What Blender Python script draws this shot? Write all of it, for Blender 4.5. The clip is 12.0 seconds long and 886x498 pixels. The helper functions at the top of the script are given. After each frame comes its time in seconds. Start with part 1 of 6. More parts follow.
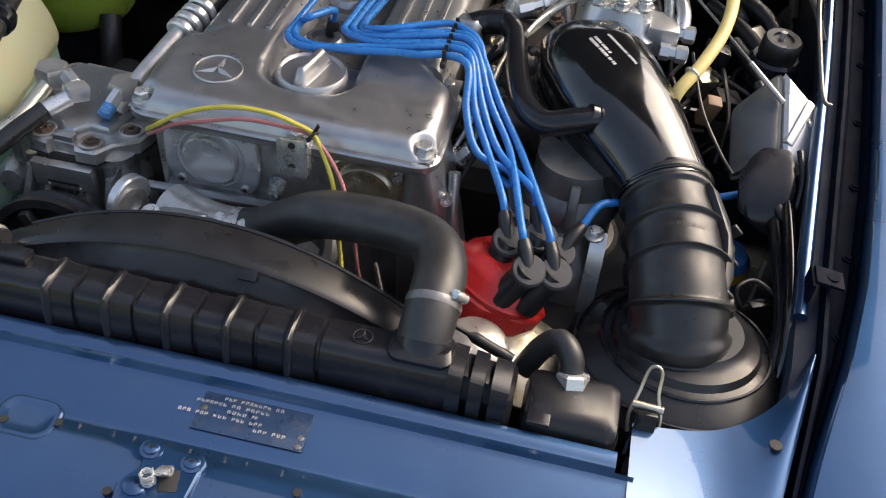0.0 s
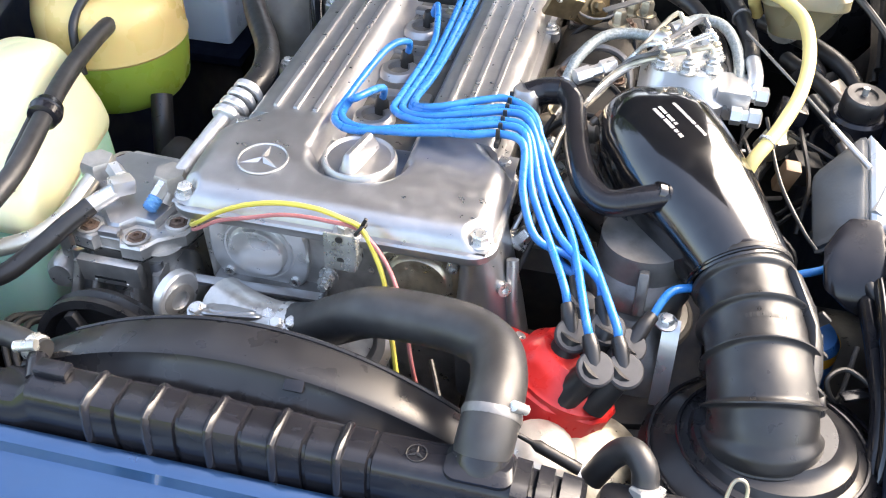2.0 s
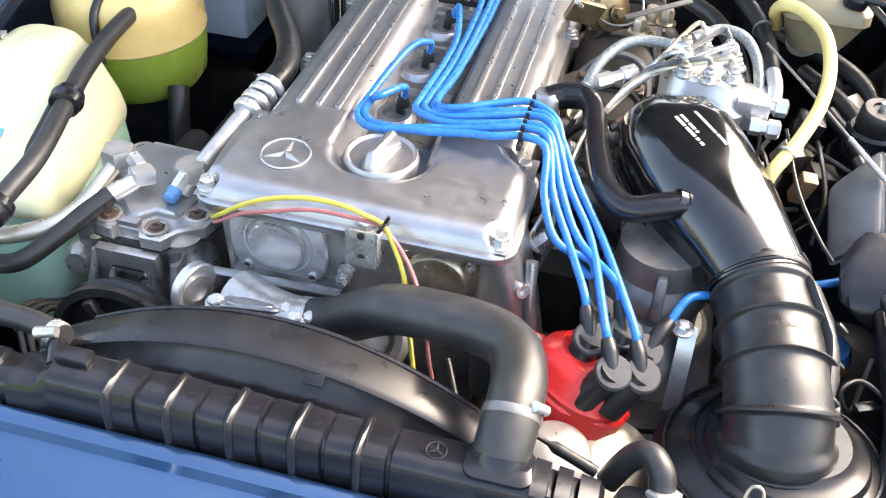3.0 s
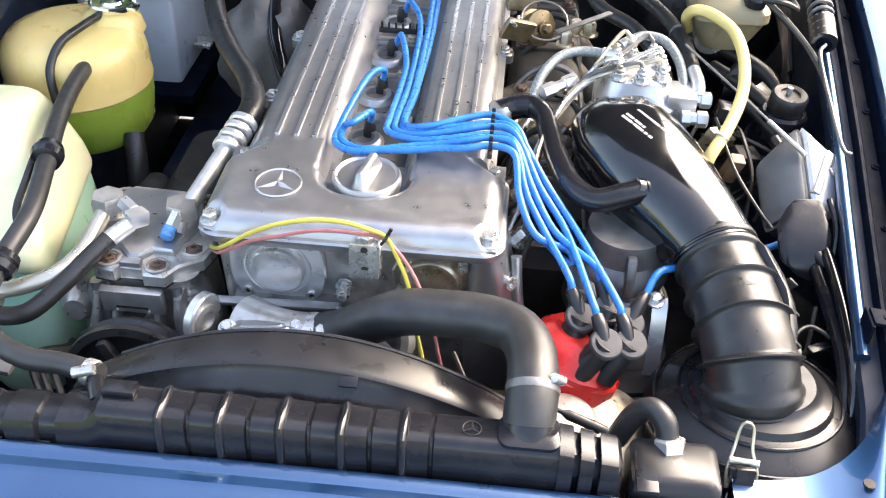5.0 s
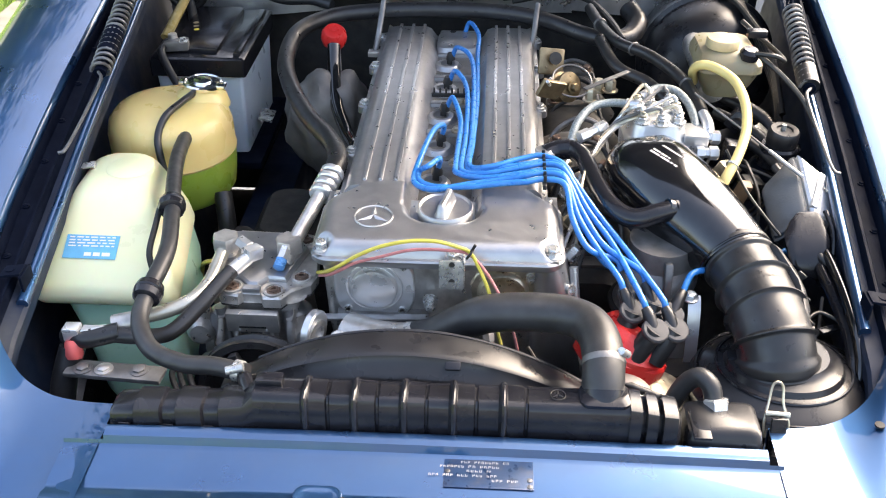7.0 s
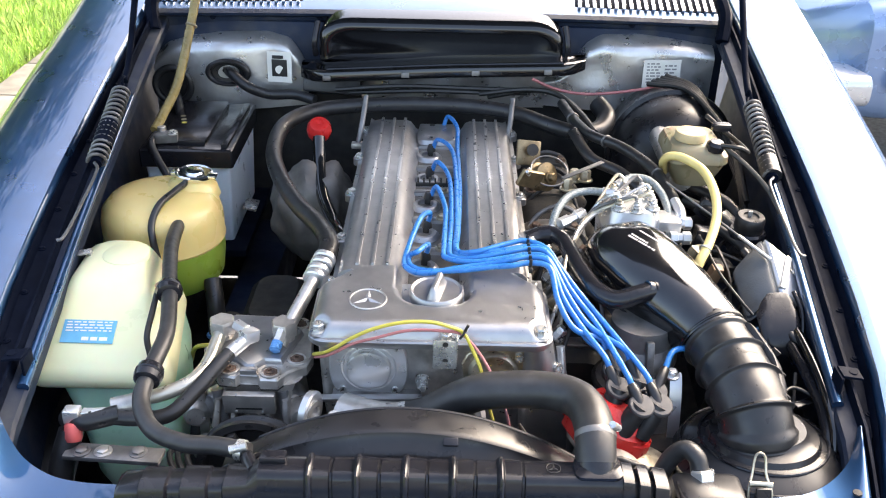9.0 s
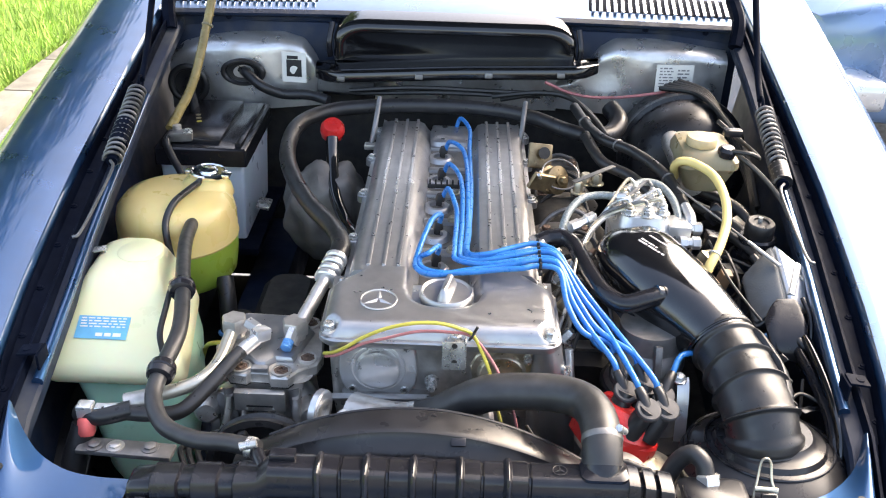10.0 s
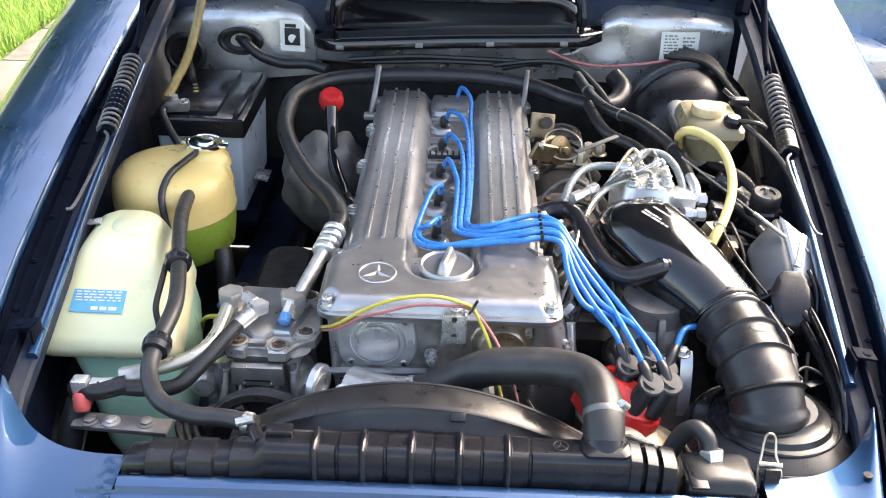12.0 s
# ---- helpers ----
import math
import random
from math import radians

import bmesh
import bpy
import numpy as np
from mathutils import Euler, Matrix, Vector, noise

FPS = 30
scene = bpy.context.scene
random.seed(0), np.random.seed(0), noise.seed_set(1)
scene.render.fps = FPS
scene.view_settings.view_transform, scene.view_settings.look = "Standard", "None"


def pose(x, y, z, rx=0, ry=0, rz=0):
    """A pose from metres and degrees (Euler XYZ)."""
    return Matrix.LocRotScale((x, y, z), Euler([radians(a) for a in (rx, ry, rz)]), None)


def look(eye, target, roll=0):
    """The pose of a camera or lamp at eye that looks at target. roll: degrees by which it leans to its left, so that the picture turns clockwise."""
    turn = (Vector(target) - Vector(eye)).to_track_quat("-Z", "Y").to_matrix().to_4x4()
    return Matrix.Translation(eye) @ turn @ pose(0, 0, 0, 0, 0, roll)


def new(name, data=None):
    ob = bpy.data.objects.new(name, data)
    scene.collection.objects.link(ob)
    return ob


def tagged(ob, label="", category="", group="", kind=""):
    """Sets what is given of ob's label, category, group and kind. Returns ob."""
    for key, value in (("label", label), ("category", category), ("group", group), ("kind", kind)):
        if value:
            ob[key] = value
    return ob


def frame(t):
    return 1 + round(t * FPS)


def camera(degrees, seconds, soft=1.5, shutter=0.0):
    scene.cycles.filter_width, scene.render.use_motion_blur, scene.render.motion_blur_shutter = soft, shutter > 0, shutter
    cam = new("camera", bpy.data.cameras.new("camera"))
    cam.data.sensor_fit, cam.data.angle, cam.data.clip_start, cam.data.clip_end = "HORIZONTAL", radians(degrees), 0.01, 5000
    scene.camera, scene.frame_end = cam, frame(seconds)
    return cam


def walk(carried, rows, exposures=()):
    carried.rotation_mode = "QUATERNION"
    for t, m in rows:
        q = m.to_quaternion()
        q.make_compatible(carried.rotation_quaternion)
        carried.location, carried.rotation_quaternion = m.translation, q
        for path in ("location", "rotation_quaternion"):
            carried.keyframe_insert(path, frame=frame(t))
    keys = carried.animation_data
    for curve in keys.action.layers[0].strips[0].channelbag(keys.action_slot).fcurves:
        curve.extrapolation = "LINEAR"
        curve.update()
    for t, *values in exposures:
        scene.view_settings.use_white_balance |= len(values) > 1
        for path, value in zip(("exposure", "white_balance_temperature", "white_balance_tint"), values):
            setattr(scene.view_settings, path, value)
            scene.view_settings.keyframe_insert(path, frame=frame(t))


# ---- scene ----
from mathutils.bvhtree import BVHTree

cam = camera(49.5, 12.0, soft=1.1)
PATH = [
    (0, (0.295, -0.34, 1.514), (0.099, 1.132, 0.174), 6.4),
    (0.5, (0.291, -0.295, 1.52), (-0.009, 1.171, 0.193), 4.7),
    (1, (0.286, -0.263, 1.518), (-0.069, 1.206, 0.208), 1.1),
    (1.5, (0.289, -0.25, 1.521), (-0.066, 1.225, 0.219), 0.8),
    (2, (0.291, -0.244, 1.523), (-0.063, 1.231, 0.22), 0.7),
    (2.5, (0.27, -0.245, 1.526), (-0.083, 1.229, 0.22), 2.0),
    (3, (0.264, -0.257, 1.524), (-0.076, 1.225, 0.224), 2.9),
    (4.8, (0.155, -0.35, 1.573), (0.027, 1.18, 0.292), 4.4),
    (5, (0.157, -0.37, 1.57), (0.051, 1.184, 0.316), 2.3),
    (5.5, (0.17, -0.417, 1.567), (0.154, 1.183, 0.366), 2.6),
    (6, (0.193, -0.471, 1.592), (0.17, 1.142, 0.41), 4.1),
    (6.5, (0.152, -0.548, 1.605), (0.019, 1.089, 0.463), 2.5),
    (7, (0.055, -0.622, 1.641), (-0.031, 1.037, 0.527), 0.1),
    (7.5, (0.028, -0.668, 1.639), (0.013, 1.033, 0.588), 0.4),
    (9.5, (0.001, -0.686, 1.669), (-0.005, 1.075, 0.722), 1.5),
    (10, (0.005, -0.692, 1.671), (-0.018, 1.066, 0.719), 1.7),
    (10.5, (0.004, -0.695, 1.668), (-0.026, 1.056, 0.703), 1.6),
    (11, (0.011, -0.692, 1.661), (-0.033, 1.058, 0.694), 1.0),
    (11.5, (0.013, -0.679, 1.66), (-0.023, 1.061, 0.673), 0.9),
    (12, (0.011, -0.668, 1.661), (-0.018, 1.06, 0.655), 1.5),
]
EXPOSURES = [(t, e, 7400, 12) for t, e in ((0.0, 1.22), (0.5, 2.08), (1.0, 2.48), (1.5, 2.76), (3.0, 2.76), (5.5, 2.60), (6.5, 2.44), (7.5, 2.46), (9.5, 2.43), (12.0, 2.46))]
walk(cam, [(t, look(eye, target, roll)) for t, eye, target, roll in PATH], EXPOSURES)


# ---- light ----
world = bpy.data.worlds.new("sky")
scene.world = world
world.use_nodes = True
wn = world.node_tree.nodes
sky = wn.new("ShaderNodeTexSky")
sky.sky_type, sky.sun_disc = "NISHITA", False
sky.sun_elevation, sky.sun_rotation = radians(43), radians(48)
sky.air_density, sky.dust_density, sky.ozone_density = 1.0, 4.0, 0.8
world.node_tree.links.new(sky.outputs[0], wn["Background"].inputs[0])
wn["Background"].inputs[1].default_value = 0.15
sun = new("sun", bpy.data.lights.new("sun", "SUN"))
sun.data.energy, sun.data.angle, sun.data.color = 0.9, radians(50), (0.985, 0.99, 1.0)
sun.matrix_world = look((2.72, 2.45, 3.41), (0, 0, 0))


# ---- materials ----
def material(name, base, rough=0.5, metal=0.0, vary=0.15, scale=25.0, bump=0.0, bump_scale=300.0, coat=0.0,
             stain=None, stain_amount=0.0, stain_scale=8.0, trans=0.0, sss=0.0, flake=0.0, spec=0.5, rough_vary=0.1, coat_ior=1.5):
    m = bpy.data.materials.new(name)
    m.use_nodes = True
    n, l = m.node_tree.nodes, m.node_tree.links
    b = n["Principled BSDF"]
    co = n.new("ShaderNodeTexCoord")

    def tex(s, detail=5.0):
        t = n.new("ShaderNodeTexNoise")
        t.inputs["Scale"].default_value, t.inputs["Detail"].default_value = s, detail
        l.new(co.outputs["Object"], t.inputs["Vector"])
        return t.outputs["Fac"]

    def ramp(fac, lo, hi, a, c):
        r = n.new("ShaderNodeMapRange")
        for k, v in zip((1, 2, 3, 4), (lo, hi, a, c)):
            r.inputs[k].default_value = v
        l.new(fac, r.inputs[0])
        return r.outputs[0]

    def mix(fac, a, c):
        x = n.new("ShaderNodeMix")
        x.data_type = "RGBA"
        l.new(fac, x.inputs[0])
        for k, v in ((6, a), (7, c)):
            if isinstance(v, tuple):
                x.inputs[k].default_value = (*v, 1)
            else:
                l.new(v, x.inputs[k])
        return x.outputs[2]

    big = tex(scale)
    lo, hi = (tuple(min(1, c * (1 + s * vary)) for c in base) for s in (-1, 1))
    col = mix(ramp(big, 0.3, 0.7, 0, 1), lo, hi)
    if stain:
        col = mix(ramp(tex(stain_scale, 8.0), 0.5, 0.72, 0, stain_amount), col, stain)
    l.new(col, b.inputs["Base Color"])
    l.new(ramp(tex(scale * 2.3), 0.3, 0.7, max(0.02, rough - rough_vary), min(1, rough + rough_vary)), b.inputs["Roughness"])
    b.inputs["Metallic"].default_value = metal
    b.inputs["Specular IOR Level"].default_value = spec
    b.inputs["Coat Weight"].default_value = coat
    b.inputs["Coat Roughness"].default_value = 0.04
    b.inputs["Coat IOR"].default_value = coat_ior
    b.inputs["Transmission Weight"].default_value = trans
    if sss:
        b.inputs["Subsurface Weight"].default_value = sss
        b.inputs["Subsurface Scale"].default_value = 0.02
    if bump:
        k = n.new("ShaderNodeBump")
        k.inputs["Strength"].default_value = bump
        k.inputs["Distance"].default_value = 0.001
        l.new(tex(bump_scale, 4.0), k.inputs["Height"])
        l.new(k.outputs[0], b.inputs["Normal"])
    return m


PAINT = material("blue_paint", (0.025, 0.086, 0.200), 0.34, 0.80, 0.10, 6, 0, coat=1.0, stain=(0.06, 0.10, 0.17), stain_amount=0.15, stain_scale=30, coat_ior=1.65)
PLATE = material("painted_plate", (0.020, 0.050, 0.115), 0.34, 0.3, 0.2, 40, 0.3, 500, coat=0.4, stain=(0.10, 0.09, 0.09), stain_amount=0.35, stain_scale=60)
# Body blue taken near black: the bay's shade is put into the colour.
PAINT_IN = material("shaded_bay_paint", (0.008, 0.016, 0.036), 0.55, 0.0, 0.3, 9, 0.1, 60, coat=0.0, spec=0.3, stain=(0.06, 0.06, 0.055), stain_amount=0.6, stain_scale=14)
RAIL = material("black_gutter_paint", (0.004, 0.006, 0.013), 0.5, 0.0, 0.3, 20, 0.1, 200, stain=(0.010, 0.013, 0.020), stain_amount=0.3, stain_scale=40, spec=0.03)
DARK = material("grimy_dark_steel", (0.024, 0.023, 0.022), 0.7, 0.2, 0.5, 18, 0.5, 90, stain=(0.06, 0.05, 0.04), stain_amount=0.6, stain_scale=25)
CAST = material("cast_aluminium", (0.40, 0.402, 0.41), 0.36, 0.85, 0.10, 30, 0.08, 700, stain=(0.31, 0.31, 0.315), stain_amount=0.4, stain_scale=24, rough_vary=0.09)
RIBALU = material("bare_rib_aluminium", (0.54, 0.54, 0.545), 0.30, 0.85, 0.06, 30, 0, rough_vary=0.05)
CASTD = material("grimy_cast_aluminium", (0.56, 0.535, 0.50), 0.36, 0.75, 0.22, 30, 0.3, 350, stain=(0.20, 0.175, 0.145), stain_amount=0.6, stain_scale=28)
OILY = material("oily_brown_cast_metal", (0.20, 0.185, 0.165), 0.36, 0.6, 0.3, 25, 0.3, 300, stain=(0.07, 0.06, 0.05), stain_amount=0.6, stain_scale=22)
ALU = material("bright_aluminium", (0.66, 0.66, 0.655), 0.3, 0.7, 0.05, 15, 0.04, 300, rough_vary=0.04, stain=(0.62, 0.60, 0.56), stain_amount=0.15, stain_scale=40)
ZINC = material("zinc_plated_steel", (0.60, 0.60, 0.58), 0.3, 0.75, 0.2, 60, 0.15, 300, stain=(0.28, 0.23, 0.17), stain_amount=0.4, stain_scale=50)
RUST = material("rusty_screw_steel", (0.15, 0.10, 0.075), 0.55, 0.5, 0.4, 80, 0.5, 400, stain=(0.06, 0.045, 0.04), stain_amount=0.6, stain_scale=60)
GOLD = material("yellow_chromate_steel", (0.56, 0.51, 0.40), 0.35, 0.85, 0.25, 50, 0.2, 250, stain=(0.18, 0.12, 0.07), stain_amount=0.6, stain_scale=45)
CHROME = material("chrome", (0.85, 0.85, 0.85), 0.1, 1.0, 0.05, 50, 0)
SATIN = material("satin_black_plastic", (0.012, 0.012, 0.015), 0.20, 0.0, 0.25, 20, 0.02, 500, stain=(0.035, 0.035, 0.035), stain_amount=0.25, stain_scale=35, spec=0.42, rough_vary=0.06)
GLOSS = material("glossy_black_lacquer", (0.006, 0.006, 0.007), 0.14, 0.0, 0.2, 12, 0.05, 60, coat=0.6, stain=(0.03, 0.03, 0.03), stain_amount=0.2, stain_scale=70, rough_vary=0.05)
SHROUD = material("matt_black_plastic", (0.014, 0.014, 0.016), 0.32, 0, 0.2, 15, 0.05, 400, stain=(0.032, 0.032, 0.034), stain_amount=0.35, stain_scale=18, spec=0.4)
DCAST = material("dark_cast_metal", (0.19, 0.185, 0.18), 0.42, 0.55, 0.3, 25, 0.3, 200, stain=(0.05, 0.045, 0.04), stain_amount=0.6, stain_scale=30)
RUBBER = material("worn_black_rubber", (0.016, 0.016, 0.017), 0.36, 0.0, 0.25, 30, 0.08, 1500, stain=(0.045, 0.045, 0.046), stain_amount=0.4, stain_scale=26)
HOSE = material("grey_black_hose_rubber", (0.024, 0.024, 0.025), 0.42, 0.0, 0.2, 40, 0.06, 1500, stain=(0.06, 0.06, 0.06), stain_amount=0.35, stain_scale=30)
WIREB = material("blue_silicone_wire", (0.012, 0.16, 0.47), 0.32, 0.0, 0.12, 40, 0, stain=(0.05, 0.25, 0.55), stain_amount=0.5, stain_scale=60)
WIREY = material("yellow_wire", (0.56, 0.47, 0.07), 0.4, 0, 0.1, 60)
WIRER = material("pink_red_wire", (0.42, 0.15, 0.15), 0.4, 0, 0.15, 60)
WIREK = material("black_wire", (0.012, 0.012, 0.012), 0.45, 0, 0.2, 60)
RED = material("red_moulded_plastic", (0.55, 0.022, 0.02), 0.33, 0, 0.12, 30, 0.15, 250, stain=(0.25, 0.03, 0.03), stain_amount=0.4, stain_scale=30)
REDCAP = material("dusty_red_plastic", (0.60, 0.10, 0.09), 0.5, 0, 0.15, 40, 0.2, 300)
BLUECAP = material("blue_cap_plastic", (0.08, 0.26, 0.55), 0.45, 0, 0.15, 40)
MILK = material("milky_plastic", (0.77, 0.755, 0.47), 0.35, 0, 0.06, 7, 0.15, 60, sss=0.25, stain=(0.66, 0.74, 0.54), stain_amount=0.6, stain_scale=7)
MILKG = material("milky_plastic_with_green_fluid", (0.42, 0.70, 0.52), 0.35, 0, 0.12, 9, 0.15, 60, sss=0.25, stain=(0.62, 0.78, 0.62), stain_amount=0.7, stain_scale=7)
YELLOWT = material("aged_yellow_plastic", (0.74, 0.555, 0.22), 0.3, 0, 0.08, 8, 0.1, 50, sss=0.2, stain=(0.60, 0.47, 0.16), stain_amount=0.4, stain_scale=9)
GREENT = material("yellow_plastic_with_green_coolant", (0.28, 0.40, 0.055), 0.3, 0, 0.15, 8, 0.1, 50, sss=0.2, stain=(0.40, 0.47, 0.09), stain_amount=0.6, stain_scale=7)
AMBER = material("amber_reservoir_plastic", (0.24, 0.205, 0.125), 0.35, 0, 0.15, 20, 0.1, 80, sss=0.15, stain=(0.20, 0.15, 0.08), stain_amount=0.5, stain_scale=18)
YHOSE = material("yellow_fuel_hose", (0.66, 0.52, 0.20), 0.42, 0, 0.08, 30, stain=(0.62, 0.47, 0.16), stain_amount=0.3, stain_scale=20)
CASE = material("pale_grey_battery_plastic", (0.58, 0.66, 0.74), 0.35, 0, 0.05, 9, 0.1, 100, sss=0.1, stain=(0.48, 0.53, 0.56), stain_amount=0.4, stain_scale=9)
FOIL = material("silver_insulation", (0.60, 0.60, 0.595), 0.33, 0.8, 0.12, 12, 0.8, 70, stain=(0.34, 0.32, 0.29), stain_amount=0.6, stain_scale=14)
LABELW = material("paper_label", (0.75, 0.74, 0.68), 0.6, 0, 0.05, 30, stain=(0.55, 0.5, 0.4), stain_amount=0.3)
LABELB = material("light_blue_label", (0.12, 0.42, 0.66), 0.45, 0, 0.1, 60)
GINK = material("grey_print", (0.20, 0.20, 0.20), 0.6)
BOOT = material("grey_boot_rubber", (0.042, 0.042, 0.046), 0.55, 0, 0.2, 40, stain=(0.07, 0.07, 0.07), stain_amount=0.4, stain_scale=50)
INK = material("black_ink", (0.02, 0.02, 0.02), 0.6)
WINK = material("white_print", (0.42, 0.42, 0.42), 0.6)
BRAID = material("braided_hose", (0.24, 0.27, 0.27), 0.45, 0.4, 0.35, 320, 1.0, 420)
BROWN = material("brown_clear_tube", (0.30, 0.22, 0.08), 0.3, 0, 0.3, 30)
GREYM = material("grey_painted_metal", (0.105, 0.11, 0.112), 0.42, 0.2, 0.15, 20, 0.3, 300, stain=(0.06, 0.06, 0.058), stain_amount=0.5, stain_scale=30)
PALEB = material("pale_blue_car_paint", (0.20, 0.30, 0.48), 0.3, 0.4, 0.08, 4, coat=1.0)
ORANGE = material("orange_sticker", (0.8, 0.38, 0.03), 0.5)
COILB = material("blue_lacquered_coil", (0.03, 0.13, 0.33), 0.35, 0.2, 0.2, 30)
GRASSM = material("grass_blades", (0.30, 0.46, 0.08), 0.6, 0, 0.55, 7, stain=(0.50, 0.56, 0.20), stain_amount=0.6, stain_scale=30)
SOIL = material("lawn_soil", (0.16, 0.26, 0.04), 0.9, 0, 0.4, 6, 0.6, 40)
PAVE = material("pale_concrete", (0.20, 0.185, 0.15), 0.85, 0, 0.2, 12, 0.5, 120, stain=(0.3, 0.27, 0.22), stain_amount=0.6, stain_scale=9)
ASPHALT = material("asphalt", (0.17, 0.175, 0.185), 0.85, 0, 0.3, 40, 0.6, 180)
LEAF = material("tree_leaf", (0.05, 0.11, 0.02), 0.5, 0, 0.5, 4)
BARK = material("bark", (0.12, 0.09, 0.06), 0.9, 0, 0.4, 10, 0.8, 30)
GLASS = material("dark_car_glass", (0.02, 0.025, 0.03), 0.05, 0, 0.1, 5)


# ---- helpers ----
V = Vector


def part(name, bm, mat, parent=None, label="", sharp=38):
    bmesh.ops.recalc_face_normals(bm, faces=bm.faces)
    lim = radians(sharp)
    for f in bm.faces:
        f.smooth = True
    for e in bm.edges:
        e.smooth = len(e.link_faces) == 2 and e.calc_face_angle(0) < lim
    me = bpy.data.meshes.new(name)
    bm.to_mesh(me)
    bm.free()
    me.materials.append(mat)
    ob = new(name, me)
    if parent:
        ob.parent = parent
    if label:
        tagged(ob, label)
    return ob


def thing(name, label, category, group="", kind=""):
    return tagged(new(name), label, category, group, kind)


def single(name, bm, mat, label, category, group="", kind="", sharp=38):
    return tagged(part(name, bm, mat, None, "", sharp), label, category, group, kind)


def axes(d):
    d = V(d).normalized()
    a = d.orthogonal().normalized() if abs(d.z) > 0.9 else V((-d.y, d.x, 0)).normalized()
    return a, d.cross(a).normalized(), d


def box(c, s, bev=0.004, rot=None, seg=2, taper=1.0):
    bm = bmesh.new()
    bmesh.ops.create_cube(bm, size=1)
    for v in bm.verts:
        k = taper if v.co.z < 0 else 1.0
        v.co = V((v.co.x * s[0] * k, v.co.y * s[1] * k, v.co.z * s[2]))
    if bev:
        bmesh.ops.bevel(bm, geom=bm.edges[:], offset=bev, segments=seg, affect="EDGES", profile=0.6)
    m = Matrix.Translation(c) @ (pose(0, 0, 0, *rot) if rot else Matrix())
    bmesh.ops.transform(bm, matrix=m, verts=bm.verts)
    return bm


def loft(rings, close=True, caps=True):
    bm = bmesh.new()
    vs = [[bm.verts.new(p) for p in r] for r in rings]
    n = len(vs[0])
    for a, b in zip(vs, vs[1:]):
        for i in range(n if close else n - 1):
            j = (i + 1) % n
            bm.faces.new((a[i], a[j], b[j], b[i]))
    if caps and close:
        bm.faces.new(vs[0][::-1])
        bm.faces.new(vs[-1])
    return bm


def lathe(p, d, prof, seg=28, caps=True):
    """A turned body at p along d; prof: (radius, height) from below."""
    a, b, d = axes(d)
    p = V(p)
    return loft([[p + d * h + (a * math.cos(t) + b * math.sin(t)) * max(r, 0.0004) for t in (2 * math.pi * i / seg for i in range(seg))] for r, h in prof], True, caps)


def hexbolt(p, d, r, h, washer=True):
    prof = [(r, 0), (r, h * 0.85), (r * 0.8, h)]
    bm = lathe(p, d, prof, 6)
    if washer:
        add(bm, lathe(p, d, [(r * 1.45, -0.001), (r * 1.45, 0.0015), (r, 0.002)], 18))
    return bm


def add(bm, other):
    me = bpy.data.meshes.new("tmp")
    other.to_mesh(me)
    other.free()
    bm.from_mesh(me)
    bpy.data.meshes.remove(me)
    return bm


def spline(pts, n=8):
    """A smooth line through pts, as places with the share of the whole at each."""
    p = [V(q) for q in pts]
    p = [p[0] * 2 - p[1]] + p + [p[-1] * 2 - p[-2]]
    out = []
    for k in range(1, len(p) - 2):
        a, b, c, d = p[k - 1:k + 3]
        for i in range(n):
            t = i / n
            out.append(0.5 * ((2 * b) + (c - a) * t + (2 * a - 5 * b + 4 * c - d) * t * t + (3 * b - a - 3 * c + d) * t ** 3))
    return out + [p[-2]]


def tube(pts, r, seg=12, n=8, squash=1.0):
    c = spline(pts, n)
    m = len(c)
    rings, side = [], None
    for i, q in enumerate(c):
        d = (c[min(i + 1, m - 1)] - c[max(i - 1, 0)]).normalized()
        side = axes(d)[0] if side is None else (side - d * side.dot(d)).normalized()
        up = d.cross(side)
        k = i / (m - 1)
        rad = r(k) if callable(r) else r
        rings.append([q + (side * math.cos(t) + up * math.sin(t) * squash) * rad for t in (2 * math.pi * j / seg for j in range(seg))])
    return loft(rings)


def rrect(c, a, b, w, h, r=None, seg=5):
    """A rounded rectangle round c in the plane of a and b."""
    c, a, b = V(c), V(a), V(b)
    r = min(w, h) * 0.25 if r is None else min(r, w / 2, h / 2)
    out = []
    for sx, sy, t0 in ((1, 1, 0), (-1, 1, 90), (-1, -1, 180), (1, -1, 270)):
        for i in range(seg + 1):
            t = radians(t0 + 90 * i / seg)
            out.append(c + a * (sx * (w / 2 - r) + r * math.cos(t)) + b * (sy * (h / 2 - r) + r * math.sin(t)))
    return out


def stack(layers, seg=5):
    """A body of rounded rectangles one above another: z, x0, x1, y0, y1, radius."""
    return loft([rrect(((x0 + x1) / 2, (y0 + y1) / 2, z), (1, 0, 0), (0, 1, 0), x1 - x0, y1 - y0, r, seg) for z, x0, x1, y0, y1, r in layers])


def plate(poly, o, a, b, thick, bev=0.0):
    """A flat piece with the outline poly in the plane of a and b at o."""
    o, a, b = V(o), V(a).normalized(), V(b).normalized()
    nrm = a.cross(b).normalized()
    base = [o + a * x + b * y for x, y in poly]
    c = sum(base, V()) / len(base)
    rings = [base, [p + nrm * (thick - bev) for p in base]]
    if bev:
        rings.append([p + nrm * thick + (c - p).normalized() * bev for p in base])
    return loft(rings)


def ring_poly(r, n=24, x=0, y=0):
    return [(x + r * math.cos(2 * math.pi * i / n), y + r * math.sin(2 * math.pi * i / n)) for i in range(n)]


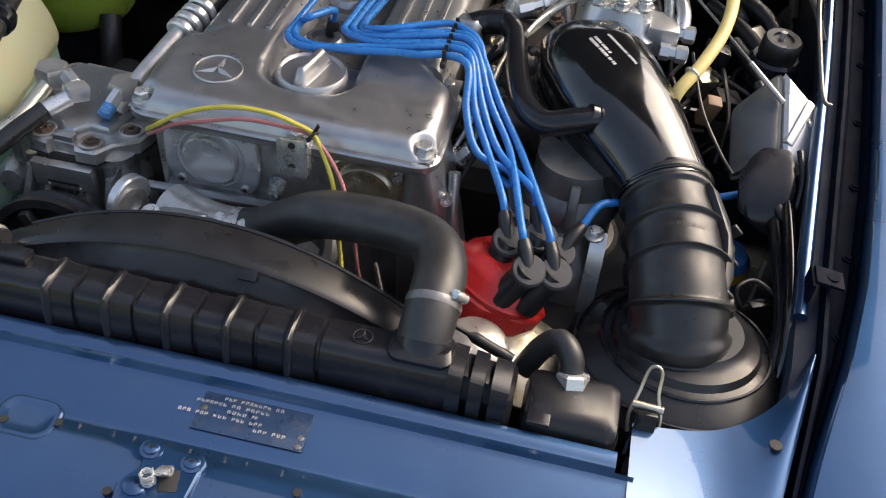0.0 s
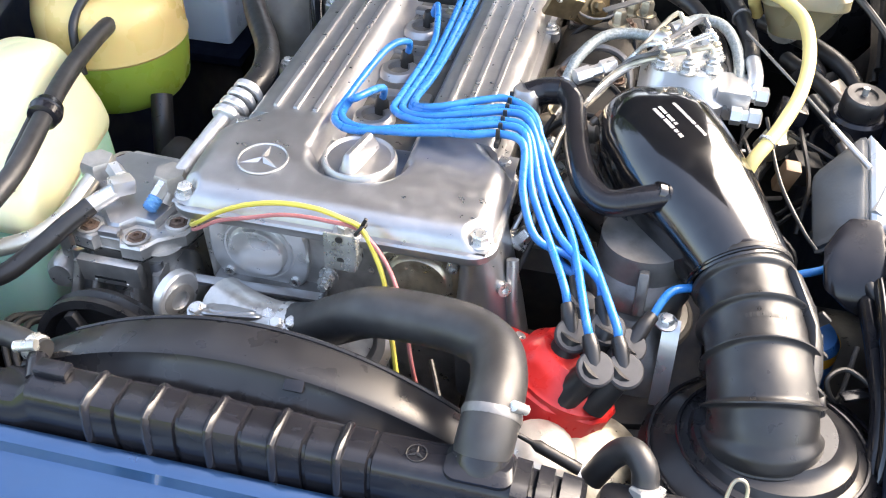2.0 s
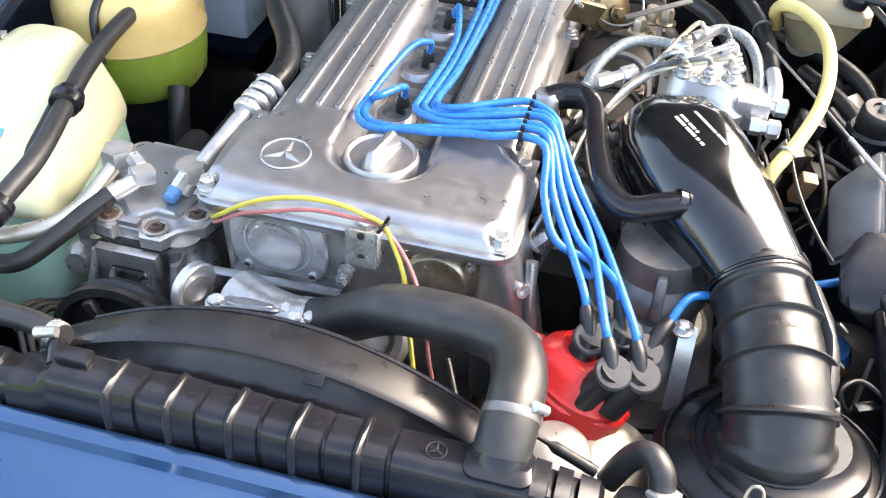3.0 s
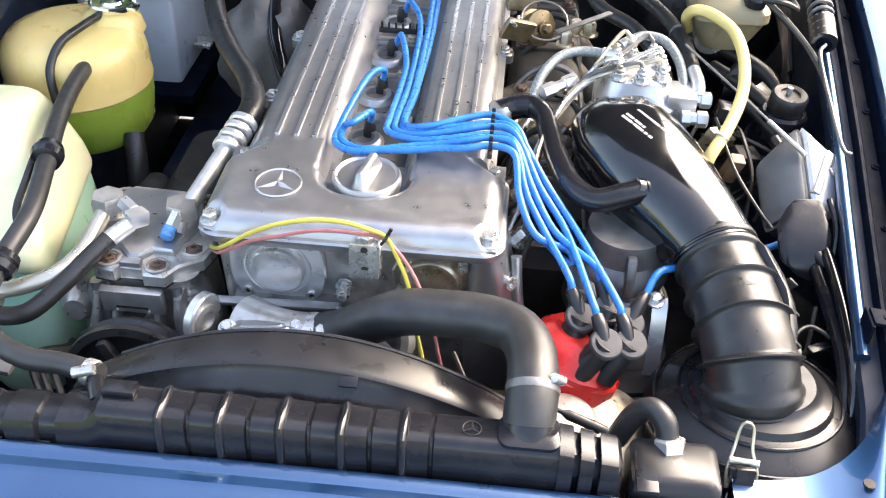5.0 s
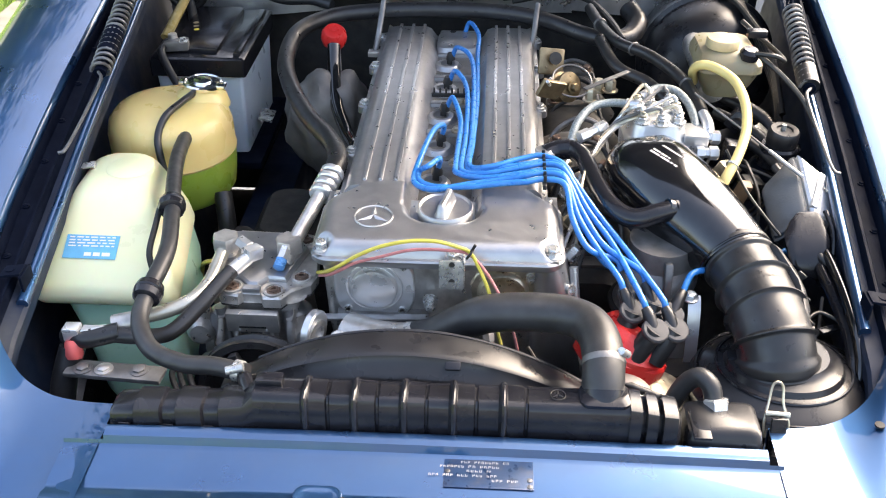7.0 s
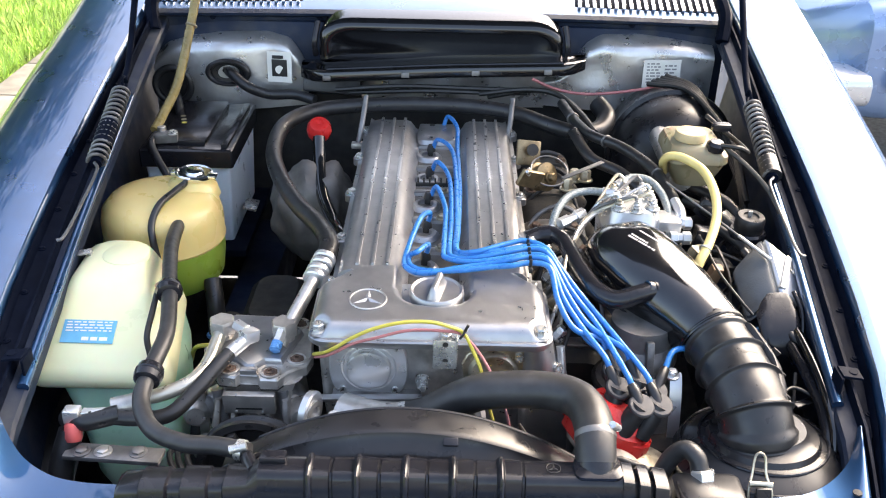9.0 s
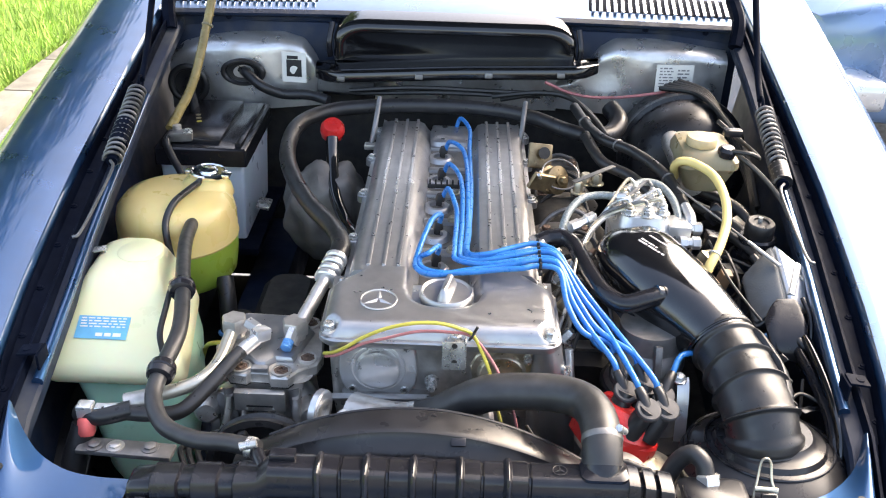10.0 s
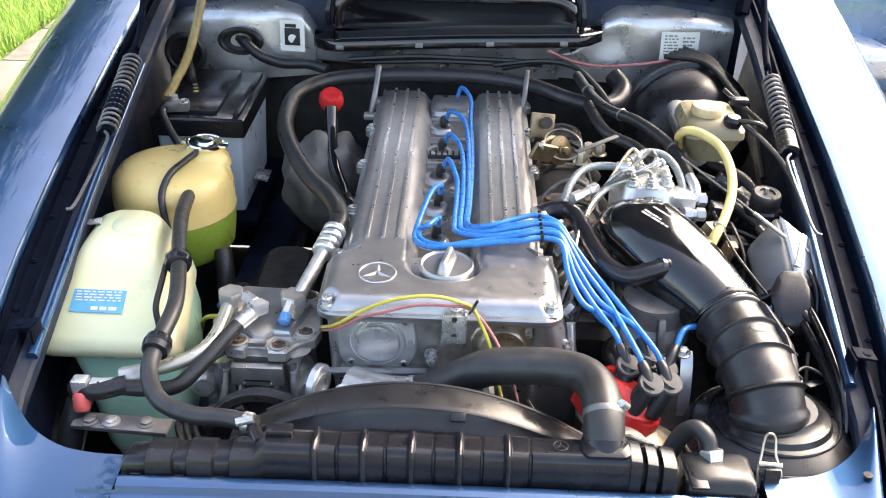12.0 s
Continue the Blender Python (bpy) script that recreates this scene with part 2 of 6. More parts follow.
def torus(c, d, R, r, seg=28, ms=8):
    a, b, d = axes(d)
    c = V(c)
    bm = bmesh.new()
    vs = [[bm.verts.new(c + (a * math.cos(t) + b * math.sin(t)) * (R + r * math.cos(u)) + d * r * math.sin(u)) for u in (2 * math.pi * j / ms for j in range(ms))]
          for t in (2 * math.pi * i / seg for i in range(seg))]
    for i in range(seg):
        for j in range(ms):
            bm.faces.new((vs[i][j], vs[(i + 1) % seg][j], vs[(i + 1) % seg][(j + 1) % ms], vs[i][(j + 1) % ms]))
    return bm


def hose(name, pts, r, mat, label, category="hose", seg=14, n=8):
    return single(name, tube(pts, r, seg, n), mat, label, category)


def emblem(c, a, b, r, mat, parent, name="emblem"):
    """A ring with three tapered rays, lying in the plane of a and b."""
    a, b = V(a).normalized(), V(b).normalized()
    nrm = a.cross(b)
    bm = torus(V(c), nrm, r, r * 0.05, 40, 8)
    for k in range(3):
        t = radians(90 + 120 * k)
        d, s = a * math.cos(t) + b * math.sin(t), -a * math.sin(t) + b * math.cos(t)
        o = V(c)
        v = [bm.verts.new(p) for p in (o + nrm * r * 0.10, o + d * r * 0.97, o + d * r * 0.22 + s * r * 0.16 - nrm * r * 0.02, o + d * r * 0.22 - s * r * 0.16 - nrm * r * 0.02)]
        bm.faces.new((v[0], v[2], v[1]))
        bm.faces.new((v[0], v[1], v[3]))
    return part(name, bm, mat, parent)


def text(body, c, a, b, size, mat, name="lettering", parent=None, align="CENTER", depth=0.0002):
    cu = bpy.data.curves.new(name, "FONT")
    cu.body, cu.size, cu.align_x, cu.align_y, cu.extrude = body, size, align, "CENTER", depth
    a, b = V(a).normalized(), V(b).normalized()
    nrm = a.cross(b)
    tmp = bpy.data.objects.new("tmp", cu)
    scene.collection.objects.link(tmp)
    me = bpy.data.meshes.new_from_object(tmp.evaluated_get(bpy.context.evaluated_depsgraph_get()))
    bpy.data.objects.remove(tmp)
    me.transform(Matrix(((a.x, b.x, nrm.x, c[0]), (a.y, b.y, nrm.y, c[1]), (a.z, b.z, nrm.z, c[2]), (0, 0, 0, 1))))
    me.materials.clear()
    me.materials.append(mat)
    ob = new(name, me)
    if parent:
        ob.parent = parent
    return ob


def bars(c, a, b, rows, w, h, mat, parent, name="print_bar"):
    """Lines of unreadable print as plain bars."""
    a, b = V(a).normalized(), V(b).normalized()
    nrm = a.cross(b)
    bm = bmesh.new()
    for i in range(rows):
        y = h * (0.5 - (i + 0.5) / rows)
        x = -w / 2
        while x < w / 2 - 0.004:
            k = min(random.uniform(0.004, 0.014), w / 2 - x)
            q = V(c) + a * (x + k / 2) + b * y
            vs = [bm.verts.new(q + a * (sx * k / 2) + b * (sy * h / rows * 0.22) + nrm * 0.0006) for sx, sy in ((-1, -1), (1, -1), (1, 1), (-1, 1))]
            bm.faces.new(vs)
            x += k + 0.003
    return part(name, bm, mat, parent)


def print_on(tree, start, along, side, rows, mat, parent, name="print_bar", down=(0, 0, -1), gap=0.0025):
    """Unreadable print as rows of small bars laid on a curved surface; rows: (offset, length, height)."""
    along, side, down = V(along).normalized(), V(side).normalized(), V(down).normalized()
    bm = bmesh.new()
    for off, length, h in rows:
        x = 0.0
        while x < length - 0.001:
            k = random.uniform(0.0014, 0.0032)
            quad = []
            for a, b in ((x, 0), (x + k, 0), (x + k, h), (x, h)):
                p, nrm, _, _ = tree.ray_cast(V(start) + along * a + side * (off + b) - down * 0.08, down, 0.3)
                if p is not None:
                    quad.append(bm.verts.new(p - down * 0.0005))
            if len(quad) == 4:
                bm.faces.new(quad)
            x += k + (gap if random.random() < 0.15 else 0.0007)
    return part(name, bm, mat, parent)


# ---- car body round the engine bay ----
CX = -0.018
car = thing("car", "metallic blue car with its hood open, engine bay in view", "car")


def rail_z(y):
    return 0.86 + 0.2 * (y - 0.45) if y > 0.33 else 0.836 - 0.35 * (0.33 - y)


def at_y(table, y):
    return float(np.interp(y, [p[0] for p in table], [p[1] for p in table]))


LIP = [(-0.12, 0.50), (0.0, 0.535), (0.12, 0.562), (0.20, 0.575), (0.25, 0.585), (0.30, 0.597), (0.36, 0.613), (0.45, 0.631), (0.6, 0.649), (0.87, 0.668), (1.16, 0.676), (1.6, 0.682)]
INNER = [(-0.12, 0.47), (0.0, 0.503), (0.12, 0.532), (0.20, 0.550), (0.25, 0.558), (0.30, 0.566), (0.36, 0.576), (0.45, 0.583), (0.78, 0.612), (1.34, 0.646), (1.6, 0.655)]


def inner_x(y, s):
    """The bay is a little wider on the driver's side of the engine."""
    return at_y(INNER, y) + (0.018 if s > 0 else 0.0)


def lip_x(y, s):
    return at_y(LIP, y) + (0.012 if s > 0 else 0.0)


YS = [0.20, 0.25, 0.30, 0.36, 0.45, 0.6, 0.75, 0.9, 1.05, 1.2, 1.35, 1.5, 1.62]
GS = [-0.04, 0.04, 0.12] + YS


def fender_section(y, s):
    x, z = lip_x(y, s), rail_z(y)
    w = 0.215 - 0.03 * max(0, 0.5 - y)
    pts = [(x - 0.002, z - 0.03), (x, z - 0.004), (x + 0.006, z + 0.004), (x + 0.03, z + 0.010), (x + 0.09, z + 0.016), (x + 0.14, z + 0.008), (x + 0.18, z - 0.018),
           (x + w - 0.012, z - 0.06), (x + w, z - 0.13), (x + w + 0.006, z - 0.30), (x + w - 0.03, z - 0.62)]
    return [V((CX + s * px, y, pz)) for px, pz in pts]


for s in (-1, 1):
    part("fender", loft([fender_section(y, s) for y in [-0.12, 0.02, 0.12] + YS + [1.9, 2.4]], False), PAINT, car)
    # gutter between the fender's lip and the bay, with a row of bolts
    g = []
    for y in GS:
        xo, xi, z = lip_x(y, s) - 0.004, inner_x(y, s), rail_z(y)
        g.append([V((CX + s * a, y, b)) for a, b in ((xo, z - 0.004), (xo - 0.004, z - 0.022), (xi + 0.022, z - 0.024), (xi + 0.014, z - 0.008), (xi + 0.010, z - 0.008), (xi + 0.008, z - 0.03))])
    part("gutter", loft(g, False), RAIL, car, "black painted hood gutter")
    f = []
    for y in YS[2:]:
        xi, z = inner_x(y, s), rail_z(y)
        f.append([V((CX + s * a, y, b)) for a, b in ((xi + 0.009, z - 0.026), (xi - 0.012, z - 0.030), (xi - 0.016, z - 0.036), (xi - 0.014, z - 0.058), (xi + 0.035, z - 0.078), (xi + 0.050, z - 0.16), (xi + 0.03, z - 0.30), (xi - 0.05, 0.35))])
    # The darkened paint carries the shade below the fender's edge.
    part("inner_fender", loft(f, False), PAINT_IN, car, "dirty blue inner fender, darkened in its colour for shade")
    for y in np.arange(0.19, 1.5, 0.105):
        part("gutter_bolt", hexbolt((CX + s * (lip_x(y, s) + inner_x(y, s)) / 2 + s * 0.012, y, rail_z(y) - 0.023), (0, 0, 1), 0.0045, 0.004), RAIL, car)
    # bright edge strip along the inner flange
    part("edge_strip", tube([(CX + s * (inner_x(y, s) - 0.010), y, rail_z(y) - 0.027) for y in (0.42, 0.6, 0.8, 1.0, 1.2)], 0.0085, 10, 6), PAINT, car)
    # hood stop bracket
    wide = 0.022 if s > 0 else 0.0
    b = box((CX + s * (0.588 + wide), 0.45, 0.862), (0.030, 0.026, 0.004), 0.001, (0, s * 8, 0))
    add(b, box((CX + s * (0.572 + wide), 0.45, 0.850), (0.004, 0.034, 0.026), 0.001))
    add(b, lathe((CX + s * (0.592 + wide), 0.45, 0.864), (0, 0, 1), [(0.0065, 0), (0.0065, 0.0012), (0.003, 0.0012)], 14))
    part("stop_bracket", b, RAIL, car, "small black bracket with a hole")

# corner panels that sweep from the fenders to the front panel
for s in (-1, 1):
    rings = []
    wide = 0.022 if s > 0 else 0.0
    inner = [(0.433, 0.268), (0.47, 0.270), (0.51, 0.277), (0.545, 0.294), (0.574, 0.322), (0.594, 0.362)] if s > 0 else [(0.393, 0.268), (0.44, 0.270), (0.485, 0.278), (0.525, 0.298), (0.556, 0.328), (0.582, 0.362)]
    outer = [(inner[0][0], 0.02), (inner[1][0], 0.02), (0.512, 0.02), (0.540 + 0.6 * wide, 0.12), (0.566 + 0.6 * wide, 0.25), (0.585 + 0.6 * wide, 0.355)]
    inner, outer = [[(p[0], p[1]) for p in spline([V((a, b, 0)) for a, b in q], 6)] for q in (inner, outer)]
    wall = []
    for (xi, yi), (xo, yo) in zip(inner, outer):
        row = []
        for k in range(9):
            t = k / 8
            x, y = xi + (xo - xi) * t, yi + (yo - yi) * t
            zf = float(np.interp(y, (0.02, 0.05, 0.118, 0.15, 0.20, 0.27, 0.32), (0.766, 0.777, 0.782, 0.782, 0.785, 0.789, 0.796)))
            wt = min(1, max(0, (xi - inner[0][0]) / 0.10))
            zi = 0.789 + max(0, yi - 0.268) * 0.47
            zc = zi * (1 - t) + (rail_z(yo) - 0.009) * t + 0.008 * math.sin(math.pi * t)
            z = zf + (zc - zf) * wt
            row.append(V((CX + s * x, y, z)))
        rings.append([row[0] - V((0, 0, 0.05)), row[0] - V((0, 0, 0.005))] + row)
        wall.append([row[0] + V((s * 0.004, -0.004, -0.006)), row[0] + V((s * 0.004, -0.004, -0.35))])
    part("corner_panel", loft(rings, False), PAINT, car)
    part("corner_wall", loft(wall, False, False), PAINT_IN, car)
    part("corner_hole", lathe((CX + s * 0.563, 0.262, 0.8075), (0, 0, 1), [(0.006, -0.001), (0.006, 0.0012), (0.004, 0.0012)], 16), DARK, car)

# front panel with its raised seal flange, step and lock
prof = [(0.2255, 0.70), (0.2255, 0.796), (0.2225, 0.8015), (0.2185, 0.8025), (0.2105, 0.7995), (0.2065, 0.7985), (0.2045, 0.7935), (0.2025, 0.7885), (0.196, 0.7860), (0.150, 0.7835), (0.143, 0.7795), (0.136, 0.7795), (0.128, 0.7835),
        (0.118, 0.784), (0.05, 0.779), (0.02, 0.768), (-0.02, 0.72), (-0.03, 0.60)]
for name, cut_prof, xs in (("seal_flange", prof[:7], (-0.405, 0.402)), ("front_panel", prof[6:], (-0.455, 0.42))):
    part(name, loft([[V((x, y, z - 0.004 * (x / 0.42) ** 2)) for y, z in cut_prof] for x in np.linspace(*xs, 24)], False), PAINT, car)
for x, y, z, w, d in ((-0.130, 0.128, 0.7835, 0.058, 0.044), (0.31, 0.122, 0.7835, 0.058, 0.044)):
    part("pressed_recess", loft([rrect((x, y, z + h), (1, 0, 0), (0, 1, 0), w - k, d - k, 0.014, 6) for h, k in ((-0.002, 0), (0.0012, 0.002), (0.0018, 0.006), (0.0004, 0.012), (0.0002, 0.03))]), PAINT, car)
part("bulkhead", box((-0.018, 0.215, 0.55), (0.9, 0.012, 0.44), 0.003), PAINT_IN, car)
for x, y in ((-0.100, 0.129), (-0.026, 0.074), (0.131, 0.114), (-0.24, 0.12), (0.25, 0.115), (-0.148, 0.120)):
    part("panel_hole", lathe((x, y, 0.7842), (0, 0, 1), [(0.0042, -0.002), (0.0042, 0.0008), (0.0025, 0.0008)], 16), INK, car)
plate_part = part("data_plate", box((0.068, 0.1755, 0.7862), (0.106, 0.043, 0.0012), 0.0005, (1.6, 0, 0)), PLATE, car, "blue painted data plate with stamped figures")
STAMP = ((0.094, (0.012, 0.030, 0.009)), (0.082, (0.030, 0.010, 0.024)), (0.072, (0.020, 0.006)), (0.079, (0.013, 0.013, 0.014, 0.013, 0.013)), (0.104, (0.014, 0.014)))
for i, (x1, words) in enumerate(STAMP):
    y, z = 0.1905 - 0.0068 * i, 0.7874 - 0.00019 * i
    x = x1 - sum(words) - 0.004 * (len(words) - 1)
    bm = bmesh.new()
    for wd in words:
        n_ = max(2, round(wd / 0.0045))
        for k in range(n_):
            # each stamped figure is two small upright marks with a bar
            px, pw = x + wd * k / n_, wd / n_ * 0.62
            for bx0, by0, bw, bh in ((0, 0, pw * 0.3, 0.0036), (pw * 0.7, random.choice((0, 0.0012)), pw * 0.3, 0.0026), (0, random.choice((0, 0.0015, 0.003)), pw, 0.0007)):
                vs = [bm.verts.new((px + bx0 + dx * bw, y + by0 + dy * bh, z + 0.0002 + 0.03 * (by0 + dy * bh))) for dx, dy in ((0, 0), (1, 0), (1, 1), (0, 1))]
                bm.faces.new(vs)
        x += wd + 0.004
    part("stamped_figures", bm, WINK, plate_part)
for x, y in ((0.0195, 0.178), (0.1165, 0.168), (0.1165, 0.158)):
    part("rivet", lathe((x, y, 0.7864), (0, 0, 1), [(0.0034, 0), (0.0030, 0.0012), (0.0012, 0.0018)], 14), DCAST, plate_part)
latch = part("hood_lock", plate([(-0.025, 0.008), (-0.022, 0.016), (-0.012, 0.018), (0.0, 0.014), (0.016, 0.014), (0.026, 0.016), (0.031, 0.010), (0.030, 0.0), (0.028, -0.040), (0.020, -0.052), (-0.030, -0.052), (-0.034, -0.030), (-0.022, -0.010)], (0.013, 0.112, 0.7838), (1, 0, 0), (0, 1, 0), 0.0045, 0.0015), PAINT, car, "blue painted hood lock plate with two screws")
for x, y in ((-0.006, 0.121), (0.034, 0.116)):
    sc = part("screw", lathe((x, y, 0.7882), (0, 0, 1), [(0.0105, 0), (0.0105, 0.0015), (0.0075, 0.0018), (0.007, 0.0038), (0.005, 0.0046), (0.001, 0.0047)], 22), PAINT, latch)
    for rz in (20, 110):
        part("slot", box((x, y, 0.7928), (0.0065, 0.0013, 0.0006), 0, (0, 0, rz)), INK, sc)
part("lock_tongue", loft([rrect((0.015, 0.103 - 0.004 * k, 0.788 + 0.005 * k), (1, 0.25, 0), (-0.25, 1, 0), 0.014 - 0.002 * k, 0.012 - 0.002 * k, 0.003, 3) for k in range(4)]), ZINC, latch, "bright steel lock tongue")
part("lock_spring", tube([(0.006 + 0.006 * math.cos(k * 1.3), 0.088 + 0.006 * math.sin(k * 1.3), 0.789 + 0.0006 * k) for k in range(26)], 0.0011, 6, 3), ZINC, latch)
part("lock_opening", box((0.022, 0.094, 0.7884), (0.016, 0.022, 0.0012), 0.0004, (0, 0, 12)), INK, latch)
part("lock_pivot", lathe((-0.004, 0.082, 0.787), (0, 0, 1), [(0.010, 0), (0.010, 0.003), (0.006, 0.005), (0.001, 0.0055)], 18), PAINT, latch)

# firewall, plenum, cowl and hood
def sheet(name, mat, x0, x1, top, low, y0, bulge, seed, label, crease=0.004):
    """A hand-pressed sheet on the firewall: top and low give its edges over x, the face bulges and creases."""
    r = random.Random(seed)
    waves = [(r.uniform(15, 60), r.uniform(-40, 40), r.uniform(0, 6.28), r.uniform(0.3, 1.0)) for _ in range(7)]
    rings = []
    for x in np.linspace(x0, x1, 44):
        zt, zl = at_y(top, x), at_y(low, x)
        row = []
        for k in range(19):
            t = k / 18
            z = zl + (zt - zl) * t
            y = y0 - bulge * math.sin(math.pi * min(1, max(0, (x - x0) / (x1 - x0)))) * (1 - 0.6 * t * t)
            y += crease * sum(a * math.sin(f * x + g * z + p) for f, g, p, a in waves) / 2.5
            y += 0.03 * max(0, t - 0.85) / 0.15 * max(0, t - 0.85) / 0.15
            row.append(V((x, y, z)))
        rings.append([row[0] + V((0, 0.012, 0))] + row + [row[-1] + V((0, 0.02, 0.002))])
    return part(name, loft(rings, False), mat, car, label, 60)


fw = []
for x in np.linspace(-0.695, 0.66, 30):
    fw.append([V((x, 1.556, 0.80)), V((x, 1.556, 0.98)), V((x, 1.560, 1.02)), V((x, 1.575, 1.045)), V((x, 1.60, 1.05))])
# Firewall blue is darkened in colour to stand for the hood's shade.
part("firewall", loft(fw, False), PAINT_IN, car, "blue firewall behind the insulation, hood shade in its colour")
sheet("insulation_sheet", FOIL, -0.690, -0.325, [(-0.69, 0.965), (-0.66, 0.995), (-0.60, 1.012), (-0.52, 1.022), (-0.42, 1.024), (-0.37, 1.012), (-0.345, 0.98), (-0.325, 0.93)], [(-0.69, 0.84), (-0.33, 0.86)], 1.520, 0.022, 3, "dull silver insulation over the firewall")
sheet("insulation_sheet", FOIL, 0.235, 0.632, [(0.235, 0.935), (0.27, 0.945), (0.305, 0.975), (0.335, 1.015), (0.37, 1.033), (0.46, 1.034), (0.54, 1.026), (0.632, 1.014)], [(0.235, 0.87), (0.632, 0.86)], 1.520, 0.014, 8, "wrinkled silver foil insulation with a torn edge", 0.0055)
sheet("insulation_sheet", FOIL, -0.20, 0.24, [(-0.2, 0.962), (0.24, 0.966)], [(-0.2, 0.86), (0.24, 0.86)], 1.535, 0.004, 5, "silver foil strip below the plenum")
# Added dark panel: the darkness low behind the engine is put into its colour.
part("firewall_pad", box((CX, 1.570, 0.615), (1.30, 0.03, 0.52), 0.004), DARK, car, "dark lower panel added over the firewall")
part("corner_pad", box((-0.265, 1.50, 0.925), (0.135, 0.03, 0.055), 0.006, (-20, 4, 0)), RUBBER, car, "black rubber pad below the plenum")
cw = []
for x in np.linspace(-0.70, 0.665, 24):
    k = 0.03 * (1 - ((x - CX) / 0.68) ** 2)
    cw.append([V((x, 1.565 + k, 1.02)), V((x, 1.56 + k, 1.055)), V((x, 1.545 + k, 1.062)), V((x, 1.543 + k, 1.068)), V((x, 1.56 + k, 1.074)), V((x, 1.585 + k, 1.080)), V((x, 1.62 + k, 1.085)), V((x, 1.90 + k, 1.13))])
part("cowl", loft([r[4:] for r in cw], False), PAINT, car)
# The lip takes the shade-darkened paint, the cowl's top the plain blue.
part("cowl_lip", loft([r[:5] for r in cw], False), PAINT_IN, car, "dark front edge of the cowl")
for s in (-1, 1):
    grille = part("cowl_grille", box((CX + s * 0.50, 1.660, 1.0885), (0.34, 0.10, 0.006), 0.002, (9.3, 0, -s * 5)), RAIL, car, "ventilation grille in the cowl")
    for k in range(19):
        x = 0.34 + k * 0.0175
        part("slat", box((CX + s * x, 1.655 - 0.05 * (x - 0.34), 1.094), (0.0085, 0.10, 0.006), 0.002, (9.3, 0, -s * 5)), CHROME, grille, "" if k else "bright metal slat")
for x in (-0.55, -0.30, -0.05, 0.2, 0.44, 0.58):
    part("cowl_screw", hexbolt((x, 1.556 + 0.03 * (1 - ((x - CX) / 0.68) ** 2), 1.056), (0, -1, 0.3), 0.005, 0.003), RAIL, car)
hood = []
for x in np.linspace(-0.66, 0.63, 12):
    k = 0.05 * (1 - ((x - CX) / 0.66) ** 2)
    hood.append([V((x, 1.59, 1.15 + k * 0.3)), V((x, 1.26 - k, 1.76 + k * 0.5)), V((x, 0.93 - k, 2.33)), V((x, 0.95 - k, 2.36)), V((x, 1.29 - k, 1.79 + k * 0.5)), V((x, 1.63, 1.165 + k * 0.3))])
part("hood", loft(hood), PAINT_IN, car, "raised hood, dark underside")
for s in (-1, 1):
    part("hood_hinge", tube([(CX + s * 0.655, 1.50, 1.04), (CX + s * 0.665, 1.54, 1.09), (CX + s * 0.65, 1.58, 1.14), (CX + s * 0.63, 1.57, 1.22)], 0.016, 8, 4), RAIL, car)
rings = []
for y, ins, top, rad in ((1.575, 0.0, 1.080, 0.050), (1.522, 0.0, 1.074, 0.048), (1.510, 0.003, 1.070, 0.046), (1.503, 0.010, 1.062, 0.042), (1.5005, 0.018, 1.054, 0.038), (1.504, 0.030, 1.044, 0.032), (1.514, 0.060, 1.024, 0.020)):
    x0, x1, zl = -0.296 + ins, 0.276 - ins, 0.975 + ins * 0.25
    ring = [V((x0, y, zl)), V((x0 + 0.03, y, zl)), V((x1 - 0.03, y, zl)), V((x1, y, zl))]
    for cx_, a0 in ((x1 - rad * 1.6, 0), (x0 + rad * 1.6, 90)):
        ring += [V((cx_ + rad * 1.6 * math.cos(radians(a0 + q)), y, top - rad + rad * math.sin(radians(a0 + q)))) for q in range(0, 91, 15)]
    rings.append(ring)
plen = part("plenum", loft(rings), GLOSS, car, "glossy black air plenum on the firewall")
ledge = []
for x in np.linspace(-0.335, 0.325, 24):
    e = max(0, abs(x + 0.005) - 0.29) / 0.04
    zz = 0.012 * (x / 0.33) if x > 0 else 0.020 * (x / 0.33)
    ledge.append([V((x, y + (0.045 * e if y < 1.48 else 0), z + zz)) for y, z in ((1.53, 0.988), (1.50, 0.992), (1.475, 0.991), (1.462, 0.986), (1.448, 0.987), (1.438, 0.983), (1.434, 0.974), (1.436, 0.962), (1.45, 0.956), (1.53, 0.952))])
part("ledge", loft(ledge), GLOSS, plen, "black drip ledge below the plenum")
part("ledge_bead", tube([(x, 1.447, 0.9885 + (0.012 if x > 0 else 0.020) * x / 0.33) for x in np.linspace(-0.27, 0.27, 10)], 0.0035, 8, 3), SATIN, plen)
for x in (-0.27, -0.09, 0.07, 0.235):
    part("ledge_clip", box((x, 1.4335, 0.972 + (0.012 if x > 0 else 0.020) * x / 0.33), (0.018, 0.006, 0.012), 0.002, (-10, 0, 0)), DCAST, plen)
for x in (-0.304, 0.284):
    part("side_seal", tube([(x, 1.515, 0.985), (x, 1.505, 1.02), (x * 0.98, 1.53, 1.06)], 0.007, 8, 5), SATIN, plen)
for s in (-1, 1):
    wh = part("wheel", lathe((CX + s * 0.56, 0.66, 0.315), (s, 0, 0), [(0.20, 0), (0.30, 0.01), (0.316, 0.04), (0.316, 0.15), (0.30, 0.18), (0.20, 0.19), (0.19, 0.16), (0.001, 0.16)], 40), RUBBER, car)
part("bay_floor", box((-0.018, 0.88, 0.34), (1.25, 1.35, 0.02), 0), DARK, car)
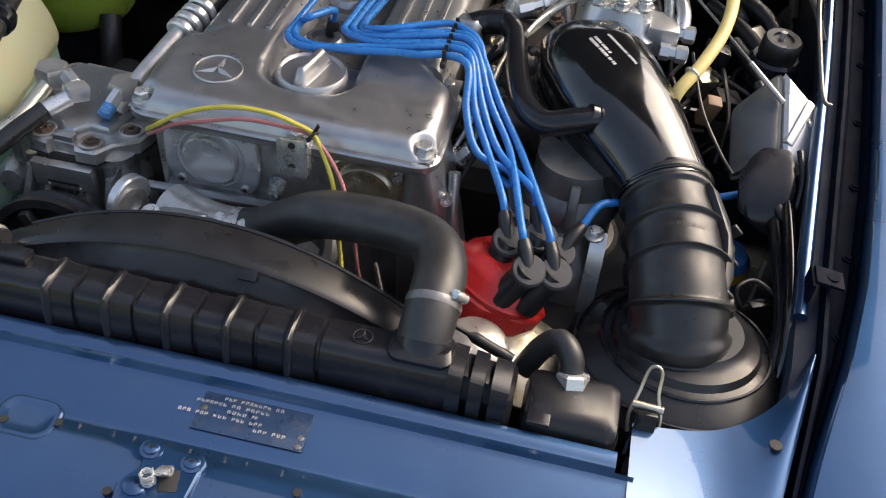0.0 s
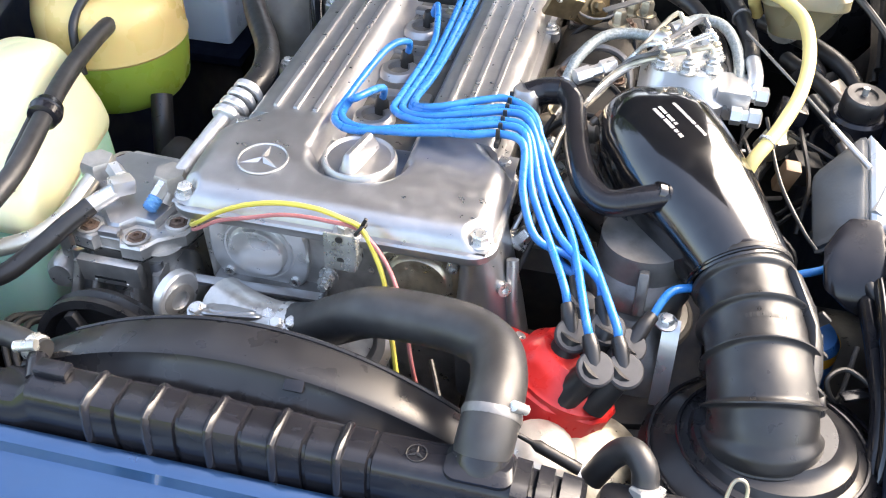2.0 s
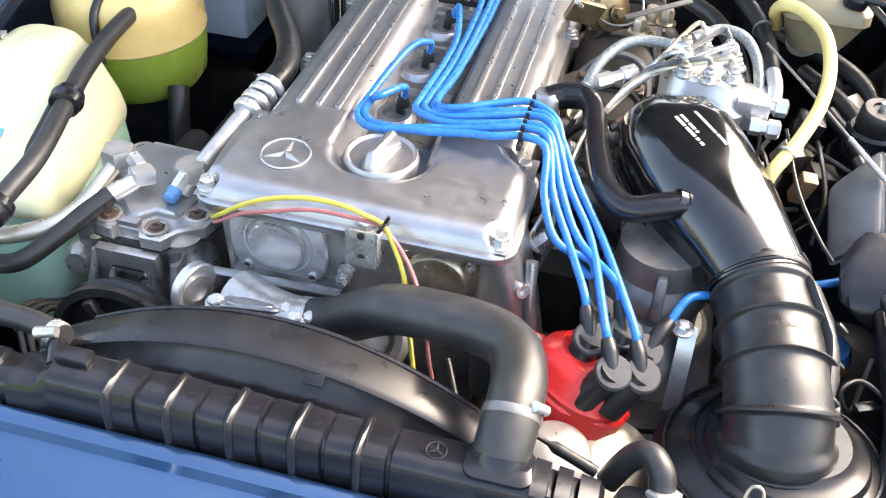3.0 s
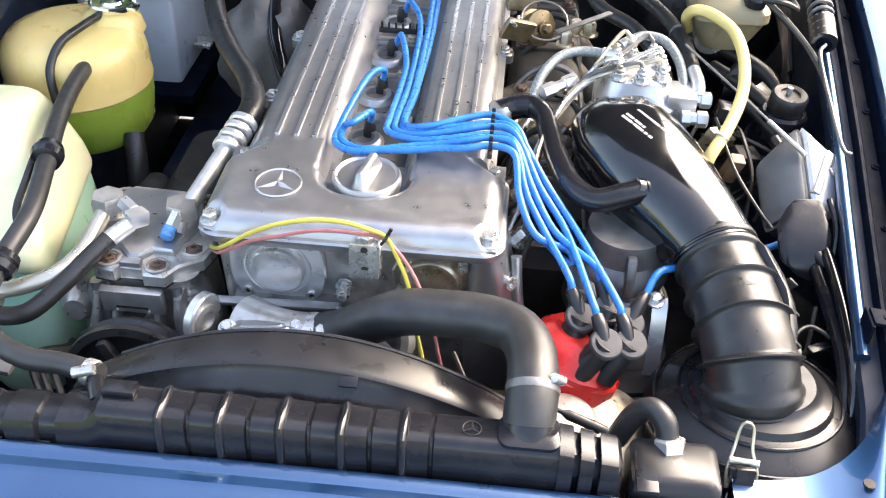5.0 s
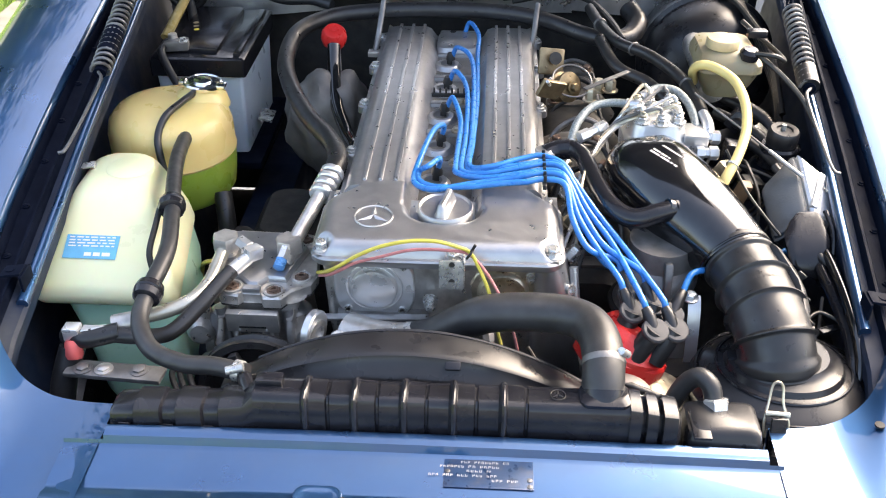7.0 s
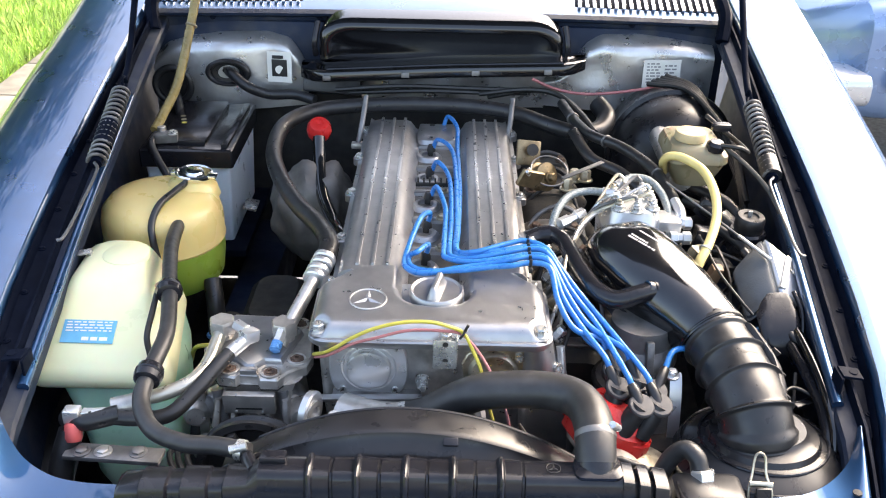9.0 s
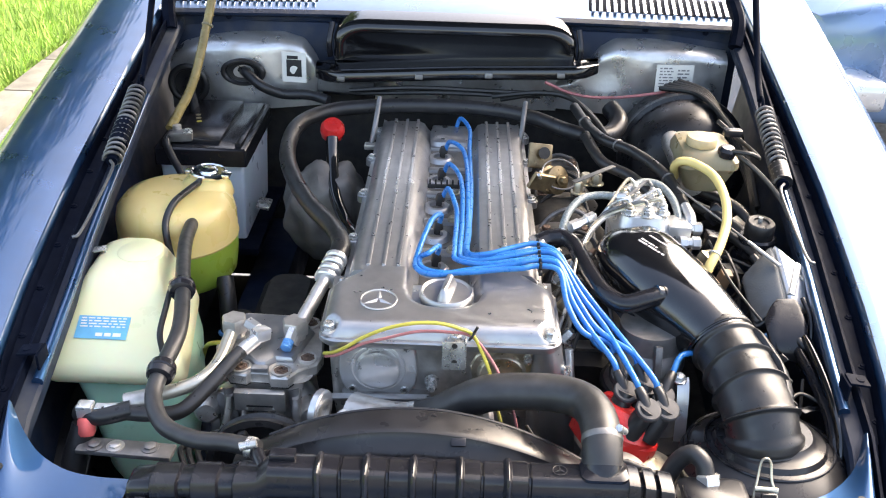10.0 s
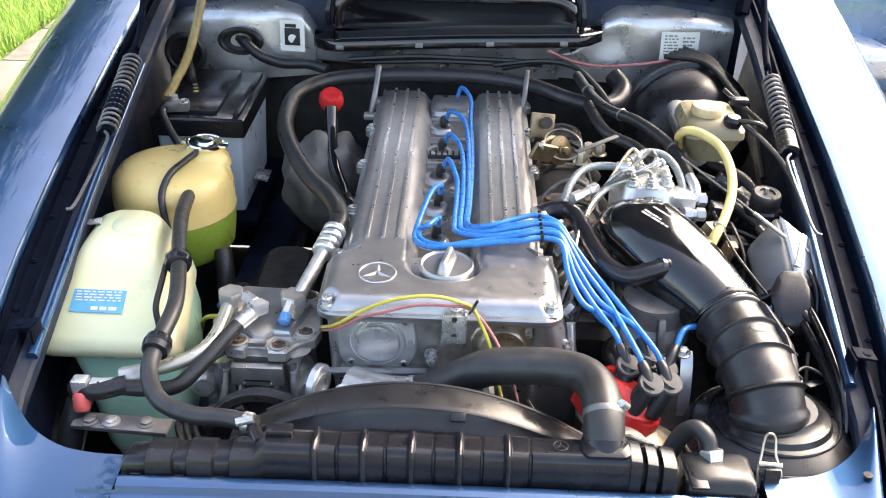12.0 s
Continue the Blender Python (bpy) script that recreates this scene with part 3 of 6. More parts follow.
for s, l in ((-1, 0.92), (1, 0.95)):
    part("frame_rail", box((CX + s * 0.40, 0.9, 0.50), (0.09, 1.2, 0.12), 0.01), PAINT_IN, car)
part("subframe", box((-0.02, 0.62, 0.46), (0.8, 0.12, 0.08), 0.01), DARK, car)
# door-side body behind the bay, closing the cowl
part("windscreen_base", box((CX, 2.0, 1.10), (1.5, 0.25, 0.12), 0.03, (15, 0, 0)), PAINT, car)

# stickers on the firewall
st = single("warning_sticker", box((-0.386, 1.4875, 0.962), (0.058, 0.0012, 0.072), 0, (-3, 0, -5)), LABELW, "white sticker with a black battery symbol on the firewall", "sticker")
part("symbol", box((-0.386, 1.4862, 0.960), (0.036, 0.001, 0.040), 0.0002, (-3, 0, -5)), INK, st)
part("symbol_cap", box((-0.389, 1.4862, 0.986), (0.026, 0.001, 0.008), 0.0002, (-3, 0, -5)), INK, st)
part("symbol_disc", lathe((-0.386, 1.4856, 0.956), (0, -1, 0), [(0.010, 0), (0.010, 0.0006), (0.001, 0.0006)], 20), LABELW, st)
st2 = single("information_label", box((0.506, 1.4915, 0.963), (0.088, 0.0012, 0.068), 0, (-2, 0, 4)), LABELW, "white information label on the silver firewall", "label")
bars((0.486, 1.4900, 0.963), (1, 0.07, 0), (0, 0.03, 1), 8, 0.032, 0.058, GINK, st2)
bars((0.527, 1.4920, 0.963), (1, 0.07, 0), (0, 0.03, 1), 6, 0.030, 0.05, GINK, st2)

# ---- surroundings ----
single("ground", box((0, 0, -0.05), (160, 160, 0.1), 0), ASPHALT, "pale worn grey asphalt ground reaching far out", "ground", kind="structure")
single("lawn", box((-22.3, 10, 0.01), (40, 60, 0.05), 0), SOIL, "bright green lawn beside the car", "lawn", kind="structure")
kerb = thing("kerb", "pale concrete kerb stones edging the lawn", "kerb", kind="structure")
for k in range(26):
    part("kerb_stone", box((-2.15 + random.uniform(-.006, .006), -3.5 + k * 0.5, 0.03), (0.15, 0.49, 0.07), 0.012), PAVE, kerb)
gb = bmesh.new()
rg = random.Random(4)
for k in range(30000):
    x, y = -2.27 - rg.random() ** 1.5 * 5, rg.uniform(0.8, 10.5)
    h, a, w = rg.uniform(0.05, 0.14), rg.uniform(0, 6.28), rg.uniform(0.003, 0.007)
    lx, ly = rg.uniform(-.06, .06), rg.uniform(-.06, .06)
    c, s_ = math.cos(a) * w, math.sin(a) * w
    vs = [gb.verts.new(p) for p in ((x - c, y - s_, 0.03), (x + c, y + s_, 0.03), (x + lx, y + ly, 0.03 + h))]
    gb.faces.new(vs)
me = bpy.data.meshes.new("grass")
gb.to_mesh(me)
gb.free()
me.materials.append(GRASSM)
tagged(new("grass", me), "long bright green grass blades on the lawn", "grass", kind="stuff")


# ---- engine ----
engine = thing("engine", "six-cylinder engine with a ribbed cast aluminium valve cover", "engine")
EX = -0.013
part("block", stack([(0.36, -0.15, 0.13, 0.55, 1.32, 0.03), (0.62, -0.16, 0.14, 0.542, 1.33, 0.03), (0.70, -0.17, 0.15, 0.538, 1.335, 0.03), (0.868, -0.172, 0.150, 0.530, 1.34, 0.03)]), OILY, engine, "grimy cast cylinder head and block")
def smooth(a, b, v):
    t = min(1, max(0, (v - a) / (b - a)))
    return t * t * (3 - 2 * t)


def cover_top(x, y):
    """Height of the broad front of the valve cover: rounded shoulders, bolt pockets and the valley round the filler cap."""
    xl = -0.187 + 0.035 * smooth(0.60, 0.652, y)
    xr = 0.164 - 0.034 * smooth(0.60, 0.652, y)
    e = min(x - xl, xr - x, (y - 0.484) * 0.85)
    z = 0.882 + 0.0225 * math.sqrt(max(0, 1 - (1 - min(1, max(0, e) / 0.022)) ** 2)) - 0.004 * (1 - smooth(0.50, 0.565, y))
    for bx_, by_, r_ in ((-0.180, 0.497, 0.016), (0.156, 0.497, 0.016), (0.012, 0.480, 0.013), (-0.176, 0.648, 0.018), (0.153, 0.640, 0.018)):
        d = math.hypot(x - bx_, y - by_)
        z -= (z - 0.8825) * (1 - smooth(r_ * 0.72, r_ * 1.25, d))
    dv = math.hypot(x + 0.006, min(0, y - 0.590) * 1.0) - 0.050 if y < 0.590 else abs(x + 0.010) - 0.050
    z -= (z - 0.866) * (1 - smooth(-0.010, 0.012, dv)) * smooth(0.545, 0.60, y + 0.01)
    return z


cover = part("valve_cover", stack([(0.866, -0.190, 0.168, 0.480, 0.645, 0.028), (0.869, -0.192, 0.170, 0.478, 0.647, 0.028), (0.8765, -0.192, 0.170, 0.478, 0.647, 0.028), (0.879, -0.190, 0.168, 0.480, 0.645, 0.027), (0.8805, -0.184, 0.161, 0.487, 0.640, 0.026)], 6),
             CAST, engine, "dull silver cast aluminium valve cover")
gx, gy = np.linspace(-0.187, 0.164, 88), np.linspace(0.484, 0.66, 46)
part("front_shell", loft([[V((x, y, cover_top(x, y))) for x in gx] for y in gy], False), CAST, cover, sharp=80)


def rail_section(y, x0, x1, inner, top=0.904):
    """Cross-section of one long cam rail; inner is the side of the valley."""
    w = x1 - x0
    if inner > 0:
        pts = [(x0 - 0.012, 0.866), (x0 - 0.012, 0.875), (x0 - 0.004, 0.877), (x0, 0.894), (x0 + 0.008, top - 0.002), (x0 + 0.018, top), (x1 - 0.014, top), (x1 - 0.004, top - 0.004), (x1 + 0.006, top - 0.018), (x1 + 0.020, 0.862), (x1 + 0.022, 0.85)]
    else:
        pts = [(x0 - 0.016, 0.85), (x0 - 0.014, 0.862), (x0 - 0.004, top - 0.018), (x0 + 0.004, top - 0.004), (x0 + 0.014, top), (x1 - 0.018, top), (x1 - 0.008, top - 0.002), (x1, 0.894), (x1 + 0.004, 0.877), (x1 + 0.012, 0.875), (x1 + 0.012, 0.866)]
    return [V((a, y, b)) for a, b in pts]


for x0, x1, inner, ribs in ((-0.162, -0.068, 1, (-0.133, -0.108, -0.084)), (0.044, 0.139, -1, (0.066, 0.090, 0.114))):
    rings = [rail_section(y, x0, x1, inner, 0.904 if y < 1.33 else 0.892) for y in (0.645, 0.8, 1.0, 1.2, 1.33, 1.345)]
    part("cam_rail", loft(rings), CAST, cover)
    for x in ribs:
        part("rib", box((x, 0.990, 0.9050), (0.0060, 0.66, 0.0052), 0.0014), RIBALU, cover, "raised bare metal rib")
    sgn = -inner
    for y in (0.645, 0.80, 0.985, 1.16, 1.31):
        xe = (x0 - 0.010) if inner > 0 else (x1 + 0.010)
        part("ear", stack([(0.864, xe - 0.013, xe + 0.013, y - 0.013, y + 0.013, 0.010), (0.877, xe - 0.013, xe + 0.013, y - 0.013, y + 0.013, 0.010), (0.880, xe - 0.009, xe + 0.009, y - 0.009, y + 0.009, 0.008)]), CAST, cover)
        part("bolt", hexbolt((xe, y, 0.880), (0, 0, 1), 0.0075, 0.007), ZINC, cover)
part("valley", box((-0.012, 0.98, 0.852), (0.10, 0.72, 0.02), 0.003), CAST, cover)
for i in range(6):
    y = 0.715 + i * 0.118
    part("plug_well", lathe((-0.030, y, 0.860), (0, 0, 1), [(0.030, 0), (0.028, 0.010), (0.022, 0.016), (0.015, 0.016), (0.014, 0.004)], 20), CAST, cover)
    part("cross_web", box((-0.012, y + 0.058, 0.866), (0.085, 0.020, 0.018), 0.006), CAST, cover)
part("rear_dome", stack([(0.86, -0.06, 0.035, 1.235, 1.345, 0.02), (0.884, -0.055, 0.030, 1.245, 1.335, 0.02), (0.889, -0.045, 0.020, 1.255, 1.325, 0.02)]), CAST, cover)
for y in (0.772, 0.89, 1.006):
    part("valley_bolt", hexbolt((0.002, y, 0.876), (0, 0, 1), 0.008, 0.008), GOLD, cover)
# corner bolts sunk in the front block, and the middle bolt
for x, y in ((-0.176, 0.500), (0.152, 0.500), (0.012, 0.482)):
    part("corner_bolt", hexbolt((x, y, 0.8835), (0, -0.1, 1), 0.0088, 0.013), ZINC, cover)
part("breather_neck", stack([(0.855, 0.128, 0.168, 0.76, 0.80, 0.015), (0.895, 0.130, 0.166, 0.765, 0.798, 0.014), (0.902, 0.134, 0.160, 0.77, 0.793, 0.012)]), CAST, cover)
text("16832", (0.091, 1.02, 0.9056), (0, -1, 0), (1, 0, 0), 0.016, RIBALU, "cast_digits", cover)
emblem((-0.107, 0.555, 0.9046), (1, 0, 0), (0, 1, 0.03), 0.0275, RIBALU, cover)
part("emblem_field", lathe((-0.107, 0.555, 0.9032), (0, -0.03, 1), [(0.0268, -0.003), (0.0268, 0.0008), (0.001, 0.0010)], 32), CAST, cover)
# oil filler cap
capo = part("oil_cap", lathe((-0.004, 0.583, 0.897), (0, 0.0, 1), [(0.038, -0.02), (0.0415, -0.002), (0.0425, 0.004), (0.0415, 0.009), (0.0395, 0.0115), (0.037, 0.0105), (0.0355, 0.0085), (0.020, 0.0080), (0.001, 0.0080)], 48), CAST, engine, "round aluminium oil filler cap")
gr_ = []
for h, w, ln in ((0, 0.021, 0.070), (0.003, 0.0165, 0.068), (0.008, 0.0135, 0.064), (0.014, 0.0115, 0.058), (0.018, 0.0085, 0.052), (0.0195, 0.004, 0.046)):
    gr_.append(rrect((-0.004, 0.583, 0.905 + h), (0.20, 0.98, 0), (-0.98, 0.20, 0), ln, w, w * 0.48, 6))
part("grip", loft(gr_), CAST, capo)
text("n", (0.016, 0.592, 0.9162), (1, 0, 0), (0, 1, 0), 0.014, CAST, "cast_mark", capo)

# front of the head: round cam covers, thermostat housing, bracket
front = part("front_cover", loft([rrect((EX - 0.002, 0.532, z), (1, 0, 0), (0, 1, 0), w, d, 0.015, 4) for z, w, d in ((0.45, 0.26, 0.03), (0.60, 0.29, 0.03), (0.74, 0.325, 0.034), (0.870, 0.335, 0.036))]), CASTD, engine, "grimy cast timing cover")
cam_out = [(r * math.cos(a), min(0.050, r * math.sin(a))) for a, r in ((2 * math.pi * i / 48, 0.0625 + 0.003 * math.cos(4 * 2 * math.pi * i / 48 + math.pi)) for i in range(48))]
cam1 = part("cam_cover", plate(cam_out, (-0.104, 0.515, 0.812), (1, 0, 0), (0, 0, 1), 0.008, 0.0022), ALU, engine, "satin silver round cam cover plate")
part("raised_ring", torus((-0.104, 0.508, 0.812), (0, -1, 0), 0.041, 0.0022, 40, 8), ALU, cam1)
part("dome", lathe((-0.104, 0.509, 0.812), (0, -1, 0), [(0.0350, 0), (0.0342, 0.008), (0.0325, 0.011), (0.029, 0.0122), (0.001, 0.0128)], 36), ALU, cam1)
for x, z in ((-0.146, 0.850), (-0.062, 0.850), (-0.144, 0.772), (-0.064, 0.772)):
    part("screw", lathe((x, 0.510, z), (0, -1, 0), [(0.0062, 0), (0.0062, 0.006), (0.0035, 0.006), (0.003, 0.003)], 14), ZINC, cam1)
cam2 = part("cam_cover", plate([(-0.05, 0.012), (-0.042, 0.03), (-0.02, 0.044), (0.015, 0.046), (0.05, 0.038), (0.055, 0.028), (0.045, -0.02), (0.03, -0.045), (-0.03, -0.045), (-0.045, -0.02)], (0.086, 0.514, 0.809), (1, 0, 0), (0, 0, 1), 0.006, 0.002), GOLD, engine, "yellowed steel cam cover plate")
part("dome", lathe((0.084, 0.508, 0.809), (0, -1, 0), [(0.038, 0), (0.037, 0.004), (0.033, 0.008), (0.001, 0.010)], 32), GOLD, cam2)
for x, z in ((0.122, 0.838), (0.046, 0.786)):
    part("screw", lathe((x, 0.508, z), (0, -1, 0), [(0.0068, 0), (0.0068, 0.007), (0.004, 0.007), (0.003, 0.003)], 14), ZINC, cam2)
part("right_casting", loft([rrect((0.148 + dx, 0.535 + dy, z), (1, 0, 0), (0, 1, 0), w, 0.085, 0.022, 5) for z, w, dx, dy in ((0.66, 0.080, 0.022, -0.012), (0.72, 0.078, 0.018, -0.012), (0.775, 0.068, 0.012, -0.008), (0.83, 0.052, 0.006, -0.002), (0.868, 0.040, 0.0, 0.004))]), CAST, engine, "flared side casting of the head")
part("casting_rib", tube([(0.184, 0.520, 0.850), (0.190, 0.500, 0.80), (0.204, 0.486, 0.74), (0.210, 0.484, 0.68)], 0.007, 10, 5), CAST, engine)
for z, y in ((0.825, 0.50), (0.775, 0.497)):
    part("side_screw", lathe((0.178, y, z), (0.5, -0.6, 0.2), [(0.008, -0.004), (0.008, 0.006), (0.0045, 0.006), (0.004, 0.002)], 14), ZINC, engine)
br = part("wire_bracket", box((0.010, 0.4655, 0.868), (0.034, 0.003, 0.046), 0.001, (-4, 0, 0)), ZINC, engine, "angled steel bracket with two holes")
part("leg", box((0.027, 0.4765, 0.870), (0.003, 0.024, 0.046), 0.001), ZINC, br)
for z in (0.886, 0.858):
    part("hole", lathe((0.011, 0.4638, z), (0, -1, 0), [(0.0042, 0), (0.0042, 0.0006), (0.002, 0.0006)], 14), DARK, br)
part("gasket", box((-0.013, 0.530, 0.8675), (0.326, 0.034, 0.003), 0.0008), DARK, engine)
part("front_ledge", box((-0.092, 0.500, 0.764), (0.135, 0.034, 0.006), 0.0015, (8, 0, 3)), DCAST, engine)
part("stud", hexbolt((-0.022, 0.508, 0.790), (0, -1, 0), 0.008, 0.016), ZINC, engine)
part("stud_nut", hexbolt((-0.022, 0.494, 0.790), (0, -1, 0.1), 0.006, 0.010), ZINC, engine)
th = part("thermostat_housing", tube([(-0.140, 0.472, 0.750), (-0.105, 0.456, 0.754), (-0.075, 0.447, 0.760), (-0.045, 0.443, 0.766)], lambda k: 0.034 - 0.008 * k, 20, 8), CASTD, engine, "bright cast thermostat housing")
part("housing_cover", loft([rrect((-0.108, 0.440 - 0.3 * h, 0.776 + h), (1, 0.15, 0), (-0.15, 0.8, -0.35), 0.070 - k, 0.040 - k, 0.010, 5) for h, k in ((-0.006, 0), (0.004, 0), (0.006, 0.004), (0.0065, 0.014), (0.0085, 0.018), (0.0088, 0.03))]), CAST, th)
for dx in (-0.040, 0.040):
    part("cover_lug", lathe((-0.108 + dx, 0.436 + 0.15 * dx, 0.774), (0, -0.4, 1), [(0.012, -0.008), (0.012, 0.004), (0.010, 0.006)], 16), CASTD, th)
    part("cover_bolt", hexbolt((-0.108 + dx, 0.434 + 0.15 * dx, 0.780), (0, -0.4, 1), 0.0075, 0.009), ZINC, th)
part("gauge_line", box((-0.10, 0.486, 0.772), (0.155, 0.012, 0.006), 0.0015, (6, 0, 2)), CAST, engine)
part("flange", plate(ring_poly(0.030, 20), (-0.192, 0.455, 0.770), (0.35, 0.94, 0), (0, 0.1, 1), 0.012, 0.002), ALU, th)
part("flange_port", lathe((-0.188, 0.452, 0.770), (0.9, -0.45, 0), [(0.020, -0.004), (0.020, 0.010), (0.012, 0.011), (0.011, 0.004)], 20), CASTD, th)
part("neck_band", tube([(-0.052, 0.4435, 0.764), (-0.040, 0.4425, 0.766)], 0.0285, 22, 4), ZINC, th)
for x, y, z in ((-0.145, 0.432, 0.772), (-0.150, 0.445, 0.735), (-0.052, 0.425, 0.785), (-0.035, 0.428, 0.787)):
    part("housing_bolt", hexbolt((x, y, z), (-0.1, -0.4, 1), 0.0075, 0.009), ZINC, th)
part("water_pump", lathe((-0.02, 0.50, 0.66), (0, -1, 0), [(0.07, 0), (0.07, 0.05), (0.04, 0.07), (0.04, 0.11)], 28), CASTD, engine)
part("tensioner", tube([(0.055, 0.46, 0.80), (0.062, 0.44, 0.765), (0.045, 0.42, 0.73), (0.055, 0.41, 0.70)], 0.012, 8, 5), CASTD, engine)

# ---- ignition ----
dist = thing("distributor", "distributor with a red cap, black boots and a gold vacuum unit", "distributor")
AX = V((0.35, 0.20, 0.91)).normalized()
DB = V((0.253, 0.434, 0.768))
skirt = [(0.066 * math.cos(a) * (1.0 if k % 4 else 0.94), 0.060 * math.sin(a) * (1.0 if k % 4 else 0.94)) for k, a in ((k, 2 * math.pi * k / 16 + 0.2) for k in range(16))]
part("skirt", plate(skirt, DB - AX * 0.022, V((1, 0, -0.38)), V((-0.07, 0.98, -0.18)), 0.030, 0.003), RED, dist)
part("cap", lathe(DB, AX, [(0.057, 0), (0.058, 0.012), (0.054, 0.016), (0.051, 0.030), (0.044, 0.037), (0.038, 0.044), (0.020, 0.047), (0.001, 0.047)], 36), RED, dist, "glossy red distributor cap")
for k, (dx, dy, dz) in enumerate(((-0.050, 0.022, 0.024), (-0.036, -0.034, 0.016))):
    lug = part("lug", box(DB + V((dx, dy, dz)) - AX * 0.004, (0.026, 0.022, 0.030), 0.004, (-10, 20, 35 * k)), RED, dist)
    part("lug_screw", lathe(DB + V((dx, dy, dz)) + AX * 0.010, AX, [(0.0065, -0.002), (0.006, 0.0015), (0.002, 0.002)], 12), ZINC, lug)
part("body", lathe(DB - AX * 0.09, AX, [(0.030, 0), (0.032, 0.04), (0.052, 0.055), (0.056, 0.09)], 28), CASTD, dist)
part("vacuum_unit", lathe((0.300, 0.372, 0.722), (0.25, -0.25, 0.9), [(0.052, 0), (0.055, 0.004), (0.055, 0.010), (0.046, 0.014), (0.030, 0.020), (0.001, 0.022)], 34), GOLD, dist, "pale gold vacuum canister")
part("canister", lathe((0.250, 0.335, 0.775), (0.1, -0.2, 0.95), [(0.036, -0.05), (0.036, 0.0), (0.030, 0.006), (0.001, 0.010)], 26), CASTD, dist)
part("vacuum_lever", box((0.287, 0.362, 0.742), (0.010, 0.040, 0.006), 0.002, (15, 0, 20)), ALU, dist)
part("lead_sleeve", tube([(0.215, 0.325, 0.815), (0.255, 0.318, 0.803), (0.290, 0.312, 0.792)], lambda k: 0.0025 if k < 0.35 else 0.006, 10, 6), WIREK, dist)
BOOTS = [(0.263, 0.486, 0.832), (0.261, 0.441, 0.834), (0.293, 0.459, 0.834), (0.288, 0.406, 0.830), (0.316, 0.414, 0.826), (0.316, 0.450, 0.824)]
ROOTS = [(0.262, 0.452, 0.785), (0.245, 0.426, 0.792), (0.276, 0.434, 0.788), (0.262, 0.398, 0.786), (0.290, 0.402, 0.780), (0.290, 0.424, 0.784)]
for i, (b, r) in enumerate(zip(BOOTS, ROOTS)):
    b, r = V(b), V(r)
    bt = part("boot", tube([r, r.lerp(b, 0.55), b], lambda k: 0.0165 - 0.003 * k, 14, 5), RUBBER, dist, "" if i else "black rubber plug boot")
    part("boot_disc", lathe(b - V((0, 0, 0.003)), (0.15, -0.45, 1), [(0.015, -0.007), (0.0188, 0), (0.0188, 0.005), (0.017, 0.0072), (0.001, 0.0075)], 24), BOOT, bt)
    up = V((-0.011, 0.026, 0.016)) if i < 5 else V((0.020, 0.034, 0.014))
    part("boot_sleeve", tube([b - V((0, 0, 0.008)), b + up * 0.6, b + up], lambda k: 0.0105 - 0.0035 * k, 12, 5), RUBBER, bt)
leads = thing("ignition_leads", "bundle of bright blue ignition leads over the valve cover", "ignition cable")
COMB = [(0.142, 0.635 + 0.0135 * i, 0.928 + 0.003 * (i % 2)) for i in range(6)]
PLUGY = [0.715, 0.833, 0.951, 1.069, 1.187, 1.305]
for i in range(5):
    c = V(COMB[i if i < 5 else 5])
    yp = PLUGY[i]
    if i < 2:
        start = [(-0.025, yp + 0.02, 0.880), (-0.020, yp + 0.012, 0.908), (-0.036, yp - 0.035, 0.920), (-0.050 - 0.006 * i, 0.69, 0.906), (-0.047 - 0.005 * i, 0.652 - 0.010 * i, 0.910), (-0.022, 0.630 - 0.008 * i, 0.913), (0.03, 0.626 + 0.008 * i, 0.917), (0.08, 0.630 + 0.010 * i, 0.922)]
    else:
        k = i - 2
        start = [(-0.022, yp + 0.02, 0.880), (-0.010, yp + 0.01, 0.906), (0.006 + 0.008 * k, yp - 0.06, 0.902), (0.008 + 0.010 * k, 0.84, 0.897), (0.006 + 0.009 * k, 0.72, 0.906), (0.010 + 0.010 * k, 0.675 + 0.004 * k, 0.912), (0.052, 0.648 + 0.012 * k, 0.920)]
    b = V(BOOTS[i])
    e = b + V((-0.010, 0.024, 0.015))
    drop = [c + V((0.030, -0.012, -0.002)), V((0.182 + 0.008 * i, 0.575 + 0.008 * i, 0.898)), V((0.205 + 0.012 * i, 0.535 + 0.004 * i, 0.872)), e + V((-0.008, 0.018, 0.012)), e]
    part("lead", tube(start + [c - V((0.03, 0.008, 0.001)), c] + drop, 0.0046, 10, 7), WIREB, leads)
part("lead", tube([(0.000, 1.33, 0.885), (0.010, 1.325, 0.91), (0.030, 1.27, 0.905), (0.030, 1.18, 0.896), (0.034, 0.98, 0.894), (0.030, 0.80, 0.898), (0.028, 0.70, 0.912), (0.058, 0.672, 0.926), (0.11, 0.695, 0.930), tuple(COMB[5]),
                       (0.178, 0.675, 0.925), (0.20, 0.60, 0.895), (0.215, 0.55, 0.865), (0.232, 0.53, 0.85), tuple(V(BOOTS[0]) + V((-0.010, 0.026, 0.016)))], 0.0046, 10, 7), WIREB, leads)
part("coil_lead", tube([tuple(V(BOOTS[5]) + V((0.019, 0.032, 0.013))), (0.350, 0.508, 0.852), (0.375, 0.530, 0.845), (0.42, 0.60, 0.80), (0.50, 0.62, 0.815), (0.535, 0.64, 0.82)], 0.0046, 10, 7), WIREB, leads)
comb = part("comb", box((0.142, 0.669, 0.922), (0.006, 0.10, 0.008), 0.002), WIREK, leads, "black lead comb")
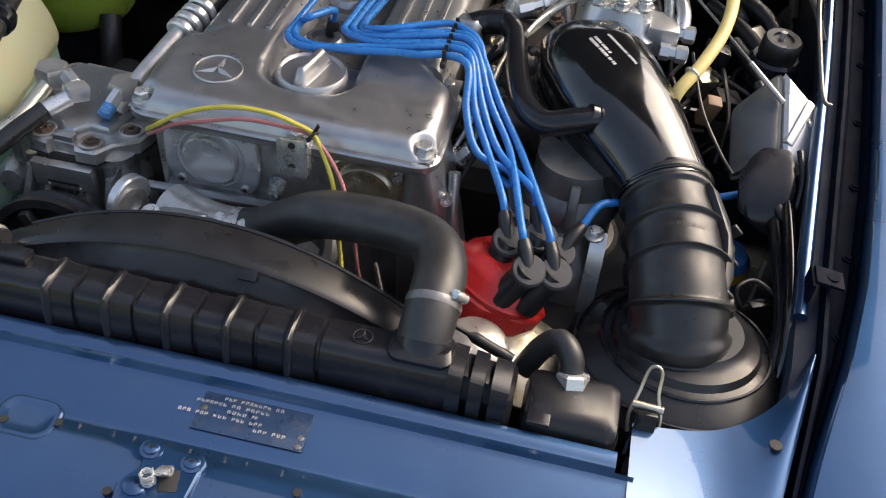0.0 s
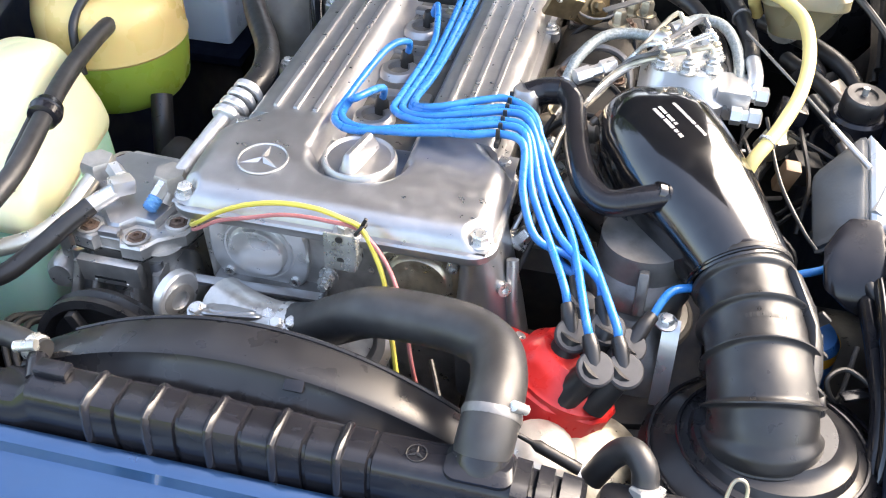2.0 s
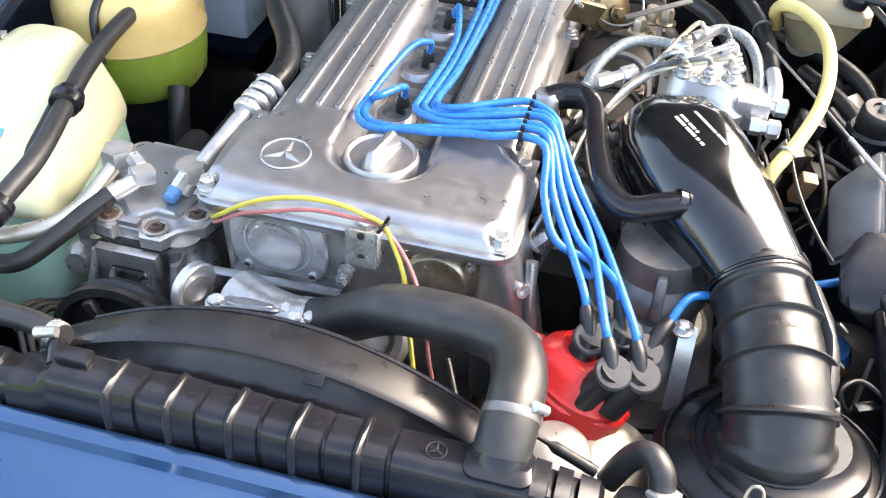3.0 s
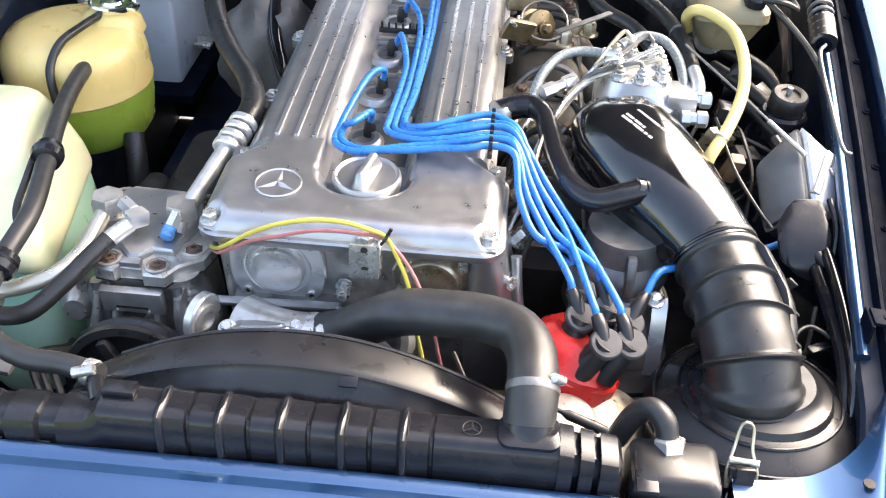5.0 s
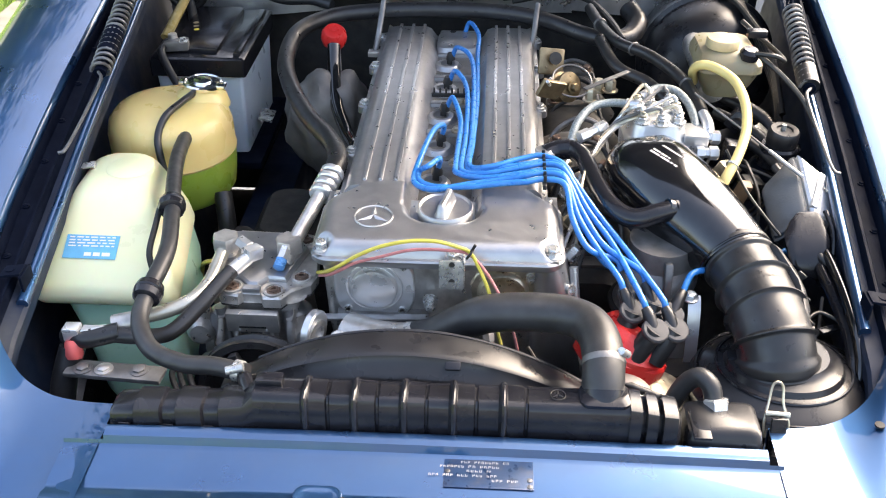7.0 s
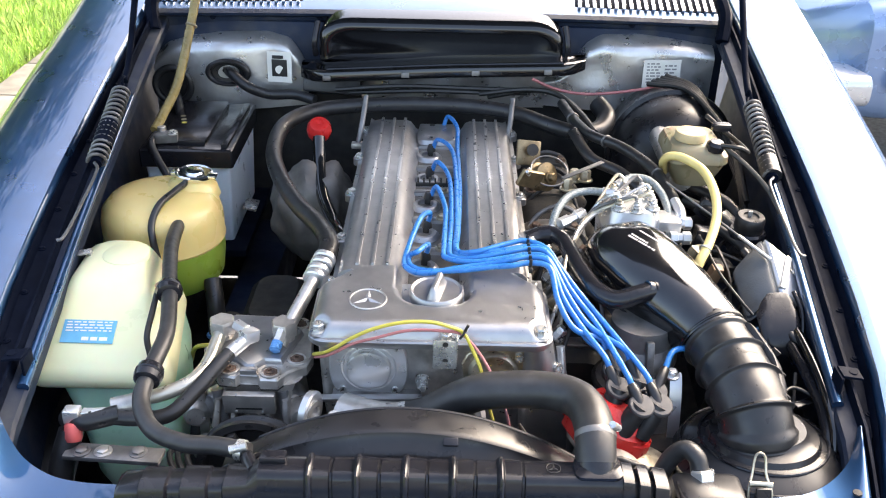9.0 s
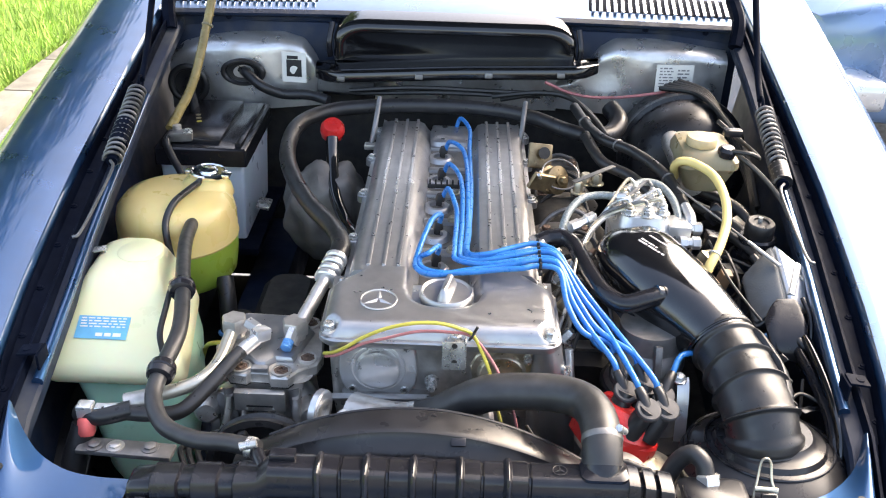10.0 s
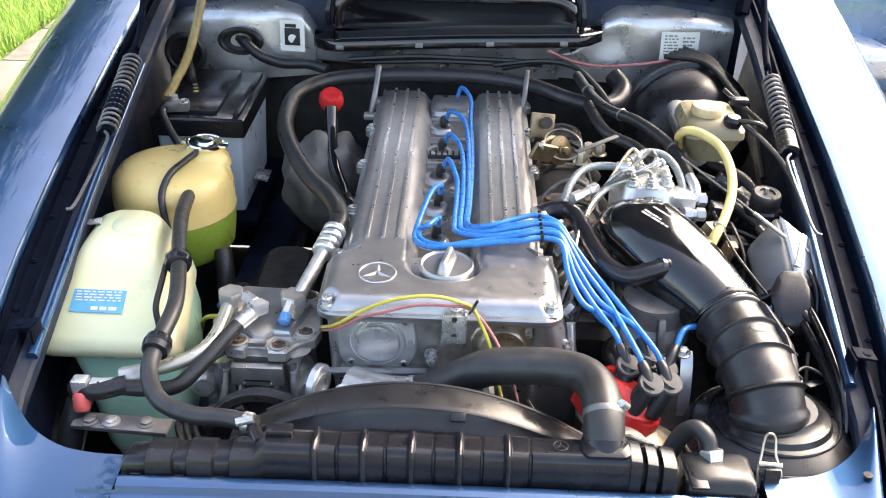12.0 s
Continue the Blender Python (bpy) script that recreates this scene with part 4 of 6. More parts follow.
for i in range(7):
    part("tooth", box((0.142, 0.628 + 0.0135 * i, 0.930), (0.005, 0.0035, 0.016), 0.001), WIREK, comb)
comb2 = part("comb", box((-0.012, 1.006, 0.890), (0.078, 0.006, 0.008), 0.002), WIREK, leads, "black lead comb")
for i in range(7):
    part("tooth", box((-0.046 + 0.011 * i, 1.006, 0.898), (0.0035, 0.005, 0.012), 0.001), WIREK, comb2)
for i in range(6):
    part("plug_connector", lathe((-0.025, PLUGY[i] + 0.02, 0.862), (0.0, 0, 1), [(0.010, 0), (0.009, 0.02), (0.006, 0.028)], 14), WIREK, leads)

# wires across the front of the cover
hose("yellow_wire", [(-0.188, 0.520, 0.826), (-0.166, 0.482, 0.856), (-0.146, 0.466, 0.877), (-0.122, 0.464, 0.895), (-0.088, 0.461, 0.914), (-0.048, 0.459, 0.926), (-0.011, 0.459, 0.927), (0.017, 0.460, 0.919), (0.036, 0.462, 0.908), (0.051, 0.458, 0.880), (0.064, 0.447, 0.850), (0.078, 0.42, 0.80), (0.105, 0.38, 0.75), (0.16, 0.375, 0.74)], 0.0027, WIREY, "yellow wire along the front of the valve cover", "wire", 8)
hose("red_wire", [(-0.186, 0.518, 0.822), (-0.164, 0.480, 0.851), (-0.144, 0.466, 0.870), (-0.122, 0.463, 0.885), (-0.088, 0.460, 0.898), (-0.043, 0.459, 0.912), (0.003, 0.459, 0.913), (0.036, 0.462, 0.904), (0.066, 0.455, 0.868), (0.090, 0.428, 0.830), (0.105, 0.40, 0.79), (0.12, 0.40, 0.70)], 0.0022, WIRER, "thin pink-red wire beside the yellow one", "wire", 8)
hose("purple_wire", [(0.12, 0.42, 0.78), (0.15, 0.36, 0.77), (0.185, 0.32, 0.775)], 0.003, WIREK, "thin dark wire under the radiator hose", "wire", 8)
tie = torus((0.036, 0.462, 0.906), (0.8, -0.3, -0.5), 0.0075, 0.002, 16, 6)
add(tie, box((0.040, 0.461, 0.916), (0.004, 0.003, 0.014), 0.0008, (0, 25, 0)))
single("cable_tie", tie, WIREK, "black cable tie round the two wires", "cable tie")

# ---- cooling ----
rad = thing("radiator", "radiator with a ribbed satin black plastic top tank", "radiator")


def tank_section(x, k, h, yb=0.278):
    p = [(yb, 0.74), (yb, h - 0.014), (yb - 0.003, h - 0.004), (yb - 0.010, h), (0.2415, h + 0.001), (0.2355, h - 0.002), (0.2320, h - 0.009), (0.2290, h - 0.028), (0.2275, 0.74)]
    return [V((x, y - (k if y < 0.237 else 0), z + (k if z > 0.76 else 0))) for y, z in p]


rings = []
for x, k in ((-0.222, 0), (-0.172, 0)):
    rings.append(tank_section(x, k, 0.842))
for i in range(5):
    x = -0.163 + i * 0.0605
    rings += [tank_section(x - 0.001, 0.0, 0.842), tank_section(x + 0.0010, 0.0030, 0.842), tank_section(x + 0.0030, 0.0056, 0.842), tank_section(x + 0.0055, 0.0062, 0.842), tank_section(x + 0.0080, 0.0050, 0.842), tank_section(x + 0.0100, 0.0016, 0.842), tank_section(x + 0.030, 0.0006, 0.842), tank_section(x + 0.0315, -0.0022, 0.842), tank_section(x + 0.034, -0.0022, 0.842), tank_section(x + 0.0355, 0.0, 0.842)]
rings += [tank_section(0.150, 0, 0.842), tank_section(0.236, 0, 0.842)]
part("top_tank", loft(rings), SATIN, rad, "ribbed black plastic top tank")
rings = []
for x, k, h in ((-0.405, 0.0, 0.806), (-0.398, 0.0, 0.812), (-0.375, 0, 0.814), (-0.372, 0.005, 0.814), (-0.340, 0.004, 0.816), (-0.337, 0, 0.816), (-0.322, 0, 0.817), (-0.319, 0.005, 0.818), (-0.288, 0.004, 0.819), (-0.285, 0, 0.819), (-0.268, 0, 0.82), (-0.265, 0.005, 0.821), (-0.236, 0.004, 0.824), (-0.222, 0, 0.842)):
    rings.append(tank_section(x, k, h))
part("tank_end", loft(rings), SATIN, rad)
rings = []
for x, k, h in ((0.236, 0.003, 0.842), (0.250, 0.003, 0.840), (0.251, -0.006, 0.840), (0.256, -0.006, 0.839), (0.257, 0.003, 0.838), (0.270, 0.003, 0.836), (0.271, -0.006, 0.836), (0.276, -0.006, 0.835), (0.277, 0.003, 0.834), (0.294, 0.002, 0.832), (0.299, -0.003, 0.828)):
    rings.append(tank_section(x, k, h))
part("tank_end", loft(rings), SATIN, rad)
part("filler_lug", box((-0.205, 0.262, 0.846), (0.034, 0.018, 0.010), 0.003), SATIN, rad)
part("hose_stub", tube([(-0.232, 0.262, 0.822), (-0.246, 0.290, 0.822)], 0.010, 14, 4), SATIN, rad)
part("outlet_neck", tube([(0.206, 0.256, 0.812), (0.206, 0.262, 0.832), (0.206, 0.270, 0.842)], 0.0275, 24, 6), SATIN, rad)
part("outlet_base", stack([(0.83, 0.172, 0.238, 0.238, 0.279, 0.012), (0.846, 0.176, 0.237, 0.235, 0.276, 0.012), (0.850, 0.186, 0.234, 0.245, 0.274, 0.012)]), SATIN, rad)
part("core", box((-0.05, 0.262, 0.60), (0.70, 0.07, 0.30), 0.003), DARK, rad)
for i in range(5):
    part("mould_mark", box((-0.142 + i * 0.0605, 0.2555, 0.8432), (0.008, 0.004, 0.0012), 0.0003), SATIN, rad)
for x in (-0.385, -0.33, -0.28, 0.285):
    part("crimp_tab", box((x, 0.2262, 0.792), (0.014, 0.003, 0.012), 0.001), SATIN, rad)
emblem((0.150, 0.255, 0.8440), (1, 0, 0), (0, 1, 0), 0.009, RUBBER, rad)
shroud = []
for x in np.linspace(-0.285, 0.205, 30):
    t = (x + 0.043)
    z = 0.857 - 1.22 * t * t
    fl = max(0.0, -0.20 - x) * 0.5
    shroud.append([V((x, 0.276, z - 0.050 - fl)), V((x, 0.284, z - 0.026 - fl)), V((x, 0.290, z - 0.018)), V((x, 0.300, z - 0.011)), V((x, 0.3035, z - 0.001)), V((x, 0.309, z + 0.002)), V((x, 0.352 - 0.25 * t * t, z - 0.001)), V((x, 0.357 - 0.25 * t * t, z - 0.006)), V((x, 0.357 - 0.25 * t * t, z - 0.05)), V((x, 0.32, z - 0.06))])
fs = thing("fan_shroud", "arched black plastic fan shroud behind the radiator", "fan shroud")
part("arch", loft(shroud), SHROUD, fs)
part("rear_bead", tube([(x, 0.357 - 0.25 * (x + 0.043) ** 2, 0.853 - 1.22 * (x + 0.043) ** 2) for x in np.linspace(-0.24, 0.19, 12)], 0.003, 8, 3), SHROUD, fs)
part("clip", box((0.02, 0.300, 0.845), (0.020, 0.012, 0.006), 0.002, (30, 0, 0)), SATIN, fs)
uh = single("radiator_hose", tube([(0.205, 0.266, 0.838), (0.206, 0.280, 0.852), (0.207, 0.304, 0.862), (0.204, 0.345, 0.864), (0.190, 0.380, 0.860), (0.158, 0.400, 0.856), (0.110, 0.410, 0.850), (0.060, 0.418, 0.838), (0.018, 0.428, 0.808), (-0.010, 0.436, 0.784), (-0.030, 0.442, 0.772), (-0.046, 0.443, 0.766)], 0.0265, 24, 8), HOSE, "thick curved black upper radiator hose", "radiator hose")
cl = torus((0.207, 0.298, 0.8605), (0, 0.9, 0.42), 0.0262, 0.0018, 30, 6)
for v in cl.verts:
    d = (v.co - V((0.207, 0.298, 0.8605))).dot(V((0, 0.9, 0.42)).normalized())
    v.co += V((0, 0.9, 0.42)).normalized() * d * 1.8
part("clamp", cl, DCAST, uh, "dull steel worm clamp")
part("clamp_screw", tube([(0.226, 0.294, 0.884), (0.236, 0.302, 0.872)], 0.0050, 12, 3), ZINC, uh)
cb = thing("coolant_line", "ribbed black bleed hose with collars from tank to radiator", "coolant hose")
CLP = [(-0.480, 0.885, 0.858), (-0.470, 0.80, 0.862), (-0.448, 0.70, 0.868), (-0.425, 0.61, 0.866), (-0.408, 0.52, 0.856), (-0.414, 0.44, 0.840), (-0.412, 0.390, 0.828), (-0.385, 0.345, 0.818), (-0.335, 0.318, 0.818), (-0.290, 0.312, 0.820), (-0.245, 0.300, 0.821)]
part("hose", tube(CLP, 0.0125, 16, 8), HOSE, cb)
part("hose_end", tube([(-0.484, 0.905, 0.868), (-0.482, 0.888, 0.860)], 0.0155, 14, 3), HOSE, cb)
for c, d in (((-0.430, 0.628, 0.867), (0.2, -0.95, -0.03)), ((-0.4135, 0.440, 0.840), (-0.05, -0.95, -0.2))):
    part("collar", lathe(c, d, [(0.014, -0.014), (0.019, -0.012), (0.021, -0.002), (0.0195, 0.0), (0.021, 0.003), (0.019, 0.012), (0.014, 0.014)], 18), SATIN, cb)
part("clamp", lathe((-0.256, 0.303, 0.8205), (0.95, -0.25, 0), [(0.0135, -0.006), (0.0148, -0.005), (0.0148, 0.005), (0.0135, 0.006)], 20), ZINC, cb, "steel worm clamp")
part("clamp_screw", tube([(-0.268, 0.290, 0.832), (-0.246, 0.294, 0.836)], 0.006, 10, 3), ZINC, cb)


# ---- left side of the bay ----
wb = thing("washer_bottle", "milky white washer bottle with green fluid and a blue label", "washer bottle")
def leant(bm):
    """The bottle narrows towards the rear on its inner side."""
    for v in bm.verts:
        if v.co.x > -0.52:
            v.co.x -= max(0, v.co.y - 0.49) * 0.17
    return bm


part("upper_body", leant(stack([(0.744, -0.618, -0.405, 0.536, 0.80, 0.03), (0.752, -0.638, -0.402, 0.521, 0.80, 0.03), (0.759, -0.642, -0.401, 0.517, 0.80, 0.03), (0.770, -0.640, -0.404, 0.517, 0.80, 0.028), (0.785, -0.632, -0.408, 0.527, 0.80, 0.028), (0.82, -0.620, -0.425, 0.585, 0.80, 0.028),
                          (0.852, -0.608, -0.445, 0.640, 0.80, 0.028), (0.862, -0.603, -0.452, 0.660, 0.797, 0.028), (0.870, -0.590, -0.457, 0.684, 0.788, 0.028), (0.873, -0.572, -0.468, 0.700, 0.775, 0.028)], 8)), MILK, wb)
part("lower_body", leant(stack([(0.55, -0.52, -0.42, 0.50, 0.72, 0.03), (0.60, -0.545, -0.40, 0.490, 0.76, 0.035), (0.70, -0.575, -0.398, 0.515, 0.79, 0.035), (0.747, -0.600, -0.408, 0.535, 0.798, 0.03)], 6)), MILKG, wb, "lower body with green fluid")
part("filler_mound", lathe((-0.530, 0.735, 0.868), (0, 0, 1), [(0.040, 0), (0.038, 0.006), (0.034, 0.008), (0.001, 0.009)], 28), MILK, wb)
lab = part("label", box((-0.550, 0.5795, 0.8182), (0.083, 0.040, 0.0012), 0, (30.2, 0, -1)), LABELB, wb, "light blue printed label")
bars((-0.550, 0.5865, 0.8231), (1, 0, 0), (0, 0.864, 0.503), 4, 0.072, 0.020, LABELW, lab)
bars((-0.536, 0.5680, 0.8123), (1, 0, 0), (0, 0.864, 0.503), 1, 0.045, 0.014, LABELW, lab)
part("tab", box((-0.640, 0.66, 0.80), (0.030, 0.035, 0.008), 0.003, (15, 10, 0)), MILK, wb)
part("pump_clip", tube([(-0.455, 0.655, 0.860), (-0.448, 0.642, 0.868), (-0.452, 0.630, 0.856)], 0.006, 8, 4), AMBER, wb)
hose("washer_lead", [(-0.452, 0.64, 0.862), (-0.452, 0.60, 0.845), (-0.452, 0.56, 0.825), (-0.446, 0.545, 0.80)], 0.005, WIREK, "thin black washer lead on the bottle", "wire", 8)

tank = thing("expansion_tank", "yellowed round coolant tank, green coolant, chrome pressure cap", "coolant tank")
TC = (-0.531, 0.955)
part("upper_shell", lathe((*TC, 0.796), (0, 0, 1), [(0.113, -0.004), (0.115, 0.0), (0.1135, 0.004), (0.113, 0.045), (0.108, 0.066), (0.094, 0.082), (0.070, 0.090), (0.001, 0.092)], 48), YELLOWT, tank)
part("lower_shell", lathe((*TC, 0.70), (0, 0, 1), [(0.06, 0.0), (0.095, 0.006), (0.106, 0.022), (0.111, 0.06), (0.113, 0.092)], 48), GREENT, tank, "lower shell filled with green coolant")
part("neck_mound", lathe((-0.480, 0.998, 0.868), (0.1, 0.05, 1), [(0.052, 0), (0.045, 0.018), (0.034, 0.026), (0.030, 0.032)], 28), YELLOWT, tank)
pc = part("pressure_cap", lathe((-0.475, 1.0, 0.900), (0.05, 0.0, 1), [(0.034, 0), (0.036, 0.003), (0.036, 0.008), (0.032, 0.010), (0.030, 0.008), (0.018, 0.008), (0.016, 0.012), (0.001, 0.013)], 32), CHROME, tank, "chrome pressure cap")
for s in (-1, 1):
    part("cap_ear", box((-0.475 + s * 0.036, 1.0 - s * 0.008, 0.905), (0.018, 0.022, 0.006), 0.002), CHROME, pc)
hose("overflow_hose", [(-0.486, 0.968, 0.898), (-0.497, 0.93, 0.898), (-0.512, 0.885, 0.893), (-0.520, 0.855, 0.872), (-0.516, 0.835, 0.85), (-0.505, 0.82, 0.80)], 0.0065, RUBBER, "thin black overflow hose over the tank", "hose", 10)
hose("tank_outlet_hose", [(-0.435, 0.90, 0.73), (-0.425, 0.87, 0.69), (-0.42, 0.85, 0.62), (-0.40, 0.84, 0.55)], 0.017, RUBBER, "black hose under the coolant tank", "hose")
single("blue_hose_band", torus((-0.421, 0.853, 0.635), (0, 0.2, 1), 0.019, 0.004), BLUECAP, "blue band on the tank hose", "band")

bat = thing("battery", "pale grey car battery with a black lid", "battery")
part("case", stack([(0.655, -0.625, -0.460, 1.20, 1.46, 0.008), (0.838, -0.632, -0.452, 1.192, 1.468, 0.008)]), CASE, bat)
lid = part("lid", stack([(0.836, -0.640, -0.444, 1.183, 1.476, 0.006), (0.872, -0.640, -0.444, 1.183, 1.476, 0.006), (0.875, -0.636, -0.448, 1.187, 1.472, 0.006)]), SATIN, bat, "black battery lid")
part("cover_strip", box((-0.555, 1.34, 0.879), (0.10, 0.25, 0.010), 0.003), SATIN, lid)
part("side_ridge", box((-0.462, 1.33, 0.878), (0.014, 0.26, 0.008), 0.002), SATIN, lid)
part("clamp", box((-0.590, 1.222, 0.889), (0.050, 0.030, 0.020), 0.004, (0, 0, 12)), DCAST, bat, "dull terminal clamp")
part("clamp_bolt", hexbolt((-0.572, 1.216, 0.899), (0, 0, 1), 0.007, 0.008), ZINC, bat)
part("terminal", lathe((-0.60, 1.235, 0.895), (0, 0, 1), [(0.010, 0), (0.009, 0.012), (0.001, 0.013)], 16), CASTD, bat)
for k in range(3):
    part("mark", lathe((-0.575 - 0.006 * k, 1.32 + 0.02 * k, 0.8842), (0, 0, 1), [(0.006, 0), (0.006, 0.0004), (0.001, 0.0004)], 14), AMBER if k else WIREY, bat)
part("foot_bracket", box((-0.435, 1.29, 0.70), (0.03, 0.05, 0.006), 0.001, (0, 12, 0)), ZINC, bat)
single("battery_tray", box((-0.545, 1.32, 0.645), (0.24, 0.33, 0.018), 0.004), RAIL, "black steel battery tray", "tray")
hose("battery_cable", [(-0.610, 1.225, 0.893), (-0.612, 1.19, 0.885), (-0.590, 1.15, 0.868), (-0.560, 1.11, 0.84), (-0.55, 1.09, 0.78)], 0.008, RUBBER, "thick dark battery cable", "cable", 10)
hose("vent_tube", [(-0.560, 1.52, 1.16), (-0.575, 1.45, 1.06), (-0.592, 1.36, 0.96), (-0.608, 1.27, 0.915), (-0.616, 1.235, 0.898)], 0.010, BROWN, "brownish clear tube beside the battery", "tube", 12)
single("tube_collar", torus((-0.573, 1.455, 1.065), (0.2, 0.6, 0.8), 0.0105, 0.003), AMBER, "pale collar on the brown tube", "collar")
for x, z, r, sq in ((-0.640, 0.912, 0.042, 1.0), (-0.508, 0.945, 0.046, 0.62)):
    gm = thing("grommet", "round black rubber grommet in the silver firewall", "grommet", "firewall grommets")
    for nm, bm in (("ring", torus((x, 1.490, z), (0, 1, 0), r, 0.008, 30, 10)), ("boss", lathe((x, 1.510, z), (0, -1, 0), [(r, 0), (r * 0.95, 0.012), (0.02, 0.008), (0.001, 0.012)], 28))):
        bmesh.ops.transform(bm, matrix=Matrix.Translation((0, 0, z)) @ Matrix.Scale(sq, 4, (0, 0, 1)) @ Matrix.Translation((0, 0, -z)), verts=bm.verts)
        part(nm, bm, RUBBER, gm)
hose("grommet_cable", [(-0.508, 1.50, 0.945), (-0.490, 1.47, 0.945), (-0.455, 1.45, 0.925), (-0.41, 1.46, 0.905), (-0.35, 1.46, 0.905), (-0.30, 1.44, 0.90)], 0.012, RUBBER, "thick black cable out of the grommet", "cable")
hose("grommet_cable", [(-0.640, 1.50, 0.915), (-0.628, 1.46, 0.905), (-0.615, 1.43, 0.89), (-0.605, 1.40, 0.87)], 0.010, RUBBER, "black cable behind the battery", "cable")

comp = thing("ac_compressor", "grimy cast aluminium air-conditioning compressor", "compressor")
part("body", stack([(0.60, -0.345, -0.215, 0.51, 0.64, 0.03), (0.68, -0.350, -0.212, 0.500, 0.64, 0.035), (0.725, -0.338, -0.218, 0.494, 0.64, 0.03), (0.750, -0.326, -0.226, 0.500, 0.64, 0.025), (0.780, -0.332, -0.215, 0.494, 0.645, 0.025), (0.789, -0.338, -0.205, 0.490, 0.645, 0.025)]), CASTD, comp)
HEADP = [(-0.338, 0.505), (-0.328, 0.488), (-0.302, 0.484), (-0.296, 0.492), (-0.270, 0.491), (-0.264, 0.480), (-0.238, 0.480), (-0.226, 0.500), (-0.200, 0.518), (-0.193, 0.545), (-0.200, 0.600), (-0.225, 0.655), (-0.335, 0.660), (-0.356, 0.630), (-0.350, 0.56)]
part("head", plate(HEADP, (0, 0, 0.788), (1, 0, 0), (0, 1, 0), 0.018, 0.003), CASTD, comp)
part("raised_deck", plate([(-0.330, 0.528), (-0.306, 0.522), (-0.288, 0.503), (-0.276, 0.503), (-0.262, 0.520), (-0.236, 0.518), (-0.226, 0.556), (-0.215, 0.60), (-0.240, 0.640), (-0.335, 0.645), (-0.360, 0.61)], (0, 0, 0.806), (1, 0, 0), (0, 1, 0), 0.009, 0.004), CAST, comp)
part("name_plate", box((-0.282, 0.4790, 0.764), (0.078, 0.012, 0.036), 0.002, (6, 0, 0)), CASTD, comp)
for x in (-0.302, -0.262):
    part("plate_rivet", lathe((x, 0.4735, 0.751), (0, -1, 0), [(0.0022, 0), (0.0018, 0.0012), (0.0006, 0.0015)], 10), ALU, comp)
part("plate_bars", box((-0.282, 0.4722, 0.757), (0.040, 0.001, 0.0025), 0), DARK, comp)
part("ledge", box((-0.283, 0.496, 0.810), (0.026, 0.012, 0.008), 0.002, (0, 0, 0)), CAST, comp)
for x, y in ((-0.314, 0.504), (-0.251, 0.498), (-0.216, 0.534), (-0.225, 0.632), (-0.340, 0.635)):
    h = part("head_lug", lathe((x, y, 0.804), (0, 0, 1), [(0.0165, 0), (0.0160, 0.0045), (0.0130, 0.0052), (0.0122, 0.0030)], 20), CASTD, comp)
    part("cap_screw", lathe((x, y, 0.8045), (0, 0, 1), [(0.0120, 0.0), (0.0118, 0.0026), (0.0085, 0.0034), (0.0080, 0.0058), (0.004, 0.0060), (0.0036, 0.003)], 6), RUST, h, "rusty cap screw")
for x, y, z, r in ((-0.375, 0.505, 0.715, 0.024), (-0.360, 0.482, 0.66, 0.022), (-0.208, 0.492, 0.725, 0.026), (-0.215, 0.485, 0.675, 0.02), (-0.275, 0.472, 0.712, 0.010)):
    part("boss", lathe((x, y + 0.02, z), (0.1, -1, 0.2), [(r, 0), (r * 0.9, 0.02), (r * 0.6, 0.03), (0.001, 0.031)], 16), CASTD, comp)
for x in (-0.335, -0.235):
    part("front_rib", tube([(x, 0.500, 0.772), (x + 0.004, 0.494, 0.74), (x + 0.012, 0.488, 0.70), (x + 0.02, 0.488, 0.65)], 0.0085, 10, 4), CAST, comp)
part("plug_screw", box((-0.262, 0.484, 0.728), (0.010, 0.012, 0.014), 0.002, (0, 0, 10)), ALU, comp)
part("side_lobe", lathe((-0.214, 0.524, 0.725), (0.55, -0.75, -0.1), [(0.024, -0.03), (0.023, 0.0), (0.018, 0.010), (0.010, 0.018), (0.001, 0.019)], 22), CAST, comp)
part("side_lobe", lathe((-0.345, 0.520, 0.728), (-0.55, -0.75, 0.1), [(0.028, -0.03), (0.027, 0.0), (0.020, 0.012), (0.001, 0.016)], 22), CAST, comp)
for xa, xb, w in ((-0.332, -0.362, 0.010), (-0.308, -0.322, 0.007), (-0.256, -0.246, 0.007), (-0.230, -0.200, 0.010)):
    web = []
    for t in np.linspace(0, 1, 7):
        web.append(rrect((xa + (xb - xa) * t * t, 0.500 - 0.022 * math.sin(t * 2.2), 0.765 - 0.105 * t), (1, 0, 0), (0, 1, 0.2), w * (1 + 0.5 * t), 0.030, 0.003, 3))
    part("front_web", loft(web), CASTD, comp)
for x, z in ((-0.300, 0.742), (-0.264, 0.742), (-0.282, 0.735)):
    part("case_screw", hexbolt((x, 0.489, z), (0, -1, 0.1), 0.006, 0.007), DCAST, comp)
part("gasket_line", plate([(x, y) for x, y in HEADP], (0, 0, 0.7855), (1, 0, 0), (0, 1, 0), 0.003), DARK, comp)
for y in (0.52, 0.59):
    part("side_rib", box((-0.366, y, 0.72), (0.016, 0.012, 0.13), 0.004), CASTD, comp)
for x, y in ((-0.338, 0.580), (-0.241, 0.578)):
    n1 = part("service_valve", lathe((x, y, 0.80), (0, 0, 1), [(0.016, 0), (0.016, 0.022), (0.0185, 0.026)], 18), CASTD, comp)
